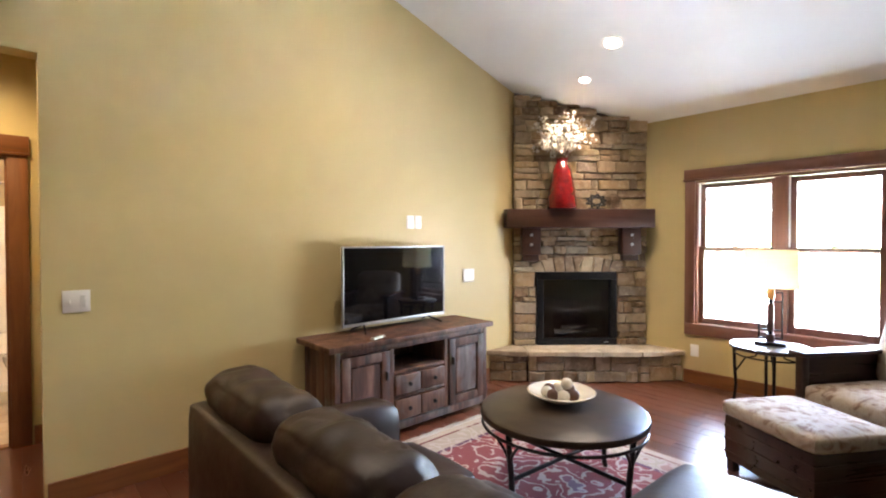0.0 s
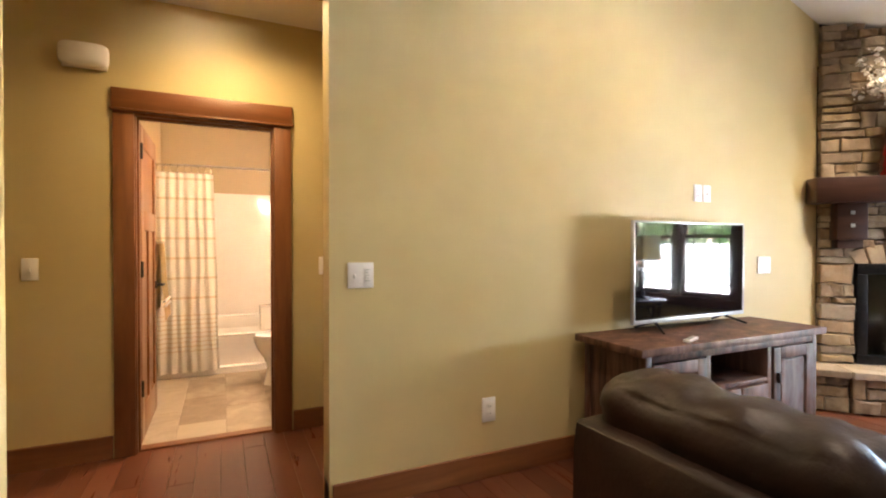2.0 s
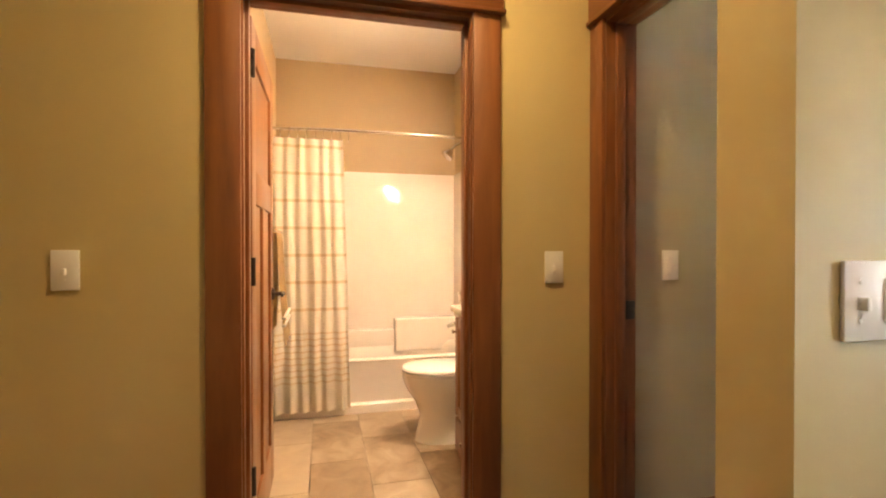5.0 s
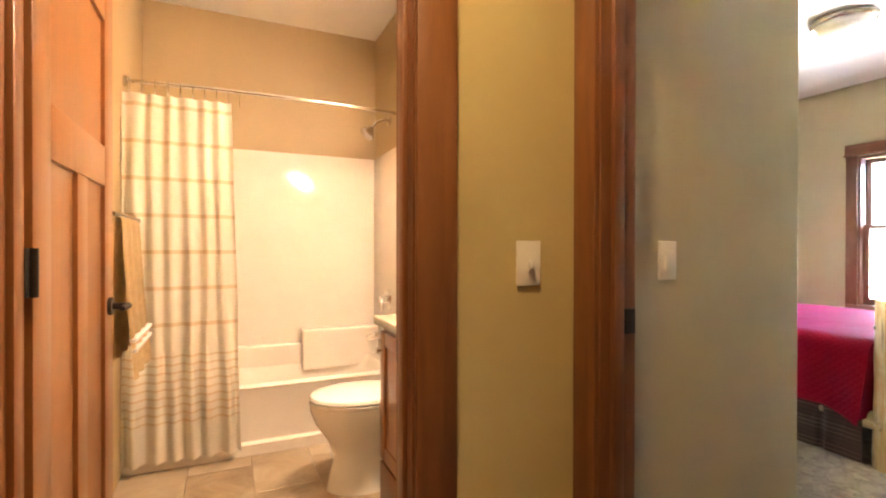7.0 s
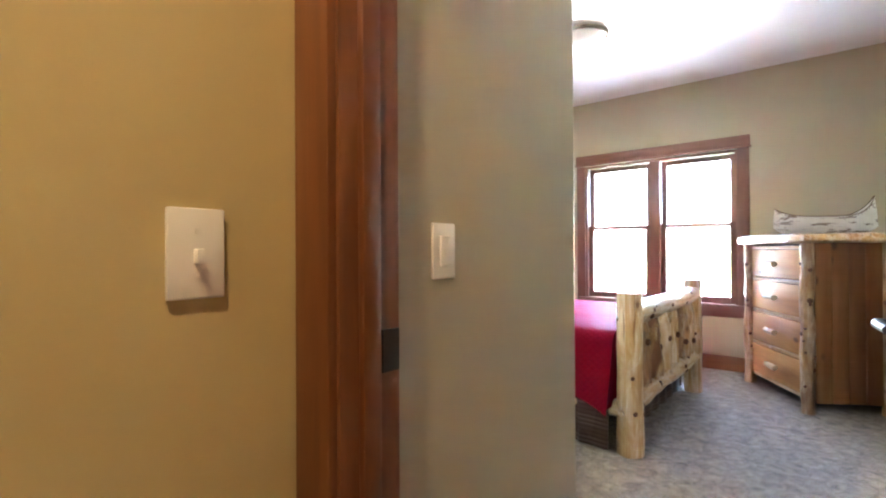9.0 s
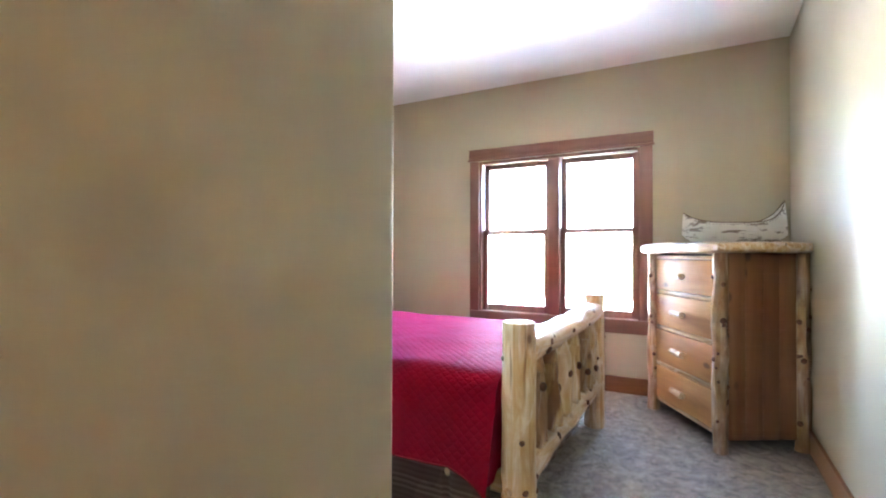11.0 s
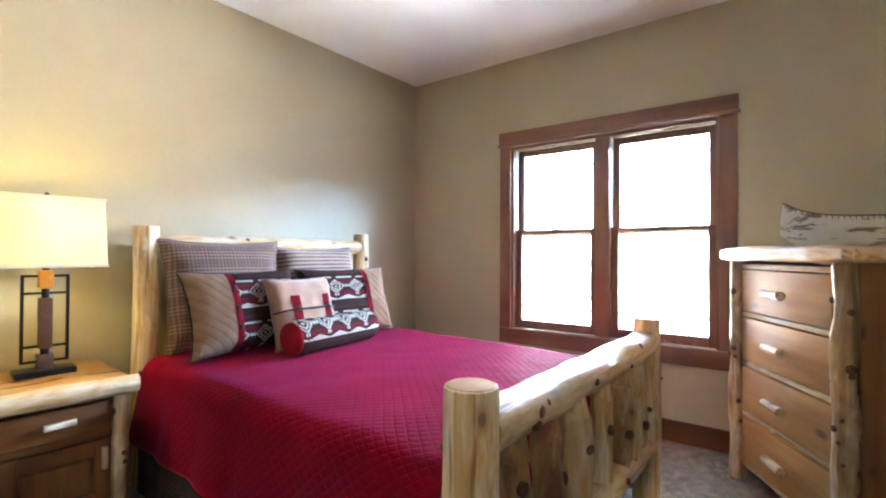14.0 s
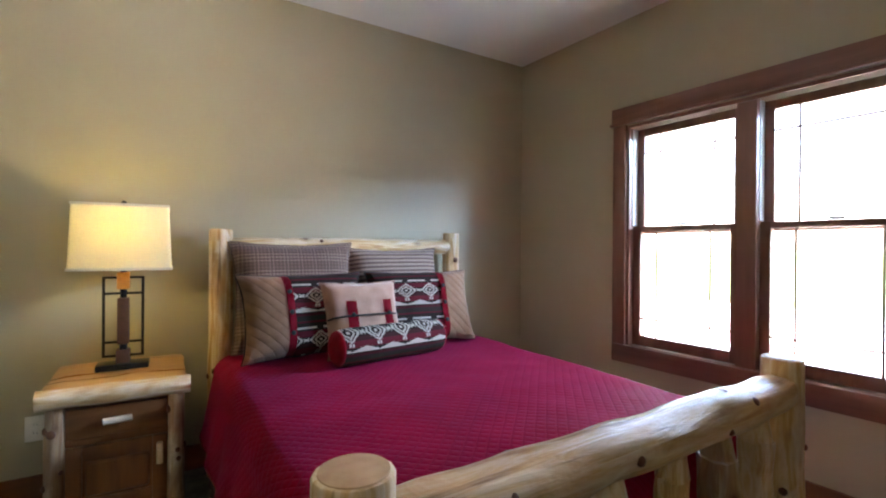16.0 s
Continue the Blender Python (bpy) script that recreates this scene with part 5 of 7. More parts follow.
for piece in bo.children:
    piece.data.transform(Matrix.Diagonal((1.1, 0.9, 0.9, 1)))


# ---- nightstand ----
ns = thing("nightstand", pose(2.435, 6.725, 0, 0, 0, -2), "pine log nightstand with one drawer and a cupboard door", "nightstand")
bm = soft(bmesh.new(), -0.285, 0.285, -0.285, 0.27, 0.59, 0.655, r=0.022, puff=0.004, cuts=9, lump=0.010, seed=4)
part("slab_top", bm, PINETOP, ns, "thick orange pine slab top with visible boards")
edge = bmesh.new()
rod(edge, (-0.292, -0.268, 0.620), (0.292, -0.268, 0.620), 0.041, 0.040, 18, 12, 0.16, 33)
part("live_edge", edge, PINE["x"], ns, "pale peeled live edge along the front")
for x, y in ((-0.235, -0.235), (0.235, -0.235), (-0.235, 0.225), (0.235, 0.225)):
    log_part("log_leg", (x, y, 0), (x * 0.99, y, 0.60), 0.040, 0.034, ns, "z", 70 + int(x * 10 + y * 30), knots=5, wob=0.16, material=HEART)
part("side_panel", B(-0.232, -0.215, -0.20, 0.20, 0.08, 0.60), CEDARDARK["z"], ns)
part("side_panel", B(0.215, 0.232, -0.20, 0.20, 0.08, 0.60), CEDARDARK["z"], ns)
part("back_panel", B(-0.21, 0.21, 0.20, 0.215, 0.08, 0.60), CEDARDARK["z"], ns)
part("bottom_panel", B(-0.21, 0.21, -0.20, 0.20, 0.08, 0.10), CEDARDARK["x"], ns)
for z0, z1 in ((0.565, 0.598), (0.405, 0.435), (0.08, 0.11)):
    part("face_rail", B(-0.215, 0.215, -0.235, -0.20, z0, z1, bev=0.003), CEDARDARK["x"], ns)
dr = part("drawer_front", B(-0.195, 0.195, -0.247, -0.205, 0.438, 0.562, bev=0.005), CEDARDARK["x"], ns)
bm = bmesh.new()
rod(bm, (-0.055, -0.272, 0.503), (0.055, -0.272, 0.507), 0.015, 0.014, 12, 6, 0.15, 3)
for x in (-0.035, 0.035):
    rod(bm, (x, -0.246, 0.505), (x, -0.27, 0.505), 0.007, seg=8)
part("log_handle", bm, PINE["x"], dr, "short peeled log handle")
dbm = bmesh.new()
box(dbm, -0.195, -0.135, -0.245, -0.205, 0.115, 0.40, bev=0.004)
box(dbm, 0.135, 0.195, -0.245, -0.205, 0.115, 0.40, bev=0.004)
box(dbm, -0.135, 0.135, -0.245, -0.205, 0.34, 0.40, bev=0.004)
box(dbm, -0.135, 0.135, -0.245, -0.205, 0.115, 0.175, bev=0.004)
dd = part("cupboard_door", dbm, CEDARDARK["z"], ns)
part("raised_panel", B(-0.125, 0.125, -0.238, -0.215, 0.185, 0.33, bev=0.009, seg=1), CEDARDARK["z"], dd)
part("door_backing", B(-0.136, 0.136, -0.226, -0.208, 0.174, 0.341), CEDARDARK["z"], dd)
bm = bmesh.new()
rod(bm, (0.165, -0.268, 0.285), (0.165, -0.268, 0.375), 0.014, 0.013, 12, 5, 0.15, 7)
for z in (0.30, 0.36):
    rod(bm, (0.165, -0.244, z), (0.165, -0.266, z), 0.007, seg=8)
part("log_handle", bm, PINE["z"], dd, "short peeled log handle")
for piece in ns.children_recursive:
    piece.data.transform(Matrix.Diagonal((0.925, 1, 1, 1)))


# ---- table lamps ----
def table_lamp(name, m, label, w=0.395, h=0.30, cloth=None):
    """A rectangular shade over an open iron frame with a wood and leather column."""
    L = thing(name, m, label, "lamp")
    part("base", B(-0.105, 0.105, -0.055, 0.055, 0, 0.028, bev=0.004), BLACKMETAL, L)
    part("foot_block", B(-0.028, 0.028, -0.028, 0.028, 0.028, 0.09, bev=0.003), COLUMN, L)
    part("column", B(-0.024, 0.024, -0.024, 0.024, 0.115, 0.335, bev=0.006), COLUMN, L, "brown leather wrapped column")
    part("amber_block", B(-0.026, 0.026, -0.026, 0.026, 0.375, 0.455, bev=0.006), AMBER, L, "amber wooden block")
    part("collar", rod(bmesh.new(), (0, 0, 0.09), (0, 0, 0.116), 0.016, seg=12), BLACKMETAL, L)
    part("collar", rod(bmesh.new(), (0, 0, 0.334), (0, 0, 0.376), 0.014, seg=12), BLACKMETAL, L)
    fr_ = bmesh.new()
    for x in (-0.078, 0.078):
        box(fr_, x - 0.006, x + 0.006, -0.006, 0.006, 0.055, 0.435, bev=0.0015)
    for z in (0.06, 0.125, 0.355, 0.43):
        box(fr_, -0.078, 0.078, -0.0055, 0.0055, z - 0.0055, z + 0.0055, bev=0.0015)
    part("iron_frame", fr_, BLACKMETAL, L)
    z0 = 0.47
    bm = bmesh.new()
    a, b, c, d = w / 2, 0.14, w / 2 * 0.94, 0.128
    lo_ = [bm.verts.new(q) for q in ((-a, -b, z0), (a, -b, z0), (a, b, z0), (-a, b, z0))]
    hi_ = [bm.verts.new(q) for q in ((-c, -d, z0 + h), (c, -d, z0 + h), (c, d, z0 + h), (-c, d, z0 + h))]
    for i in range(4):
        bm.faces.new((lo_[i], lo_[(i + 1) % 4], hi_[(i + 1) % 4], hi_[i]))
    ve = [e for e in bm.edges if abs(e.verts[0].co.z - e.verts[1].co.z) > 0.1]
    bmesh.ops.bevel(bm, geom=ve, offset=0.012, segments=3, affect="EDGES", profile=0.5)
    bmesh.ops.solidify(bm, geom=bm.faces, thickness=0.002)
    shade = part("shade", bm, cloth or SHADE, L, "cream linen rectangular shade")
    for z, aa, bb in ((z0 + 0.004, a + 0.002, b + 0.002), (z0 + h - 0.004, c + 0.002, d + 0.002)):
        tb = bmesh.new()
        box(tb, -aa, aa, -bb - 0.001, -bb + 0.0015, z - 0.006, z + 0.006)
        box(tb, -aa, aa, bb - 0.0015, bb + 0.001, z - 0.006, z + 0.006)
        box(tb, -aa - 0.001, -aa + 0.0015, -bb, bb, z - 0.006, z + 0.006)
        box(tb, aa - 0.0015, aa + 0.001, -bb, bb, z - 0.006, z + 0.006)
        part("shade_binding", tb, SHEET, shade)
    bm = bmesh.new()
    rod(bm, (0, 0, 0.45), (0, 0, 0.56), 0.012, seg=12)
    for x in (-0.06, 0.06):
        rod(bm, (x, 0, 0.52), (x, 0, z0 + h - 0.01), 0.0022, seg=6)
        rod(bm, (x, 0, 0.52), (0, 0, 0.51), 0.0022, seg=6)
        rod(bm, (x, 0, z0 + h - 0.01), (0, 0, z0 + h - 0.01), 0.0022, seg=6)
    rod(bm, (-c, 0, z0 + h - 0.012), (c, 0, z0 + h - 0.012), 0.002, seg=6)
    rod(bm, (0, 0, z0 + h - 0.012), (0, 0, z0 + h + 0.008), 0.003, seg=8)
    part("harp", bm, BRONZE, L)
    bm = bmesh.new()
    lathe(bm, [(0.004, 0), (0.011, 0.003), (0.012, 0.01), (0.006, 0.016), (0.002, 0.019)], 12, (0, 0, z0 + h + 0.006))
    part("finial", bm, BLACKMETAL, L)
    return L


table_lamp("table_lamp", pose(2.44, 6.75, 0.657, 0, 0, -4), "iron framed table lamp with lit cream shade on the nightstand")
table_lamp("table_lamp", pose(4.62, 1.14, 0.602, 0, 0, -78), "iron framed table lamp with lit cream shade on the side table", w=0.38, cloth=DENSESHADE)


# ---- dresser and canoe ----
dz = thing("dresser", pose(4.19, 4.00, 0, 0, 0, 31), "pine log dresser with four cedar drawers set across the corner", "dresser")
DW, DD = 0.80, 0.50
for x, y, s in ((0, 0, 1), (DW, 0, 2), (0, -DD, 3), (DW, -DD, 4)):
    log_part("log_post", (x, y, 0), (x, y, 1.165), 0.043, 0.038, dz, "z", 90 + s, knots=17, wob=0.42, material=HEART)
bm = soft(bmesh.new(), -0.08, DW + 0.08, -DD - 0.06, 0.07, 1.165, 1.232, r=0.026, puff=0.004, cuts=11, lump=0.014, seed=9)
part("slab_top", bm, PINE["x"], dz, "thick pale pine slab top with a live edge")
for i in range(4):
    y0 = -DD + 0.045 + i * (DD - 0.09) / 4
    part("side_board", B(-0.012, 0.006, y0 + 0.0015, y0 + (DD - 0.09) / 4 - 0.0015, 0.07, 1.165, bev=0.003), SHADEDCEDAR, dz)
    part("side_board", B(DW - 0.006, DW + 0.012, y0 + 0.0015, y0 + (DD - 0.09) / 4 - 0.0015, 0.07, 1.165, bev=0.003), SHADEDCEDAR, dz)
part("back_board", B(0.04, DW - 0.04, -DD - 0.006, -DD + 0.006, 0.08, 1.165), CEDAR["z"], dz)
part("inner_case", B(0.02, DW - 0.02, -DD + 0.03, -0.035, 0.09, 1.16), MORTAR, dz)
edges_z = [0.095, 0.36, 0.625, 0.885, 1.135]
for z in edges_z:
    part("front_rail", B(0.035, DW - 0.035, -0.035, 0.0, z - 0.012, z + 0.012, bev=0.003), PINE["x"], dz)
for i in range(4):
    z0, z1 = edges_z[i] + 0.017, edges_z[i + 1] - 0.017
    df = part("drawer_front", B(0.055, DW - 0.055, -0.032, 0.010, z0, z1, bev=0.006), CEDAR["x"], dz)
    bm = bmesh.new()
    rod(bm, (DW / 2 - 0.068, 0.046, (z0 + z1) / 2), (DW / 2 + 0.068, 0.046, (z0 + z1) / 2 + 0.004), 0.021, 0.018, 12, 6, 0.15, i)
    for x in (-0.04, 0.04):
        rod(bm, (DW / 2 + x, 0.008, (z0 + z1) / 2), (DW / 2 + x, 0.04, (z0 + z1) / 2), 0.008, seg=8)
    part("log_handle", bm, PINE["x"], df, "short peeled log handle")

cn = thing("canoe_model", pose(4.52, 3.91, 1.236, 0, 0, -68), "birch bark model canoe with stitched gunwale on the dresser", "canoe")
bm = bmesh.new()
prev = None
CL = 0.64
for i in range(33):
    u = 2 * i / 32 - 1
    wid = 0.075 * max(0.0, 1 - abs(u) ** 2.6) + 0.0015
    rise = 0.122 + (0.062 if u < 0 else 0.140) * abs(u) ** 4
    keel = 0.0 + 0.045 * max(0, abs(u) - 0.82) / 0.18
    row = []
    for k in range(9):
        a = math.pi * k / 8
        x = -math.cos(a) * wid * (0.75 + 0.25 * abs(math.cos(a)))
        z = keel + (rise - keel) * (1 - math.sin(a) ** 0.8)
        row.append(bm.verts.new((u * CL / 2 * (1.0 - 0.04 * (z / 0.2) ** 2), x, z)))
    if prev:
        for k in range(8):
            bm.faces.new((prev[k], row[k], row[k + 1], prev[k + 1]))
    prev = row
bmesh.ops.solidify(bm, geom=bm.faces, thickness=0.003)
hull = part("hull", bm, BIRCH, cn)
for s in (-1, 1):
    bm = bmesh.new()
    pts = []
    for i in range(33):
        u = 2 * i / 32 - 1
        wid = 0.075 * max(0.0, 1 - abs(u) ** 2.6) + 0.003
        rise = 0.122 + (0.062 if u < 0 else 0.140) * abs(u) ** 4
        pts.append(Vector((u * CL / 2 * (1.0 - 0.04 * (rise / 0.2) ** 2), s * wid, rise)))
    for a, b in zip(pts, pts[1:]):
        rod(bm, a, b, 0.0038, seg=6)
    g = part("gunwale", bm, TWIG, cn, "dark twig gunwale")
    bm = bmesh.new()
    for a in pts[2:-2:1]:
        rod(bm, a + Vector((0, 0.006 * s, 0.003)), a + Vector((0.002, 0.003 * s, -0.016)), 0.0016, seg=5)
    part("stitching", bm, TWIG, g)
for u in (-0.45, 0.05, 0.5):
    bm = bmesh.new()
    rod(bm, (u * CL / 2, -0.055, 0.112), (u * CL / 2, 0.055, 0.112), 0.004, seg=8)
    part("thwart", bm, TWIG, cn)


# ---- living room: corner fireplace ----
FA, FB = Vector((4.09, 3.39, 0)), Vector((5.19, 2.45, 0))
FD = (FB - FA).normalized()
FN = Vector((FD.y, -FD.x, 0))
FLEN = (FB - FA).length
fpm = Matrix(((FD.x, -FN.x, 0, FA.x), (FD.y, -FN.y, 0, FA.y), (0, 0, 1, 0), (0, 0, 0, 1)))
fp = thing("fireplace", fpm, "corner fireplace of stacked ledge stone with black firebox", "fireplace")


def stone(bm_w, h, d, seed):
    """One rough split stone, width along x, face towards -y."""
    rnd = random.Random(seed)
    bm = bmesh.new()
    bmesh.ops.create_cube(bm, size=1)
    bmesh.ops.subdivide_edges(bm, edges=[e for e in bm.edges if abs(e.verts[0].co.x - e.verts[1].co.x) > 0.5], cuts=2)
    for v in bm.verts:
        front = v.co.y < 0
        v.co.x *= bm_w
        v.co.z *= h
        v.co.y *= d
        if front:
            v.co.x *= 0.995 - 0.018 * rnd.random()
            v.co.z *= 0.985 - 0.05 * rnd.random()
            v.co.y += rnd.uniform(-0.014, 0.012)
        v.co.z += rnd.uniform(-0.006, 0.006)
        v.co.x += rnd.uniform(-0.005, 0.005)
    fe = [e for e in bm.edges if all(v.co.y < 0 for v in e.verts)]
    bmesh.ops.bevel(bm, geom=fe, offset=min(0.008, h * 0.12), segments=1, affect="EDGES", profile=0.6)
    return bm


def ledge(parent, u0, u1, z0, z1, depth, seed, skip=None, top=None, off=0.0):
    """Courses of stones over a local xz rectangle."""
    rnd = random.Random(seed)
    z = z0
    n = 0
    while z < z1 - 0.015:
        h = min(rnd.choice((0.05, 0.07, 0.09, 0.11, 0.13, 0.16)), z1 - z)
        if z1 - z - h < 0.04:
            h = z1 - z
        u = u0
        while u < u1 - 0.02:
            w = min(rnd.uniform(0.08, 0.34), u1 - u)
            if u1 - u - w < 0.07:
                w = u1 - u
            spans = [(u, u + w)]
            if skip:
                s0, s1, sz0, sz1 = skip
                if z + h > sz0 + 0.01 and z < sz1 - 0.01:
                    spans = [(a, b) for a, b in ((u, min(u + w, s0)), (max(u, s1), u + w)) if b - a > 0.03]
            for a, b in spans:
                lim = z1 if top is None else top((a + b) / 2)
                if z + 0.02 < lim:
                    hh = min(h, lim - z)
                    cut = rnd.uniform(0.35, 0.65) * hh
                    for za, zb in (((0, cut), (cut, hh)) if hh > 0.11 and rnd.random() < 0.5 else ((0, hh),)):
                        d = depth + rnd.uniform(-0.014, 0.020)
                        bm = stone(b - a - 0.004, zb - za - 0.005, d, seed * 1000 + n)
                        bmesh.ops.translate(bm, vec=((a + b) / 2, -d / 2 - off, z + (za + zb) / 2), verts=bm.verts)
                        part("stone", bm, STONE, parent, smooth=False)
                        n += 1
            u += w
        z += h
    return n


def fp_top(u):
    return ceil_z(FA.x + FD.x * u) - 0.004


bm = bmesh.new()
prism(bm, [(0.0, 0.0), (FLEN, 0.0), (FLEN - 0.20, 0.13), (0.20, 0.13)], 0.0, 2.70)
part("backing", bm, MORTAR, fp)
bm = bmesh.new()
va = [bm.verts.new(q) for q in ((0.01, 0.0, 2.68), (FLEN - 0.01, 0.0, 2.68), (0.01, 0.0, fp_top(0.01)), (FLEN - 0.01, 0.0, fp_top(FLEN)))]
vb = [bm.verts.new(v.co + Vector((0.1 if v.co.x < 0.5 else -0.1, 0.08, 0))) for v in va]
for q in ((0, 1, 3, 2),):
    bm.faces.new([va[i] for i in q]), bm.faces.new([vb[i] for i in q[::-1]])
bm.faces.new((va[2], va[3], vb[3], vb[2]))
part("backing", bm, MORTAR, fp)
ledge(fp, 0.004, FLEN - 0.004, 0.325, 3.10, 0.055, 3, skip=(0.245, 1.13, 0.30, 1.19), top=fp_top)
rnd = random.Random(17)
cuts_b = [0.235 + 0.905 * k / 9 + (rnd.uniform(-0.02, 0.02) if 0 < k < 9 else 0) for k in range(10)]
cuts_b[4], cuts_b[5] = 0.672, 0.703
for i in range(9):
    # fan of wedge stones standing on the flat firebox head
    lo2 = cuts_b[i:i + 2]
    hi2 = [0.6875 + (u - 0.6875) * 1.12 + (0.045 * (-1 if k == 0 else 1) if i == 4 else 0.045 * (1 if (i > 4 and k == 0) else 0) * (i == 5) - 0.045 * (i == 3 and k == 1)) for k, u in enumerate(lo2)]
    top = [1.285 - 0.30 * (u - 0.6875) ** 2 for u in hi2]
    proud = -0.066 - rnd.uniform(0, 0.014)
    bm = bmesh.new()
    vs = [bm.verts.new((u + du, y, z)) for y in (proud, 0.0) for u, du, z in ((lo2[0], 0.004, 1.116), (lo2[1], -0.004, 1.116), (hi2[1], -0.004, top[1]), (hi2[0], 0.004, top[0]))]
    for q in ((0, 1, 2, 3), (7, 6, 5, 4), (0, 4, 5, 1), (1, 5, 6, 2), (2, 6, 7, 3), (3, 7, 4, 0)):
        bm.faces.new([vs[k] for k in q])
    bmesh.ops.recalc_face_normals(bm, faces=bm.faces)
    bmesh.ops.bevel(bm, geom=list(bm.edges), offset=0.006, segments=1, affect="EDGES", profile=0.6)
    part("arch_stone", bm, STONE, fp, smooth=False)
fb = part("firebox_frame", B(0.255, 1.12, -0.062, 0.05, 0.325, 0.395, bev=0.004), BLACKMETAL, fp, "black metal firebox surround")
part("surround_bar", B(0.255, 1.12, -0.060, 0.05, 1.03, 1.112, bev=0.004), BLACKMETAL, fp)
for a, b in ((0.255, 0.325), (1.05, 1.12)):
    part("surround_bar", B(a, b, -0.061, 0.05, 0.395, 1.03, bev=0.004), BLACKMETAL, fp)
part("firebox_liner", B(0.33, 1.045, 0.008, 0.03, 0.395, 1.03), BLACKMETAL, fp)
gl = part("firebox_glass", B(0.33, 1.045, -0.030, -0.026, 0.397, 1.028), GLASS, fp, "dark glass front", smooth=False)
for i in range(4):
    bm = bmesh.new()
    rnd = random.Random(i)
    rod(bm, (0.45 + 0.04 * i, -0.012 + 0.012 * (i % 2), 0.46 + 0.045 * (i // 2)), (0.92 - 0.05 * i, -0.006, 0.47 + 0.05 * (i // 2)), 0.028, 0.022, 10, 6, 0.2, i)
    part("ceramic_log", bm, MORTAR, fp)
part("badge", B(0.98, 1.03, -0.064, -0.061, 0.352, 0.360), SILVER, fp)
# mantel on two corbels
inv = fpm.inverted()
poly = [inv @ Vector((x, y, 0)) for x, y in ((3.86, 3.27), (5.03, 2.26), (5.13, 2.38), (5.185, 2.445), (4.10, 3.385), (3.935, 3.385))]
bm = prism(bmesh.new(), [(q.x, q.y) for q in poly], 1.585, 1.78)
bmesh.ops.bevel(bm, geom=list(bm.edges), offset=0.008, segments=2, affect="EDGES", profile=0.5)
part("mantel_beam", bm, MANTEL, fp, "dark hewn wood mantel beam")
for x in (0.17, 1.235):
    c = part("corbel", B(x - 0.10, x + 0.10, -0.17, -0.045, 1.30, 1.584, bev=0.006), MANTEL, fp, "dark wood corbel block")
    part("corbel_foot", B(x - 0.085, x + 0.085, -0.14, -0.045, 1.235, 1.299, bev=0.006), MANTEL, c)
    for z in (1.41, 1.51):
        part("iron_stud", B(x - 0.014, x + 0.014, -0.180, -0.168, z - 0.014, z + 0.014, bev=0.004), SILVER, c, "square iron stud")
# raised hearth
HP = [(3.70, 3.386), (3.955, 3.08), (4.78, 2.30), (5.186, 2.04)]
bm = prism(bmesh.new(), [(q.x, q.y) for q in (inv @ Vector((x, y, 0)) for x, y in ((3.76, 3.386), (3.98, 3.13), (4.79, 2.36), (5.186, 2.10), (5.186, 2.44), (4.10, 3.386)))], 0.0, 0.262)
part("hearth_core", bm, MORTAR, fp)
for i, (a, b) in enumerate(zip(HP, HP[1:])):
    A, Bv = Vector((*a, 0)), Vector((*b, 0))
    d = (Bv - A).normalized()
    n = Vector((d.y, -d.x, 0))
    holder = part("hearth_face", B(0.002, 0.02, 0.05, 0.06, 0.002, 0.01), MORTAR, fp)
    holder.matrix_local = inv @ Matrix(((d.x, -n.x, 0, A.x), (d.y, -n.y, 0, A.y), (0, 0, 1, 0), (0, 0, 0, 1)))
    ledge(holder, 0.01, (Bv - A).length - 0.005, 0.004, 0.268, 0.05, 40 + i, off=-0.055)
slabs = [[(3.675, 3.386), (3.93, 3.06), (4.16, 3.33), (4.09, 3.386)], [(3.94, 3.052), (4.48, 2.545), (4.66, 2.90), (4.165, 3.322)], [(4.488, 2.538), (4.77, 2.27), (4.98, 2.625), (4.668, 2.893)], [(4.778, 2.263), (5.187, 2.01), (5.187, 2.43), (4.988, 2.617)]]
for k, s in enumerate(slabs):
    bm = prism(bmesh.new(), [((inv @ Vector((x, y, 0))).x, (inv @ Vector((x, y, 0))).y) for x, y in s], 0.27, 0.322)
    bmesh.ops.bevel(bm, geom=list(bm.edges), offset=0.007, segments=2, affect="EDGES", profile=0.5)
    for v in bm.verts:
        v.co += Vector((noise.noise(v.co * 9), noise.noise(v.co * 9 + Vector((5, 0, 0))), 0.5 * noise.noise(v.co * 5))) * 0.008
    part("hearth_slab", bm, SLAB, fp, "cream flagstone hearth slab", smooth=False)

# vase with blossom and two ornaments on the mantel
va_ = thing("vase", pose(4.33, 2.93, 1.782), "tall tapered red glazed vase on the mantel", "vase")
part("body", lathe(bmesh.new(), [(0.005, 0.0), (0.148, 0.0), (0.156, 0.012), (0.148, 0.10), (0.124, 0.26), (0.098, 0.40), (0.080, 0.455), (0.060, 0.475), (0.056, 0.495), (0.066, 0.515), (0.068, 0.522), (0.052, 0.522), (0.048, 0.50), (0.005, 0.49)], 40), REDGLAZE, va_)
bm = bmesh.new()
for s in (-1, 1):
    rod(bm, (s * 0.06, 0, 0.455), (s * 0.075, 0, 0.50), 0.006, seg=8)
part("neck_handle", bm, REDGLAZE, va_)
bl = thing("blossom_branches", pose(4.33, 2.93, 2.27), "bunch of dry twigs with white blossom in the vase", "flowers")
rnd = random.Random(11)
tw, fl_ = bmesh.new(), []
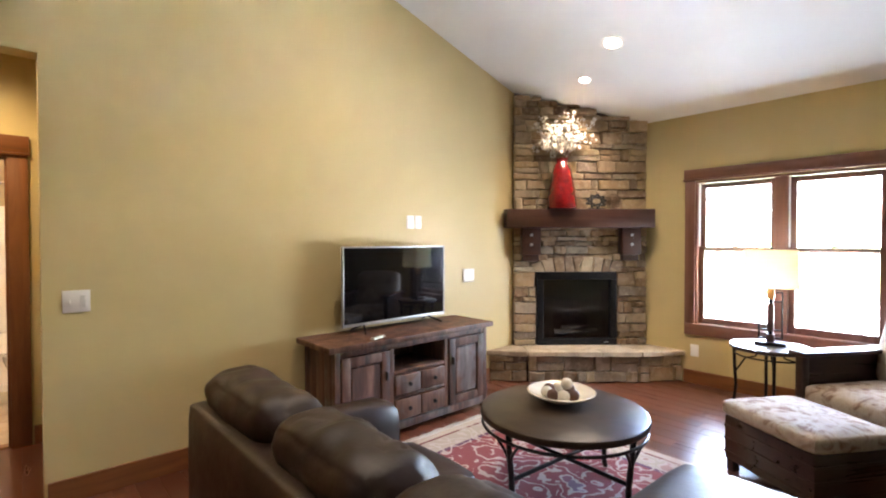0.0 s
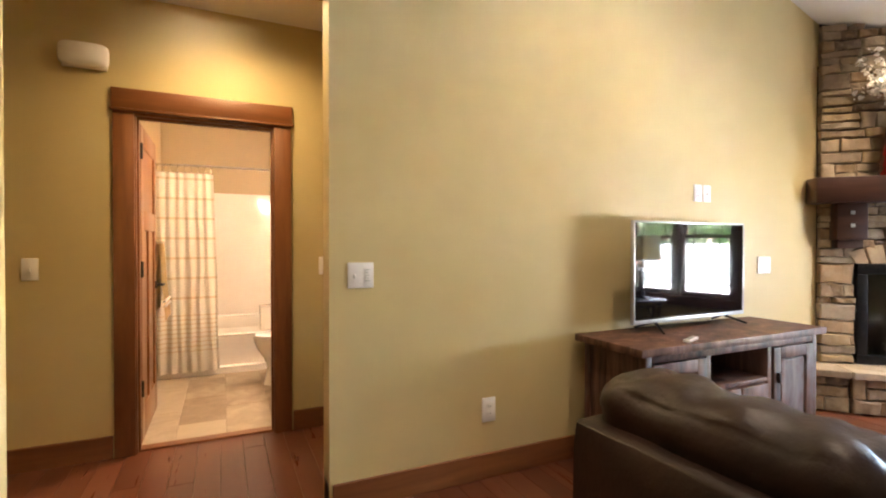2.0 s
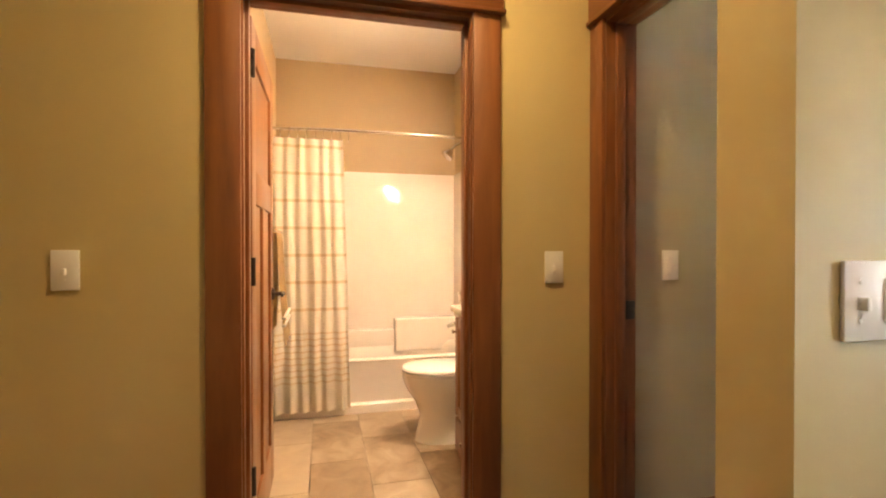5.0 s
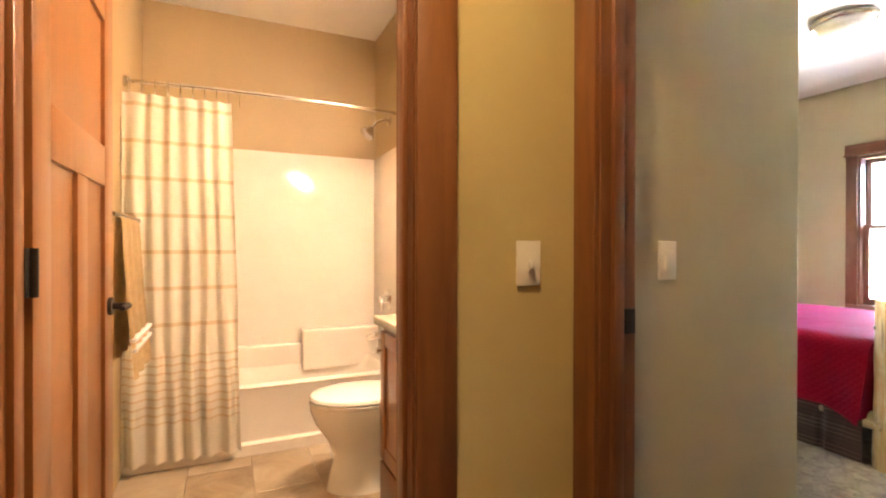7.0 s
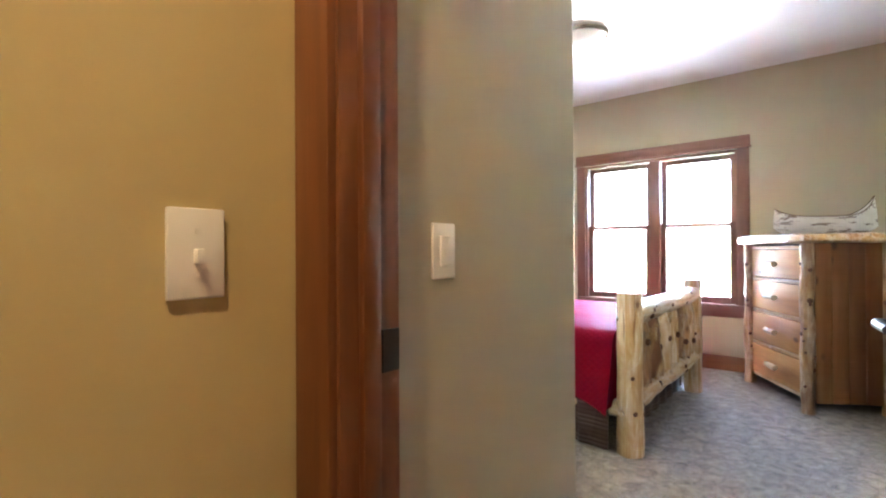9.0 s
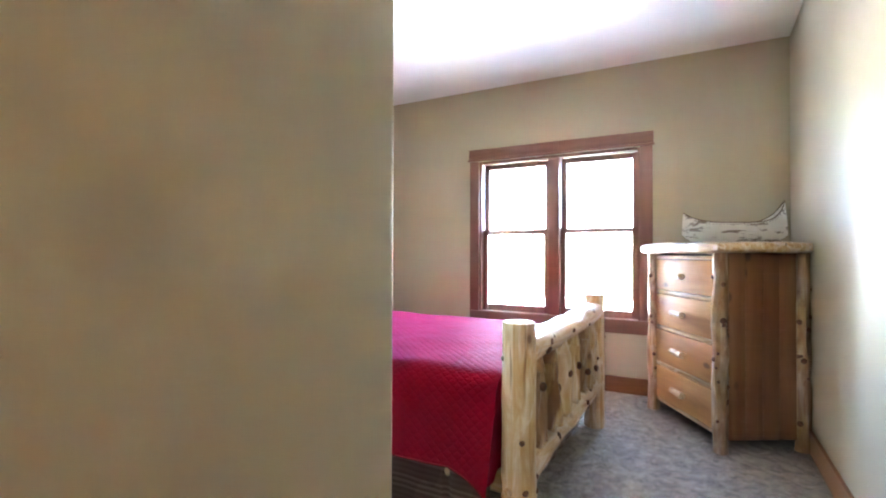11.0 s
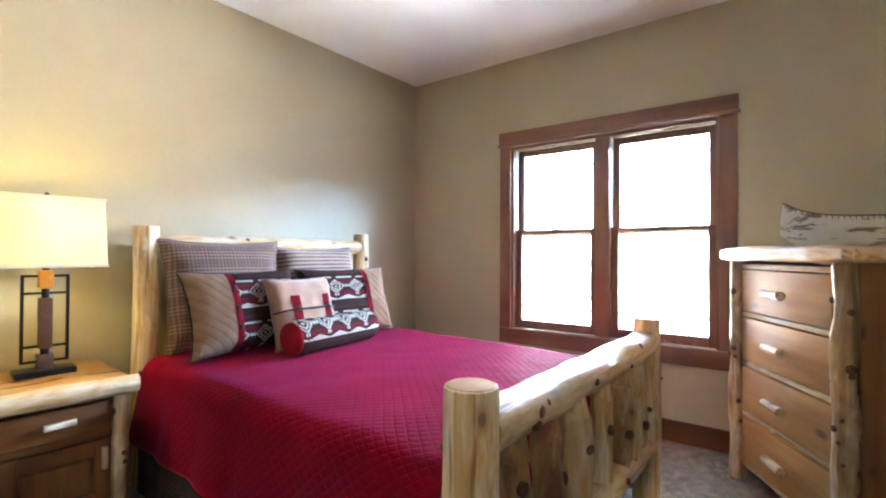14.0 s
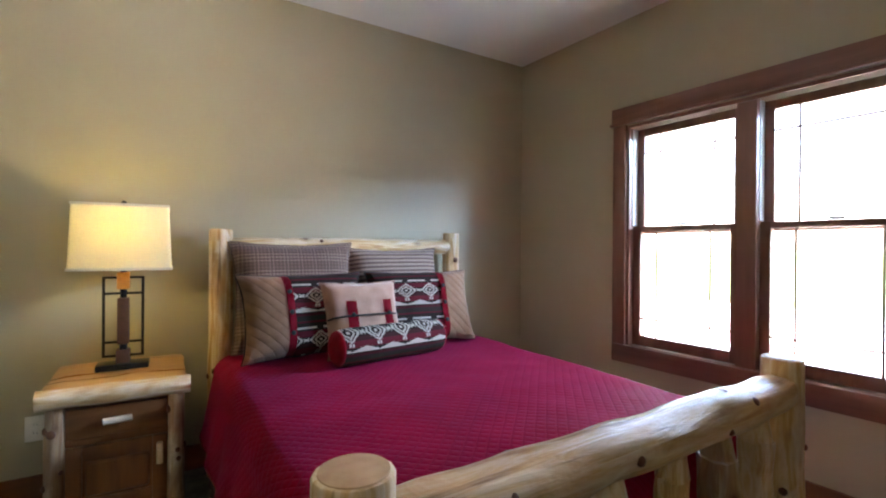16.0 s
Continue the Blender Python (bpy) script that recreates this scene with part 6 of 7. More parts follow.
for i in range(40):
    a = rnd.uniform(0, 6.28)
    lean = rnd.uniform(0.05, 0.42)
    h = rnd.uniform(0.16, 0.56) * (1 - 0.45 * lean)
    dirx, diry = FD.x * math.cos(a) + FN.x * 0.5 * math.sin(a), FD.y * math.cos(a) + FN.y * 0.5 * math.sin(a)
    tip = Vector((dirx * lean, diry * lean, h))
    mid = tip * 0.5 + Vector((rnd.uniform(-0.02, 0.02), rnd.uniform(-0.02, 0.02), 0.04))
    rod(tw, (0, 0, 0), mid, 0.003, 0.002, 5)
    rod(tw, mid, tip, 0.002, 0.001, 5)
    for k in range(16):
        f = rnd.uniform(0.30, 1.0)
        q = (mid * (2 * f) if f < 0.5 else mid.lerp(tip, 2 * f - 1)) + Vector((rnd.uniform(-0.035, 0.035), rnd.uniform(-0.035, 0.035), rnd.uniform(-0.025, 0.035)))
        fl_.append((q, rnd.uniform(0.012, 0.026), Vector((rnd.uniform(-1, 1), rnd.uniform(-1, 1), rnd.uniform(-0.3, 1))).normalized()))
part("twigs", tw, TWIG, bl)
bm = bmesh.new()
for q, r, n in fl_:
    rot = n.to_track_quat("Z", "Y")
    c = bm.verts.new(q)
    ring_ = [bm.verts.new(q + rot @ Vector((r * math.cos(k * 1.0472) * (1 if k % 2 else 0.7), r * math.sin(k * 1.0472) * (1 if k % 2 else 0.7), r * 0.35))) for k in range(6)]
    for k in range(6):
        bm.faces.new((c, ring_[k], ring_[(k + 1) % 6]))
tagged(part("blossoms", bm, BLOSSOM, bl, "many small white blossoms"), kind="stuff")
bk = thing("bicycle_ornament", pose(4.62, 2.70, 1.782, 0, 0, math.degrees(math.atan2(FD.y, FD.x))), "small dark twisted metal ornament on the mantel", "ornament")
bm = bmesh.new()
for i in range(11):
    a = i * 0.7
    rod(bm, (0.075 * math.cos(a), 0.012 * math.sin(2 * a), 0.07 + 0.062 * math.sin(a)), (0.075 * math.cos(a + 2.1), -0.012 * math.sin(a), 0.07 + 0.062 * math.sin(a + 2.1)), 0.008, seg=7)
rod(bm, (-0.06, 0, 0.004), (0.06, 0, 0.004), 0.005, seg=7)
bmesh.ops.scale(bm, vec=(1.5, 1.4, 1.2), verts=bm.verts)
part("twisted_bars", bm, BRONZE, bk)
orb = thing("orb_ornament", pose(4.76, 2.585, 1.782), "brown open wire ball ornament on the mantel", "ornament")
bm = bmesh.new()
for i in range(14):
    q = Matrix.Rotation(i * 0.9, 4, "X") @ Matrix.Rotation(i * 1.7, 4, "Z")
    pts = [Vector((0.078 * math.cos(k * 0.3927), 0.078 * math.sin(k * 0.3927), 0)) for k in range(17)]
    for a, b in zip(pts, pts[1:]):
        rod(bm, (q @ a) + Vector((0, 0, 0.081)), (q @ b) + Vector((0, 0, 0.081)), 0.0045, seg=5)
part("wire_ball", bm, TWIG, orb)


# ---- media console and television ----
mc = thing("media_console", pose(2.40, 3.13, 0), "reclaimed wood media console with two doors and four drawers", "console")
bm = B(-0.80, 0.80, -0.265, 0.235, 0.70, 0.742, bev=0.006)
part("top", bm, RUSTIC, mc, "worn plank top")
for x in (-0.745, 0.70):
    part("corner_post", B(x, x + 0.045, -0.235, -0.19, 0.0, 0.70, bev=0.005), RUSTIC, mc)
    part("corner_post", B(x, x + 0.045, 0.17, 0.215, 0.0, 0.70, bev=0.005), RUSTIC, mc)
for s, x0, x1 in ((0, -0.735, -0.715), (1, 0.715, 0.735)):
    for i in range(3):
        y0 = -0.19 + i * 0.12
        part("side_board", B(x0, x1, y0 + 0.001, y0 + 0.119, 0.07, 0.70, bev=0.002), RUSTIC, mc)
part("back", B(-0.70, 0.70, 0.19, 0.205, 0.07, 0.70), RUSTIC, mc)
part("floor_board", B(-0.70, 0.70, -0.20, 0.19, 0.08, 0.10), RUSTIC, mc)
part("base_rail", B(-0.70, 0.70, -0.235, -0.20, 0.04, 0.10, bev=0.004), RUSTIC, mc)
part("top_rail", B(-0.70, 0.70, -0.235, -0.20, 0.655, 0.70, bev=0.004), RUSTIC, mc)
for x in (-0.27, 0.27):
    part("divider", B(x - 0.02, x + 0.02, -0.232, 0.19, 0.10, 0.655, bev=0.003), RUSTIC, mc)
part("shelf", B(-0.25, 0.25, -0.232, 0.19, 0.455, 0.48, bev=0.003), RUSTIC, mc)
part("shelf", B(-0.25, 0.25, -0.232, 0.19, 0.275, 0.295, bev=0.003), RUSTIC, mc)
for s in (-1, 1):
    x0, x1 = sorted((s * 0.295, s * 0.695))
    bm = bmesh.new()
    box(bm, x0, x0 + 0.07, -0.243, -0.215, 0.105, 0.65, bev=0.004)
    box(bm, x1 - 0.07, x1, -0.243, -0.215, 0.105, 0.65, bev=0.004)
    box(bm, x0 + 0.07, x1 - 0.07, -0.243, -0.215, 0.58, 0.65, bev=0.004)
    box(bm, x0 + 0.07, x1 - 0.07, -0.243, -0.215, 0.105, 0.175, bev=0.004)
    cd = part("cupboard_door", bm, RUSTIC, mc)
    part("door_panel", B(x0 + 0.075, x1 - 0.075, -0.236, -0.214, 0.18, 0.575, bev=0.012, seg=1), RUSTIC, cd)
    hx = x1 - 0.035 if s < 0 else x0 + 0.035
    part("latch", B(hx - 0.008, hx + 0.008, -0.262, -0.243, 0.44, 0.50, bev=0.003), BRONZE, cd, "dark iron latch")
for z0, z1 in ((0.302, 0.448), (0.112, 0.268)):
    for s in (-1, 1):
        x0, x1 = sorted((s * 0.004, s * 0.244))
        dfr = part("drawer_front", B(x0, x1, -0.246, -0.20, z0, z1, bev=0.010, seg=2), RUSTIC, mc)
        bm = bmesh.new()
        lathe(bm, [(0.006, 0.0), (0.007, 0.012), (0.017, 0.018), (0.015, 0.028), (0.004, 0.031)], 14)
        bmesh.ops.transform(bm, matrix=Matrix.Translation(((x0 + x1) / 2, -0.244, (z0 + z1) / 2)) @ Matrix.Rotation(radians(90), 4, "X"), verts=bm.verts)
        part("knob", bm, BLACKMETAL, dfr, "dark iron knob")

tv = thing("television", pose(2.431, 3.235, 0.742, 0, 0, 2.3), "flat screen television with thin silver frame on two feet", "television")
part("back_case", B(-0.44, 0.44, 0.012, 0.045, 0.08, 0.58, bev=0.015), BLACKMETAL, tv)
part("screen", B(-0.522, 0.522, -0.004, 0.012, 0.072, 0.654), SCREEN, tv, "glossy black screen", smooth=False)
for q in ((-0.534, -0.522, 0.050, 0.666), (0.522, 0.534, 0.050, 0.666), (-0.522, 0.522, 0.654, 0.666), (-0.522, 0.522, 0.050, 0.072)):
    part("bezel", B(q[0], q[1], -0.010, 0.014, q[2], q[3], bev=0.002), SILVER, tv, "silver bezel strip")
for s in (-1, 1):
    bm = bmesh.new()
    rod(bm, (s * 0.33, 0.01, 0.055), (s * 0.40, -0.11, 0.008), 0.009, 0.007, 10)
    rod(bm, (s * 0.33, 0.01, 0.055), (s * 0.38, 0.12, 0.008), 0.009, 0.007, 10)
    part("foot", bm, BLACKMETAL, tv)
rc = thing("remote_control", pose(2.03, 2.93, 0.743, 0, 0, 20), "small white remote control on the console", "remote")
part("case", B(-0.07, 0.07, -0.018, 0.018, 0, 0.014, bev=0.004), PLASTIC, rc)
part("button_pad", B(-0.05, 0.04, -0.011, 0.011, 0.0135, 0.016, bev=0.001), MARK, rc)


# ---- leather sectional sofa ----
so_ = thing("sofa", pose(0.64, 0.28, 0), "dark brown leather sofa with chaise end and plump back cushions", "sofa")
part("back_frame", soft(bmesh.new(), -0.065, 0.13, -0.22, 1.905, 0.07, 0.80, r=0.04, puff=0.006, cuts=9, lump=0.004, seed=1), LEATHER, so_)
part("seat_base", soft(bmesh.new(), 0.10, 0.90, -0.20, 1.72, 0.07, 0.30, r=0.03, puff=0.004, cuts=5, lump=0.002), LEATHER, so_)
part("arm", soft(bmesh.new(), 0.10, 0.90, 1.70, 1.90, 0.07, 0.635, r=0.07, puff=0.02, cuts=8, lump=0.008, seed=2), LEATHER, so_, "padded leather arm")
part("chaise_base", soft(bmesh.new(), 0.88, 1.68, -0.20, 0.64, 0.07, 0.30, r=0.03, puff=0.004, cuts=5, lump=0.002), LEATHER, so_)
part("chaise_cushion", soft(bmesh.new(), 0.22, 1.72, -0.21, 0.655, 0.29, 0.455, r=0.05, puff=0.02, cuts=9, lump=0.008, seed=3), LEATHER, so_, "long leather chaise cushion")
for k in range(2):
    y0 = 0.665 + k * 0.515
    part("seat_cushion", soft(bmesh.new(), 0.22, 0.93, y0, y0 + 0.512, 0.29, 0.45, r=0.05, puff=0.02, cuts=8, lump=0.008, seed=5 + k), LEATHER, so_)
for k, (y0, y1) in enumerate(((-0.21, 0.625), (0.635, 1.215), (1.225, 1.90))):
    bm = soft(bmesh.new(), 0.03, 0.30, y0, y1, 0.44, 0.935, r=0.10, puff=0.012, cuts=25, lump=0.007, seed=8 + k)
    for v in bm.verts:
        v.co.x += (0.66 - v.co.z) * 0.20
        v.co.z += 0.006 * noise.noise(v.co * 11)
        crease = abs(noise.noise(Vector((v.co.x * 5, v.co.y * 11, v.co.z * 3 + k * 3)))) ** 0.6
        v.co.z -= 0.022 * (1 - crease) * max(0.0, (v.co.z - 0.7) / 0.2)
        v.co.x -= 0.006 * abs(noise.noise(Vector((v.co.x * 6, v.co.y * 8, v.co.z * 16)))) + 0.003 * noise.noise(v.co * 26)
    part("back_cushion", bm, LEATHER, so_, "creased leather back cushion")
for x, y in ((0.0, -0.15), (0.0, 1.84), (0.82, 1.82), (1.6, -0.12), (1.6, 0.58)):
    bm = bmesh.new()
    rod(bm, (x, y, 0.0), (x, y, 0.08), 0.022, 0.028, 12)
    part("leg", bm, TABLEWOOD, so_)


# ---- coffee table, bowl, rug ----
rg = thing("area_rug", pose(2.36, 1.62, 0), "worn red and cream persian pattern rug with fringe", "rug")
bm = bmesh.new()
bmesh.ops.create_grid(bm, x_segments=40, y_segments=46, size=0.5)
for v in bm.verts:
    v.co = Vector((v.co.x * 1.9, v.co.y * 2.2, 0.009 + 0.0015 * noise.noise(v.co * 20)))
bmesh.ops.solidify(bm, geom=bm.faces, thickness=0.008)
part("woven_field", bm, RUG, rg)
bm = bmesh.new()
rnd = random.Random(5)
for s in (-1, 1):
    for i in range(150):
        x = -0.94 + i * 1.88 / 149
        box(bm, x - 0.003, x + 0.003, min(s * 1.095, s * (1.15 + rnd.uniform(0, 0.03))), max(s * 1.095, s * (1.15 + rnd.uniform(0, 0.03))), 0.001, 0.005)
tagged(part("fringe", bm, SHEET, rg, "cream cotton fringe"), kind="stuff")

ct = thing("coffee_table", pose(2.43, 1.63, 0), "round espresso coffee table on a wrought iron base", "table")
part("table_top", lathe(bmesh.new(), [(0.002, 0.432), (0.455, 0.432), (0.472, 0.440), (0.478, 0.455), (0.472, 0.474), (0.455, 0.482), (0.002, 0.482)], 56), TABLEWOOD, ct)
for z, r in ((0.398, 0.462),):
    part("iron_ring", hoop(bmesh.new(), r, z, 0.009), BLACKMETAL, ct)
for k in range(4):
    a = radians(-4 + 90 * k)
    c, s = math.cos(a), math.sin(a)
    bm = bmesh.new()
    pts = [(0.445, 0.435), (0.44, 0.36), (0.43, 0.27), (0.42, 0.17), (0.42, 0.06), (0.435, 0.012)]
    for (r0, z0), (r1, z1) in zip(pts, pts[1:]):
        rod(bm, (r0 * c, r0 * s, z0), (r1 * c, r1 * s, z1), 0.017, 0.015, 10)
    part("leg", bm, BLACKMETAL, ct)
    for turn in (-1, 1):
        bm = bmesh.new()
        for i in range(5):
            q = [(0.43 + 0.02 * f, turn * 0.075 * f ** 1.6, 0.25 + 0.14 * f ** 0.8) for f in (i / 5, (i + 1) / 5)]
            rod(bm, *[(r * c - w * s, r * s + w * c, z) for r, w, z in q], 0.008, seg=8)
        part("scroll", bm, BLACKMETAL, ct)
for k in range(2):
    a = radians(-4 + 90 * k)
    c, s = math.cos(a), math.sin(a)
    bm = rod(bmesh.new(), (0.42 * c, 0.42 * s, 0.185 + 0.012 * k), (-0.42 * c, -0.42 * s, 0.185 + 0.012 * k), 0.012, seg=10)
    part("stretcher", bm, BLACKMETAL, ct, "straight iron cross bar")
bw = thing("bowl", pose(2.52, 1.70, 0.483), "wide cream ceramic bowl on the coffee table", "bowl")
part("dish", lathe(bmesh.new(), [(0.002, 0.0), (0.075, 0.0), (0.085, 0.006), (0.13, 0.022), (0.195, 0.052), (0.205, 0.062), (0.196, 0.066), (0.13, 0.034), (0.08, 0.016), (0.002, 0.014)], 40), CERAMIC, bw)
rnd = random.Random(3)
for i in range(8):
    a = i * 0.785
    ball = thing("decor_ball", pose(2.52 + 0.085 * math.cos(a) * (0.4 if i == 7 else 1), 1.70 + 0.085 * math.sin(a) * (0.4 if i == 7 else 1), 0.483 + (0.104 if i == 7 else 0.053)), ("cream woven decor ball in the bowl" if i % 2 else "dark woven decor ball in the bowl"), "ornament", "decor balls in the bowl")
    bm = bmesh.new()
    bmesh.ops.create_icosphere(bm, subdivisions=3, radius=0.036)
    for v in bm.verts:
        v.co *= 1 + 0.06 * noise.noise(v.co * 60 + Vector((i, 0, 0)))
    part("woven_ball", bm, CERAMIC if i % 2 else COLUMN, ball)

# ---- side table, armchair, ottoman ----
st = thing("side_table", pose(4.62, 1.14, 0), "round black side table with curved iron legs", "table")
part("table_top", lathe(bmesh.new(), [(0.002, 0.565), (0.27, 0.565), (0.285, 0.572), (0.288, 0.585), (0.28, 0.598), (0.265, 0.601), (0.002, 0.601)], 44), TABLEWOOD, st)
for k in range(4):
    a = radians(20 + 90 * k)
    c, s = math.cos(a), math.sin(a)
    bm = bmesh.new()
    pts = [(0.25, 0.565), (0.245, 0.40), (0.235, 0.25), (0.25, 0.10), (0.27, 0.0)]
    for (r0, z0), (r1, z1) in zip(pts, pts[1:]):
        rod(bm, (r0 * c, r0 * s, z0), (r1 * c, r1 * s, z1), 0.012, seg=8)
    for (r0, z0), (r1, z1) in zip(((0.24, 0.36), (0.17, 0.48), (0.10, 0.50)), ((0.17, 0.48), (0.10, 0.50), (0.06, 0.56))):
        rod(bm, (r0 * c, r0 * s, z0), (r1 * c, r1 * s, z1), 0.007, seg=8)
    part("leg", bm, BLACKMETAL, st)
part("iron_ring", hoop(bmesh.new(), 0.245, 0.52, 0.007, 40), BLACKMETAL, st)
ac = thing("armchair", pose(4.37, 0.36, 0, 0, 0, -32), "mission style armchair with wide dark wood arms and floral cushions", "armchair")
for s in (-1, 1):
    y = 0.37 * s
    part("arm_rest", B(-0.40, 0.42, y - 0.065, y + 0.065, 0.625, 0.655, bev=0.006), CHAIRWOOD, ac, "wide flat dark wood arm")
    part("side_panel", B(-0.34, 0.38, y - 0.018, y + 0.018, 0.14, 0.625, bev=0.003), CHAIRWOOD, ac)
    for x in (-0.375, 0.36):
        part("leg", B(x, x + 0.055, y - 0.03, y + 0.03, 0.0, 0.625, bev=0.004), CHAIRWOOD, ac)
part("front_rail", B(-0.365, -0.335, -0.34, 0.34, 0.20, 0.30, bev=0.004), CHAIRWOOD, ac)
part("seat_deck", B(-0.335, 0.36, -0.35, 0.35, 0.24, 0.28), CHAIRWOOD, ac)
part("seat_cushion", soft(bmesh.new(), -0.38, 0.32, -0.345, 0.345, 0.28, 0.44, r=0.05, puff=0.02, cuts=8, lump=0.005), FLORAL, ac, "faded floral seat cushion")
bm = soft(bmesh.new(), 0.20, 0.38, -0.34, 0.34, 0.42, 0.95, r=0.06, puff=0.025, cuts=8, lump=0.005)
for v in bm.verts:
    v.co.x += (v.co.z - 0.42) * 0.25
part("back_cushion", bm, FLORAL, ac, "faded floral back cushion")
part("back_frame", B(0.40, 0.43, -0.34, 0.34, 0.25, 0.85, bev=0.004), CHAIRWOOD, ac)
ot = thing("ottoman", pose(3.48, 0.70, 0, 0, 0, -32), "dark wood ottoman with a faded floral cushion top", "ottoman")
part("wood_case", B(-0.25, 0.25, -0.305, 0.305, 0.07, 0.345, bev=0.006), CHAIRWOOD, ot)
for i in range(3):
    part("slat_band", B(-0.255, 0.255, -0.31, 0.31, 0.11 + i * 0.08, 0.125 + i * 0.08, bev=0.003), CHAIRWOOD, ot)
for x in (-0.22, 0.22):
    for y in (-0.27, 0.27):
        part("leg", B(x - 0.025, x + 0.025, y - 0.025, y + 0.025, 0.0, 0.07), CHAIRWOOD, ot)
part("top_cushion", soft(bmesh.new(), -0.27, 0.27, -0.325, 0.325, 0.345, 0.445, r=0.035, puff=0.012, cuts=8, lump=0.004), FLORAL, ot, "faded floral cushion top")


# ---- bathroom ----
tb = thing("bathtub", pose(0, 0, 0), "white alcove bathtub with moulded ledge", "bathtub")
bm = bmesh.new()
TX0, TX1, TY0, TY1 = -0.868, 0.658, 6.285, 6.998


def rr_loop(x0, x1, y0, y1, r, z, k=6):
    out = []
    for cx, cy, a0 in ((x1 - r, y1 - r, 0), (x0 + r, y1 - r, 90), (x0 + r, y0 + r, 180), (x1 - r, y0 + r, 270)):
        for i in range(k + 1):
            a = radians(a0 + 90 * i / k)
            out.append(bm.verts.new((cx + r * math.cos(a), cy + r * math.sin(a), z)))
    return out


loops = [rr_loop(TX0, TX1, TY0, TY1, 0.004, 0.0), rr_loop(TX0, TX1, TY0, TY1, 0.004, 0.06), rr_loop(TX0, TX1, TY0 + 0.018, TY1, 0.006, 0.075), rr_loop(TX0, TX1, TY0 + 0.022, TY1, 0.01, 0.35), rr_loop(TX0, TX1, TY0 + 0.012, TY1, 0.02, 0.372), rr_loop(TX0 + 0.01, TX1 - 0.01, TY0 + 0.022, TY1 - 0.01, 0.03, 0.38), rr_loop(TX0 + 0.08, TX1 - 0.09, TY0 + 0.085, TY1 - 0.07, 0.12, 0.375), rr_loop(TX0 + 0.10, TX1 - 0.11, TY0 + 0.10, TY1 - 0.09, 0.14, 0.34), rr_loop(TX0 + 0.20, TX1 - 0.16, TY0 + 0.14, TY1 - 0.14, 0.14, 0.09)]
for a, b in zip(loops, loops[1:]):
    for k in range(len(a)):
        bm.faces.new((a[k], a[(k + 1) % len(a)], b[(k + 1) % len(b)], b[k]))
bm.faces.new(loops[-1])
bmesh.ops.recalc_face_normals(bm, faces=bm.faces)
part("tub_shell", bm, ACRYLIC, tb)
part("moulded_ledge", B(0.10, 0.645, 6.86, 6.985, 0.30, 0.577, bev=0.014, seg=4), ACRYLIC, tb, "moulded corner ledge")
part("moulded_ledge", B(-0.85, 0.10, 6.91, 6.985, 0.30, 0.484, bev=0.014, seg=4), ACRYLIC, tb)
su = thing("tub_surround", pose(0, 0, 0), "glossy white moulded tub surround panels", "tub surround")
su["kind"] = "structure"
part("back_panel", B(-0.868, 0.658, 6.985, 6.999, 0.375, 1.83, bev=0.003), ACRYLIC, su)
part("side_panel", B(0.645, 0.659, 6.295, 6.985, 0.375, 1.83, bev=0.003), ACRYLIC, su)
part("side_panel", B(-0.869, -0.855, 6.295, 6.985, 0.375, 1.83, bev=0.003), ACRYLIC, su)
part("edge_bead", B(0.640, 0.660, 6.278, 6.297, 0.378, 1.835, bev=0.006), ACRYLIC, su)
rd = thing("curtain_rod", pose(0, 0, 0), "chrome shower curtain rod with flanges", "curtain rod")
bm = bmesh.new()
pts = [Vector((-0.868 + 1.526 * i / 12, 6.36 - 0.05 * (1 - (2 * i / 12 - 1) ** 2), 2.02)) for i in range(13)]
loops = [[bm.verts.new(q + Vector((0, 0.011 * math.cos(k * 0.5236), 0.011 * math.sin(k * 0.5236)))) for k in range(12)] for q in pts]
for a, b in zip(loops, loops[1:]):
    for k in range(12):
        bm.faces.new((a[k], a[(k + 1) % 12], b[(k + 1) % 12], b[k]))
part("bar", bm, CHROME, rd)
for x in (-0.868, 0.646):
    bm = bmesh.new()
    rod(bm, (x, 6.36, 2.02), (x + 0.012, 6.36, 2.02), 0.028, seg=18)
    part("flange", bm, CHROME, rd)
cu = thing("shower_curtain", pose(-0.86, 6.295, 0.0), "white shower curtain with tan woven stripes, drawn aside", "curtain")
bm = bmesh.new()
prev = None
for i in range(141):
    f = i / 140
    col = []
    for k in range(27):
        g = k / 26
        z = 0.055 + g * 1.885
        amp = 0.021 * (0.55 + 0.45 * (1 - g)) * (1 + 0.7 * noise.noise(Vector((f * 4, g * 2, 0))))
        ph = f * 6.283 * 6.5 + 1.6 * noise.noise(Vector((f * 5, g * 1.3, 3)))
        x = f * (0.50 + 0.05 * (1 - g)) + 0.010 * noise.noise(Vector((f * 9, g * 3, 8)))
        col.append(bm.verts.new((x, -0.035 * (1 - g) + amp * math.sin(ph) - 0.02, z)))
    if prev:
        for k in range(26):
            bm.faces.new((prev[k], col[k], col[k + 1], prev[k + 1]))
    prev = col
bmesh.ops.solidify(bm, geom=bm.faces, thickness=0.0015)
part("cloth", bm, CURTAIN, cu)
for i in range(10):
    x = 0.02 + i * 0.058
    bm = bmesh.new()
    pts = [Vector((x, 0.035 + 0.026 * math.cos(a), 1.985 + 0.048 * math.sin(a))) for a in [k * 6.283 / 14 for k in range(15)]]
    for a, b in zip(pts, pts[1:]):
        rod(bm, a, b, 0.0022, seg=5)
    part("ring", bm, CHROME, cu)
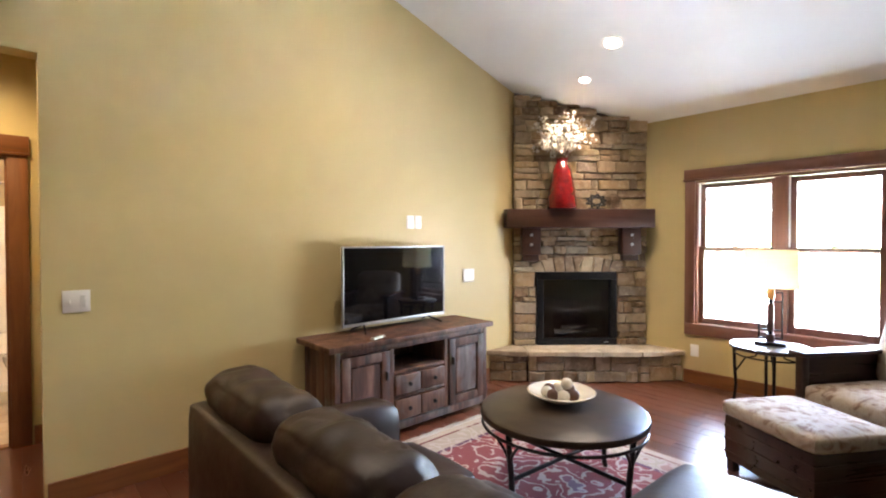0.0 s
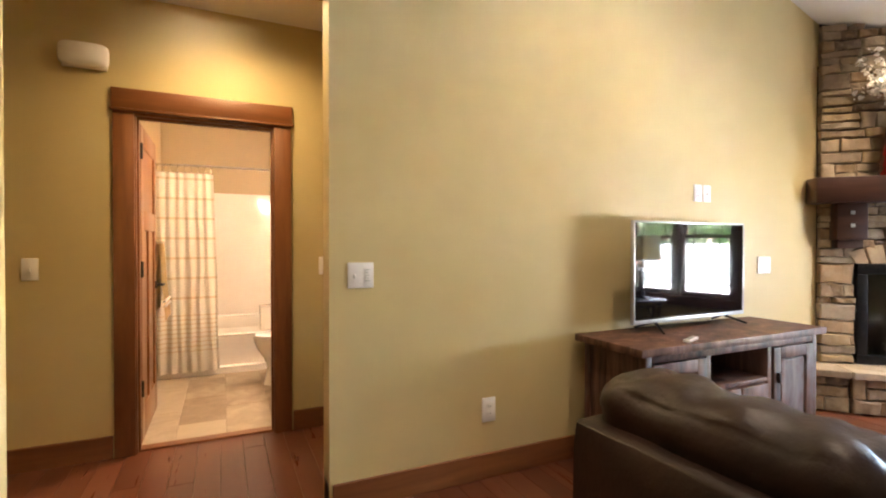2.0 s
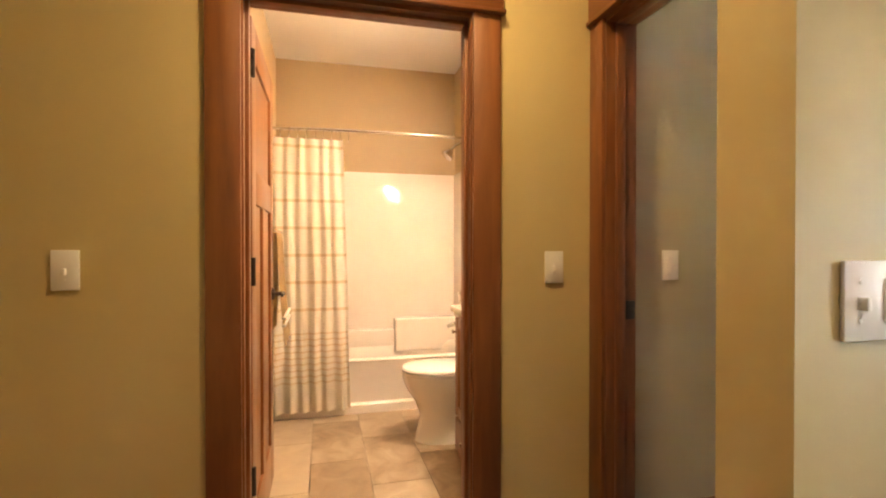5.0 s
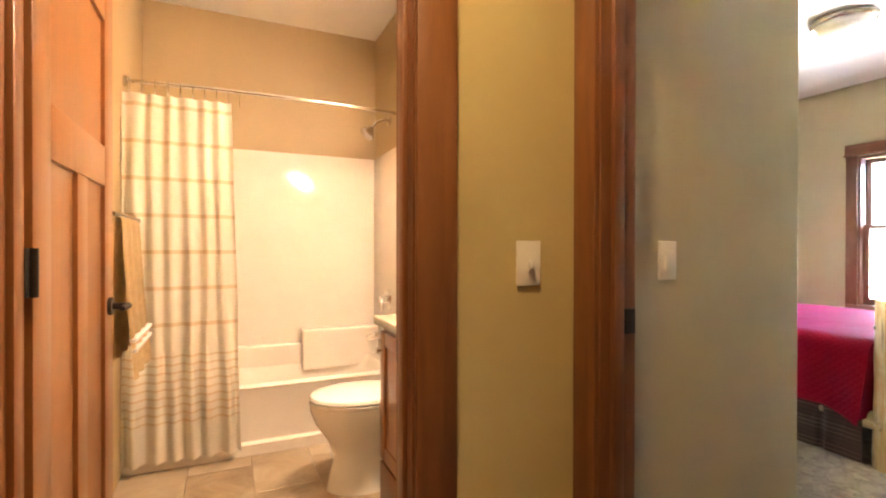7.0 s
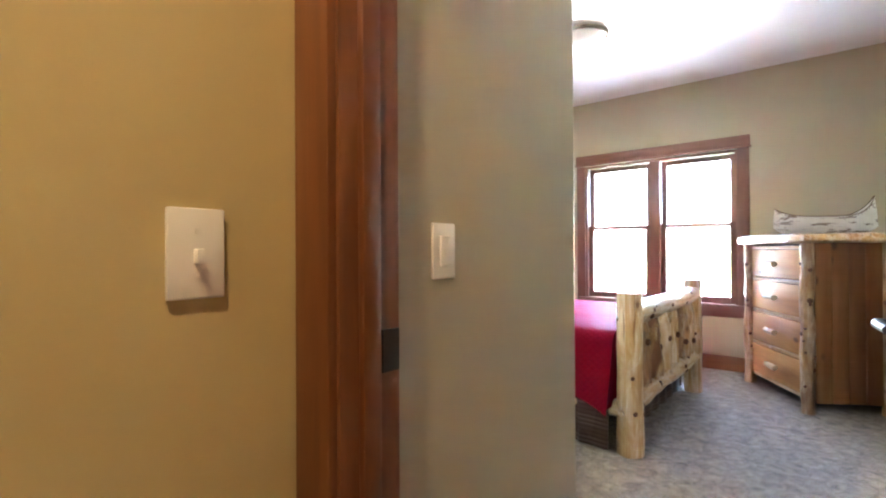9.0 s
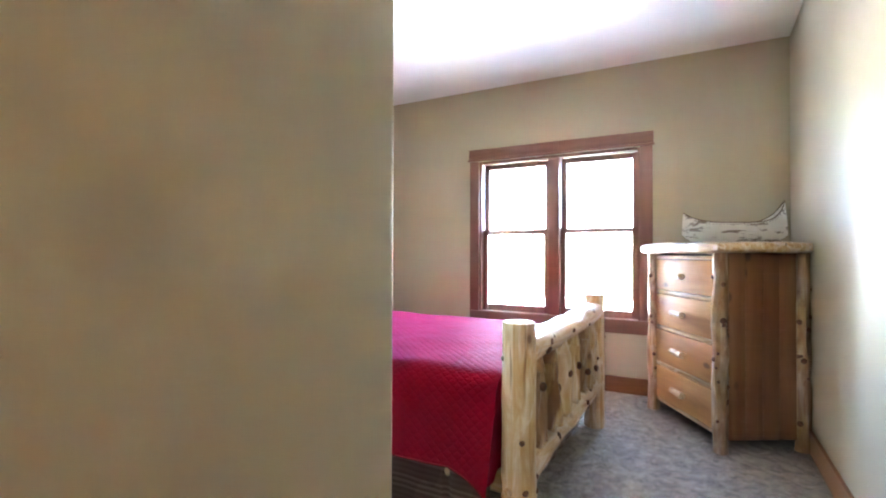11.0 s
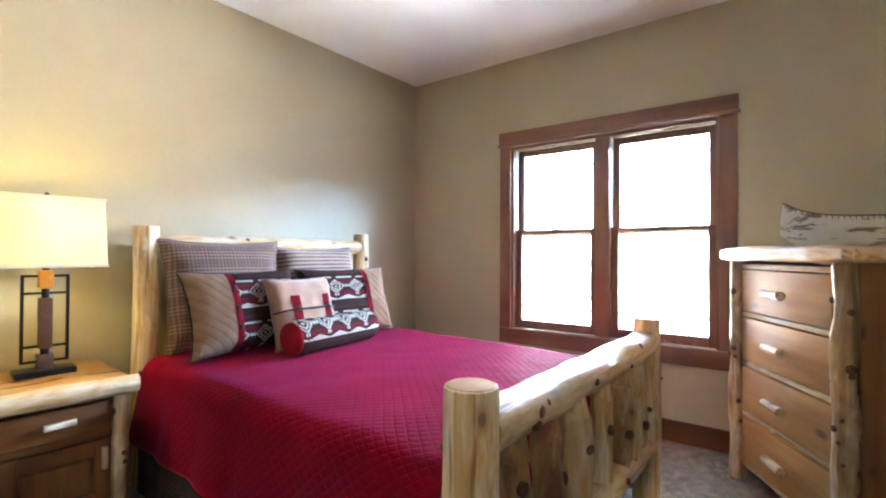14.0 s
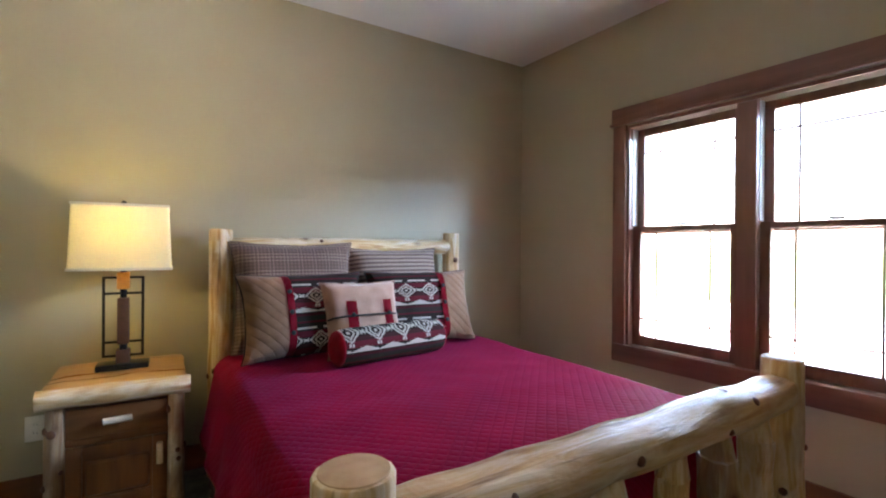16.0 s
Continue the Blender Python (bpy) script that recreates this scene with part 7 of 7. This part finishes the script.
sh = thing("shower_fixture", pose(0.655, 6.62, 2.04), "chrome shower head on a bent arm", "shower head")
bm = bmesh.new()
rod(bm, (0, 0, 0), (-0.012, 0, 0), 0.03, seg=18)
pts = [Vector(q) for q in ((0, 0, 0), (-0.05, 0, 0.004), (-0.10, 0, -0.02), (-0.135, 0, -0.065))]
for a, b in zip(pts, pts[1:]):
    rod(bm, a, b, 0.010, seg=10)
part("arm", bm, CHROME, sh)
bm = bmesh.new()
rod(bm, (-0.13, 0, -0.06), (-0.165, 0, -0.105), 0.018, 0.055, 24)
rod(bm, (-0.165, 0, -0.105), (-0.172, 0, -0.113), 0.055, 0.052, 24)
part("head", bm, CHROME, sh)
tf = thing("tub_faucet", pose(0.645, 6.62, 0), "chrome tub spout and lever valve", "faucet")
bm = bmesh.new()
rod(bm, (0, 0, 0.80), (-0.015, 0, 0.80), 0.07, 0.062, 24)
rod(bm, (-0.015, 0, 0.80), (-0.06, 0, 0.80), 0.024, 0.02, 16)
part("valve_plate", bm, CHROME, tf)
bm = bmesh.new()
rod(bm, (-0.05, 0, 0.80), (-0.065, -0.07, 0.79), 0.010, 0.008, 10)
rod(bm, (-0.065, -0.07, 0.79), (-0.07, -0.08, 0.73), 0.009, 0.007, 10)
part("lever", bm, CHROME, tf)
bm = bmesh.new()
rod(bm, (0, 0, 0.55), (-0.10, 0, 0.552), 0.026, 0.024, 16)
rod(bm, (-0.10, 0, 0.552), (-0.155, 0, 0.535), 0.024, 0.018, 16)
part("spout", bm, CHROME, tf)
to = thing("toilet", pose(0.655, 5.74, 0), "white porcelain toilet with closed lid", "toilet")


def oval(bm, cx, a, b, z, n=32, sq=1.0):
    return [bm.verts.new((cx + a * math.cos(2 * math.pi * k / n) * (1 if math.cos(2 * math.pi * k / n) < 0 else sq), b * math.sin(2 * math.pi * k / n), z)) for k in range(n)]


def skin(bm, loops):
    for a, b in zip(loops, loops[1:]):
        for k in range(len(a)):
            bm.faces.new((a[k], a[(k + 1) % len(a)], b[(k + 1) % len(b)], b[k]))
    bm.faces.new(loops[0][::-1]), bm.faces.new(loops[-1])
    return bm


bm = bmesh.new()
skin(bm, [oval(bm, -0.43, 0.20, 0.13, 0.0), oval(bm, -0.43, 0.195, 0.125, 0.02), oval(bm, -0.42, 0.175, 0.11, 0.14), oval(bm, -0.43, 0.195, 0.13, 0.22), oval(bm, -0.45, 0.235, 0.17, 0.30), oval(bm, -0.46, 0.25, 0.182, 0.36), oval(bm, -0.46, 0.25, 0.182, 0.385)])
part("bowl", bm, PORCELAIN, to)
bm = bmesh.new()
skin(bm, [oval(bm, -0.46, 0.252, 0.185, 0.388), oval(bm, -0.46, 0.256, 0.188, 0.394), oval(bm, -0.46, 0.255, 0.187, 0.402)])
part("seat", bm, PORCELAIN, to)
bm = bmesh.new()
skin(bm, [oval(bm, -0.46, 0.250, 0.183, 0.406), oval(bm, -0.46, 0.254, 0.186, 0.412), oval(bm, -0.46, 0.248, 0.180, 0.424), oval(bm, -0.46, 0.20, 0.14, 0.432)])
part("lid", bm, PORCELAIN, to)
part("tank", soft(bmesh.new(), -0.20, -0.005, -0.20, 0.20, 0.37, 0.72, r=0.03, puff=0.006, lump=0, cuts=6), PORCELAIN, to)
part("tank_lid", B(-0.21, -0.002, -0.21, 0.21, 0.722, 0.755, bev=0.010), PORCELAIN, to)
part("neck", B(-0.30, -0.02, -0.10, 0.10, 0.20, 0.384, bev=0.02), PORCELAIN, to)
for piece in to.children:
    piece.data.transform(Matrix.Diagonal((0.955, 0.97, 1.07, 1)))
vn = thing("vanity_cabinet", pose(0, 0, 0), "stained wood vanity cabinet with shaker doors", "vanity")
part("case", B(0.245, 0.658, 4.665, 5.44, 0.0, 0.825), DOORWOOD, vn)
for y0, y1 in ((4.675, 5.05), (5.06, 5.432)):
    bm = bmesh.new()
    box(bm, 0.226, 0.244, y0, y0 + 0.06, 0.25, 0.80, bev=0.003)
    box(bm, 0.226, 0.244, y1 - 0.06, y1, 0.25, 0.80, bev=0.003)
    box(bm, 0.226, 0.244, y0 + 0.06, y1 - 0.06, 0.74, 0.80, bev=0.003)
    box(bm, 0.226, 0.244, y0 + 0.06, y1 - 0.06, 0.25, 0.31, bev=0.003)
    d_ = part("cabinet_door", bm, DOORWOOD, vn)
    part("door_panel", B(0.235, 0.244, y0 + 0.055, y1 - 0.055, 0.305, 0.745), DOORWOOD, d_)
    for z, pr in ((0.72, d_), (0.15, vn)):
        bm = bmesh.new()
        yk = y1 - 0.03 if z > 0.5 else (y0 + y1) / 2
        lathe(bm, [(0.006, 0), (0.006, 0.014), (0.015, 0.018), (0.013, 0.028), (0.003, 0.03)], 14)
        bmesh.ops.transform(bm, matrix=Matrix.Translation((0.226, yk, z)) @ Matrix.Rotation(radians(-90), 4, "Y"), verts=bm.verts)
        part("knob", bm, CHROME, pr, "chrome knob")
    part("drawer_front", B(0.226, 0.244, y0, y1, 0.06, 0.235, bev=0.003), DOORWOOD, vn)
vt = thing("vanity_counter", pose(0, 0, 0), "beige speckled vanity counter with rounded edge", "counter")
part("slab", B(0.205, 0.659, 4.645, 5.465, 0.826, 0.862, bev=0.008), COUNTER, vt)
part("backsplash", B(0.640, 0.659, 4.645, 5.465, 0.863, 0.96, bev=0.004), COUNTER, vt)
vl = thing("vanity_light", pose(0.659, 5.25, 2.36), "bronze bar light with frosted glass shades over the vanity", "wall light")
part("backplate", B(-0.02, 0.0, -0.28, 0.28, -0.04, 0.04, bev=0.006), BRONZE, vl)
for y in (-0.2, 0.0, 0.2):
    bm = bmesh.new()
    rod(bm, (-0.02, y, 0), (-0.09, y, 0), 0.010, seg=10)
    a_ = part("arm", bm, BRONZE, vl)
    part("glass_shade", lathe(bmesh.new(), [(0.03, 0.05), (0.035, 0.03), (0.055, -0.05), (0.05, -0.05), (0.028, 0.045)], 20, (-0.09, y, 0)), LENS_ON, a_)
mi = thing("mirror", pose(0.659, 5.05, 1.45), "frameless mirror above the vanity", "mirror")
part("mirror_glass", B(-0.006, 0.0, -0.36, 0.36, -0.42, 0.42), CHROME, mi, smooth=False)
tr_ = thing("towel_bar", pose(-0.868, 5.75, 1.28), "chrome towel bar on the bathroom wall", "towel bar")
bm = bmesh.new()
rod(bm, (0.115, -0.28, 0), (0.115, 0.28, 0), 0.008, seg=10)
for y in (-0.28, 0.28):
    rod(bm, (0, y, 0), (0.12, y, 0), 0.011, seg=10)
part("bar", bm, CHROME, tr_)
tw_ = thing("towel", pose(-0.868 + 0.115, 5.75, 0), "tan striped towel folded over the bar", "towel")
bm = bmesh.new()
prev = None
for i in range(25):
    y = -0.20 + i * 0.40 / 24
    w = 0.008 * math.sin(i * 0.8)
    col = [bm.verts.new(q) for q in ((-0.022 + w, y, 0.72), (-0.014 + w, y, 1.0), (-0.012, y, 1.26), (0, y, 1.294), (0.014, y, 1.26), (0.030 + w, y, 0.95), (0.055 + 1.4 * w, y * 1.06, 0.66))]
    if prev:
        for k in range(6):
            bm.faces.new((prev[k], col[k], col[k + 1], prev[k + 1]))
    prev = col
bmesh.ops.solidify(bm, geom=bm.faces, thickness=0.006)
part("cloth", bm, TOWEL, tw_)
for z in (0.76, 0.80):
    part("stripe", B(0.040, 0.062, -0.205, 0.205, z, z + 0.014, bev=0.003), SHEET, tw_)

# ---- outside ----
gr = bmesh.new()
bmesh.ops.create_grid(gr, x_segments=60, y_segments=60, size=900)
for v in gr.verts:
    v.co.z = -0.45
struct("ground", gr, GRASS, "mown lawn reaching to the horizon", "lawn")
# pale slab guessed outside as a reflector that throws sun onto the ceilings
struct("pavement", B(5.6, 17.0, -7.0, 12.0, -0.44, -0.30, bev=0.01), PATIO, "pale concrete terrace added outside to bounce sun indoors", "terrace")


def tree(x, y, h, seed):
    rnd = random.Random(seed)
    t_ = thing("tree", pose(x, y, -0.45), "leafy green deciduous tree on the lawn", "tree", "trees beyond the terrace")
    bm = bmesh.new()
    rod(bm, (0, 0, 0), (0, 0, h * 0.55), 0.20, 0.11, 10, 6, 0.15, seed)
    for i in range(7):
        a = rnd.uniform(0, 6.28)
        z = h * rnd.uniform(0.3, 0.55)
        rod(bm, (0, 0, z), (math.cos(a) * h * 0.22, math.sin(a) * h * 0.22, z + h * 0.22), 0.07, 0.02, 7, 3, 0.1, i)
    part("trunk", bm, BARK, t_)
    pts, fcs = [], []
    for i in range(34):
        a, r, z = rnd.uniform(0, 6.28), h * 0.28 * rnd.random() ** 0.5, h * rnd.uniform(0.06, 0.95)
        c = Vector((math.cos(a) * r, math.sin(a) * r, z))
        for k in range(70):
            d = Vector((rnd.gauss(0, 1), rnd.gauss(0, 1), rnd.gauss(0, 0.8))) * h * 0.055
            n1 = Vector((rnd.uniform(-1, 1), rnd.uniform(-1, 1), rnd.uniform(-1, 1))).normalized() * 0.16
            n2 = n1.orthogonal().normalized() * 0.10
            b = len(pts)
            q = c + d
            pts += [q - n1, q + n2, q + n1, q - n2]
            fcs.append((b, b + 1, b + 2, b + 3))
    me = bpy.data.meshes.new("crown")
    me.from_pydata(pts, [], fcs)
    me.materials.append(LEAF)
    cr = new("crown", me)
    cr.parent = t_


for i, (x, y, h) in enumerate(((20, -6, 8.5), (24, -9, 10), (21, -12, 9), (26, -15, 11), (22, -18, 9), (30, -12, 11), (29, -21, 11), (18, -15, 8))):
    tree(x, y, h, 200 + i)


# ---- floor pieces, last ----
def planks(parent, x0, x1, y0, y1, seed):
    """Boards along y, butted end to end, each its own piece."""
    rnd = random.Random(seed)
    w = 0.127
    x = x0
    while x < x1 - 0.01:
        xe = min(x + w, x1)
        y = y0 - rnd.uniform(0, 0.8)
        while y < y1:
            L_ = rnd.uniform(0.9, 1.8)
            a, b = max(y, y0), min(y + L_, y1)
            if b - a > 0.03:
                hgt = rnd.uniform(-0.0006, 0.0006)
                bm = bmesh.new()
                box(bm, x + 0.0007, xe - 0.0007, a + 0.0007, b - 0.0007, -0.012, hgt, bev=0.0015, seg=1)
                ob = part("plank", bm, PLANK, parent, smooth=False)
            y += L_
        x = xe


fl_living = bpy.data.objects["floor_living"]
fl_hall = bpy.data.objects["floor_hall"]
planks(fl_living, 0.2, 5.19, 0.35, 3.39, 1)
planks(fl_hall, -2.2, 0.534, 2.0, 4.56, 2)
struct("floor_rest", B(-6.0, 5.19, -3.3, 0.349, -0.012, -0.001), PLANK, "dark cherry plank floor behind the sofa", "floor")
struct("floor_rest_west", B(-6.0, -2.201, 0.35, 4.52, -0.012, -0.001), PLANK, "dark cherry plank floor beyond the passage", "floor")
struct("floor_rest_mid", B(-2.2, 0.199, 0.35, 1.999, -0.012, -0.001), PLANK, "dark cherry plank floor before the passage", "floor")
fb_ = bpy.data.objects["floor_bath"]
rnd = random.Random(9)
row = 0
x = -0.87
while x < 0.66:
    xe = min(x + 0.305, 0.66)
    y = 4.635 - (0.30 if row % 2 else 0.0)
    while y < 6.285:
        a, b = max(y, 4.632), min(y + 0.605, 6.285)
        if b - a > 0.03:
            part("tile", box(bmesh.new(), x + 0.0012, xe - 0.0012, a + 0.0012, b - 0.0012, -0.010, 0.0 + rnd.uniform(-0.0005, 0.0005), bev=0.0015, seg=1), TILE, fb_, smooth=False)
        y += 0.605
    x = xe
    row += 1
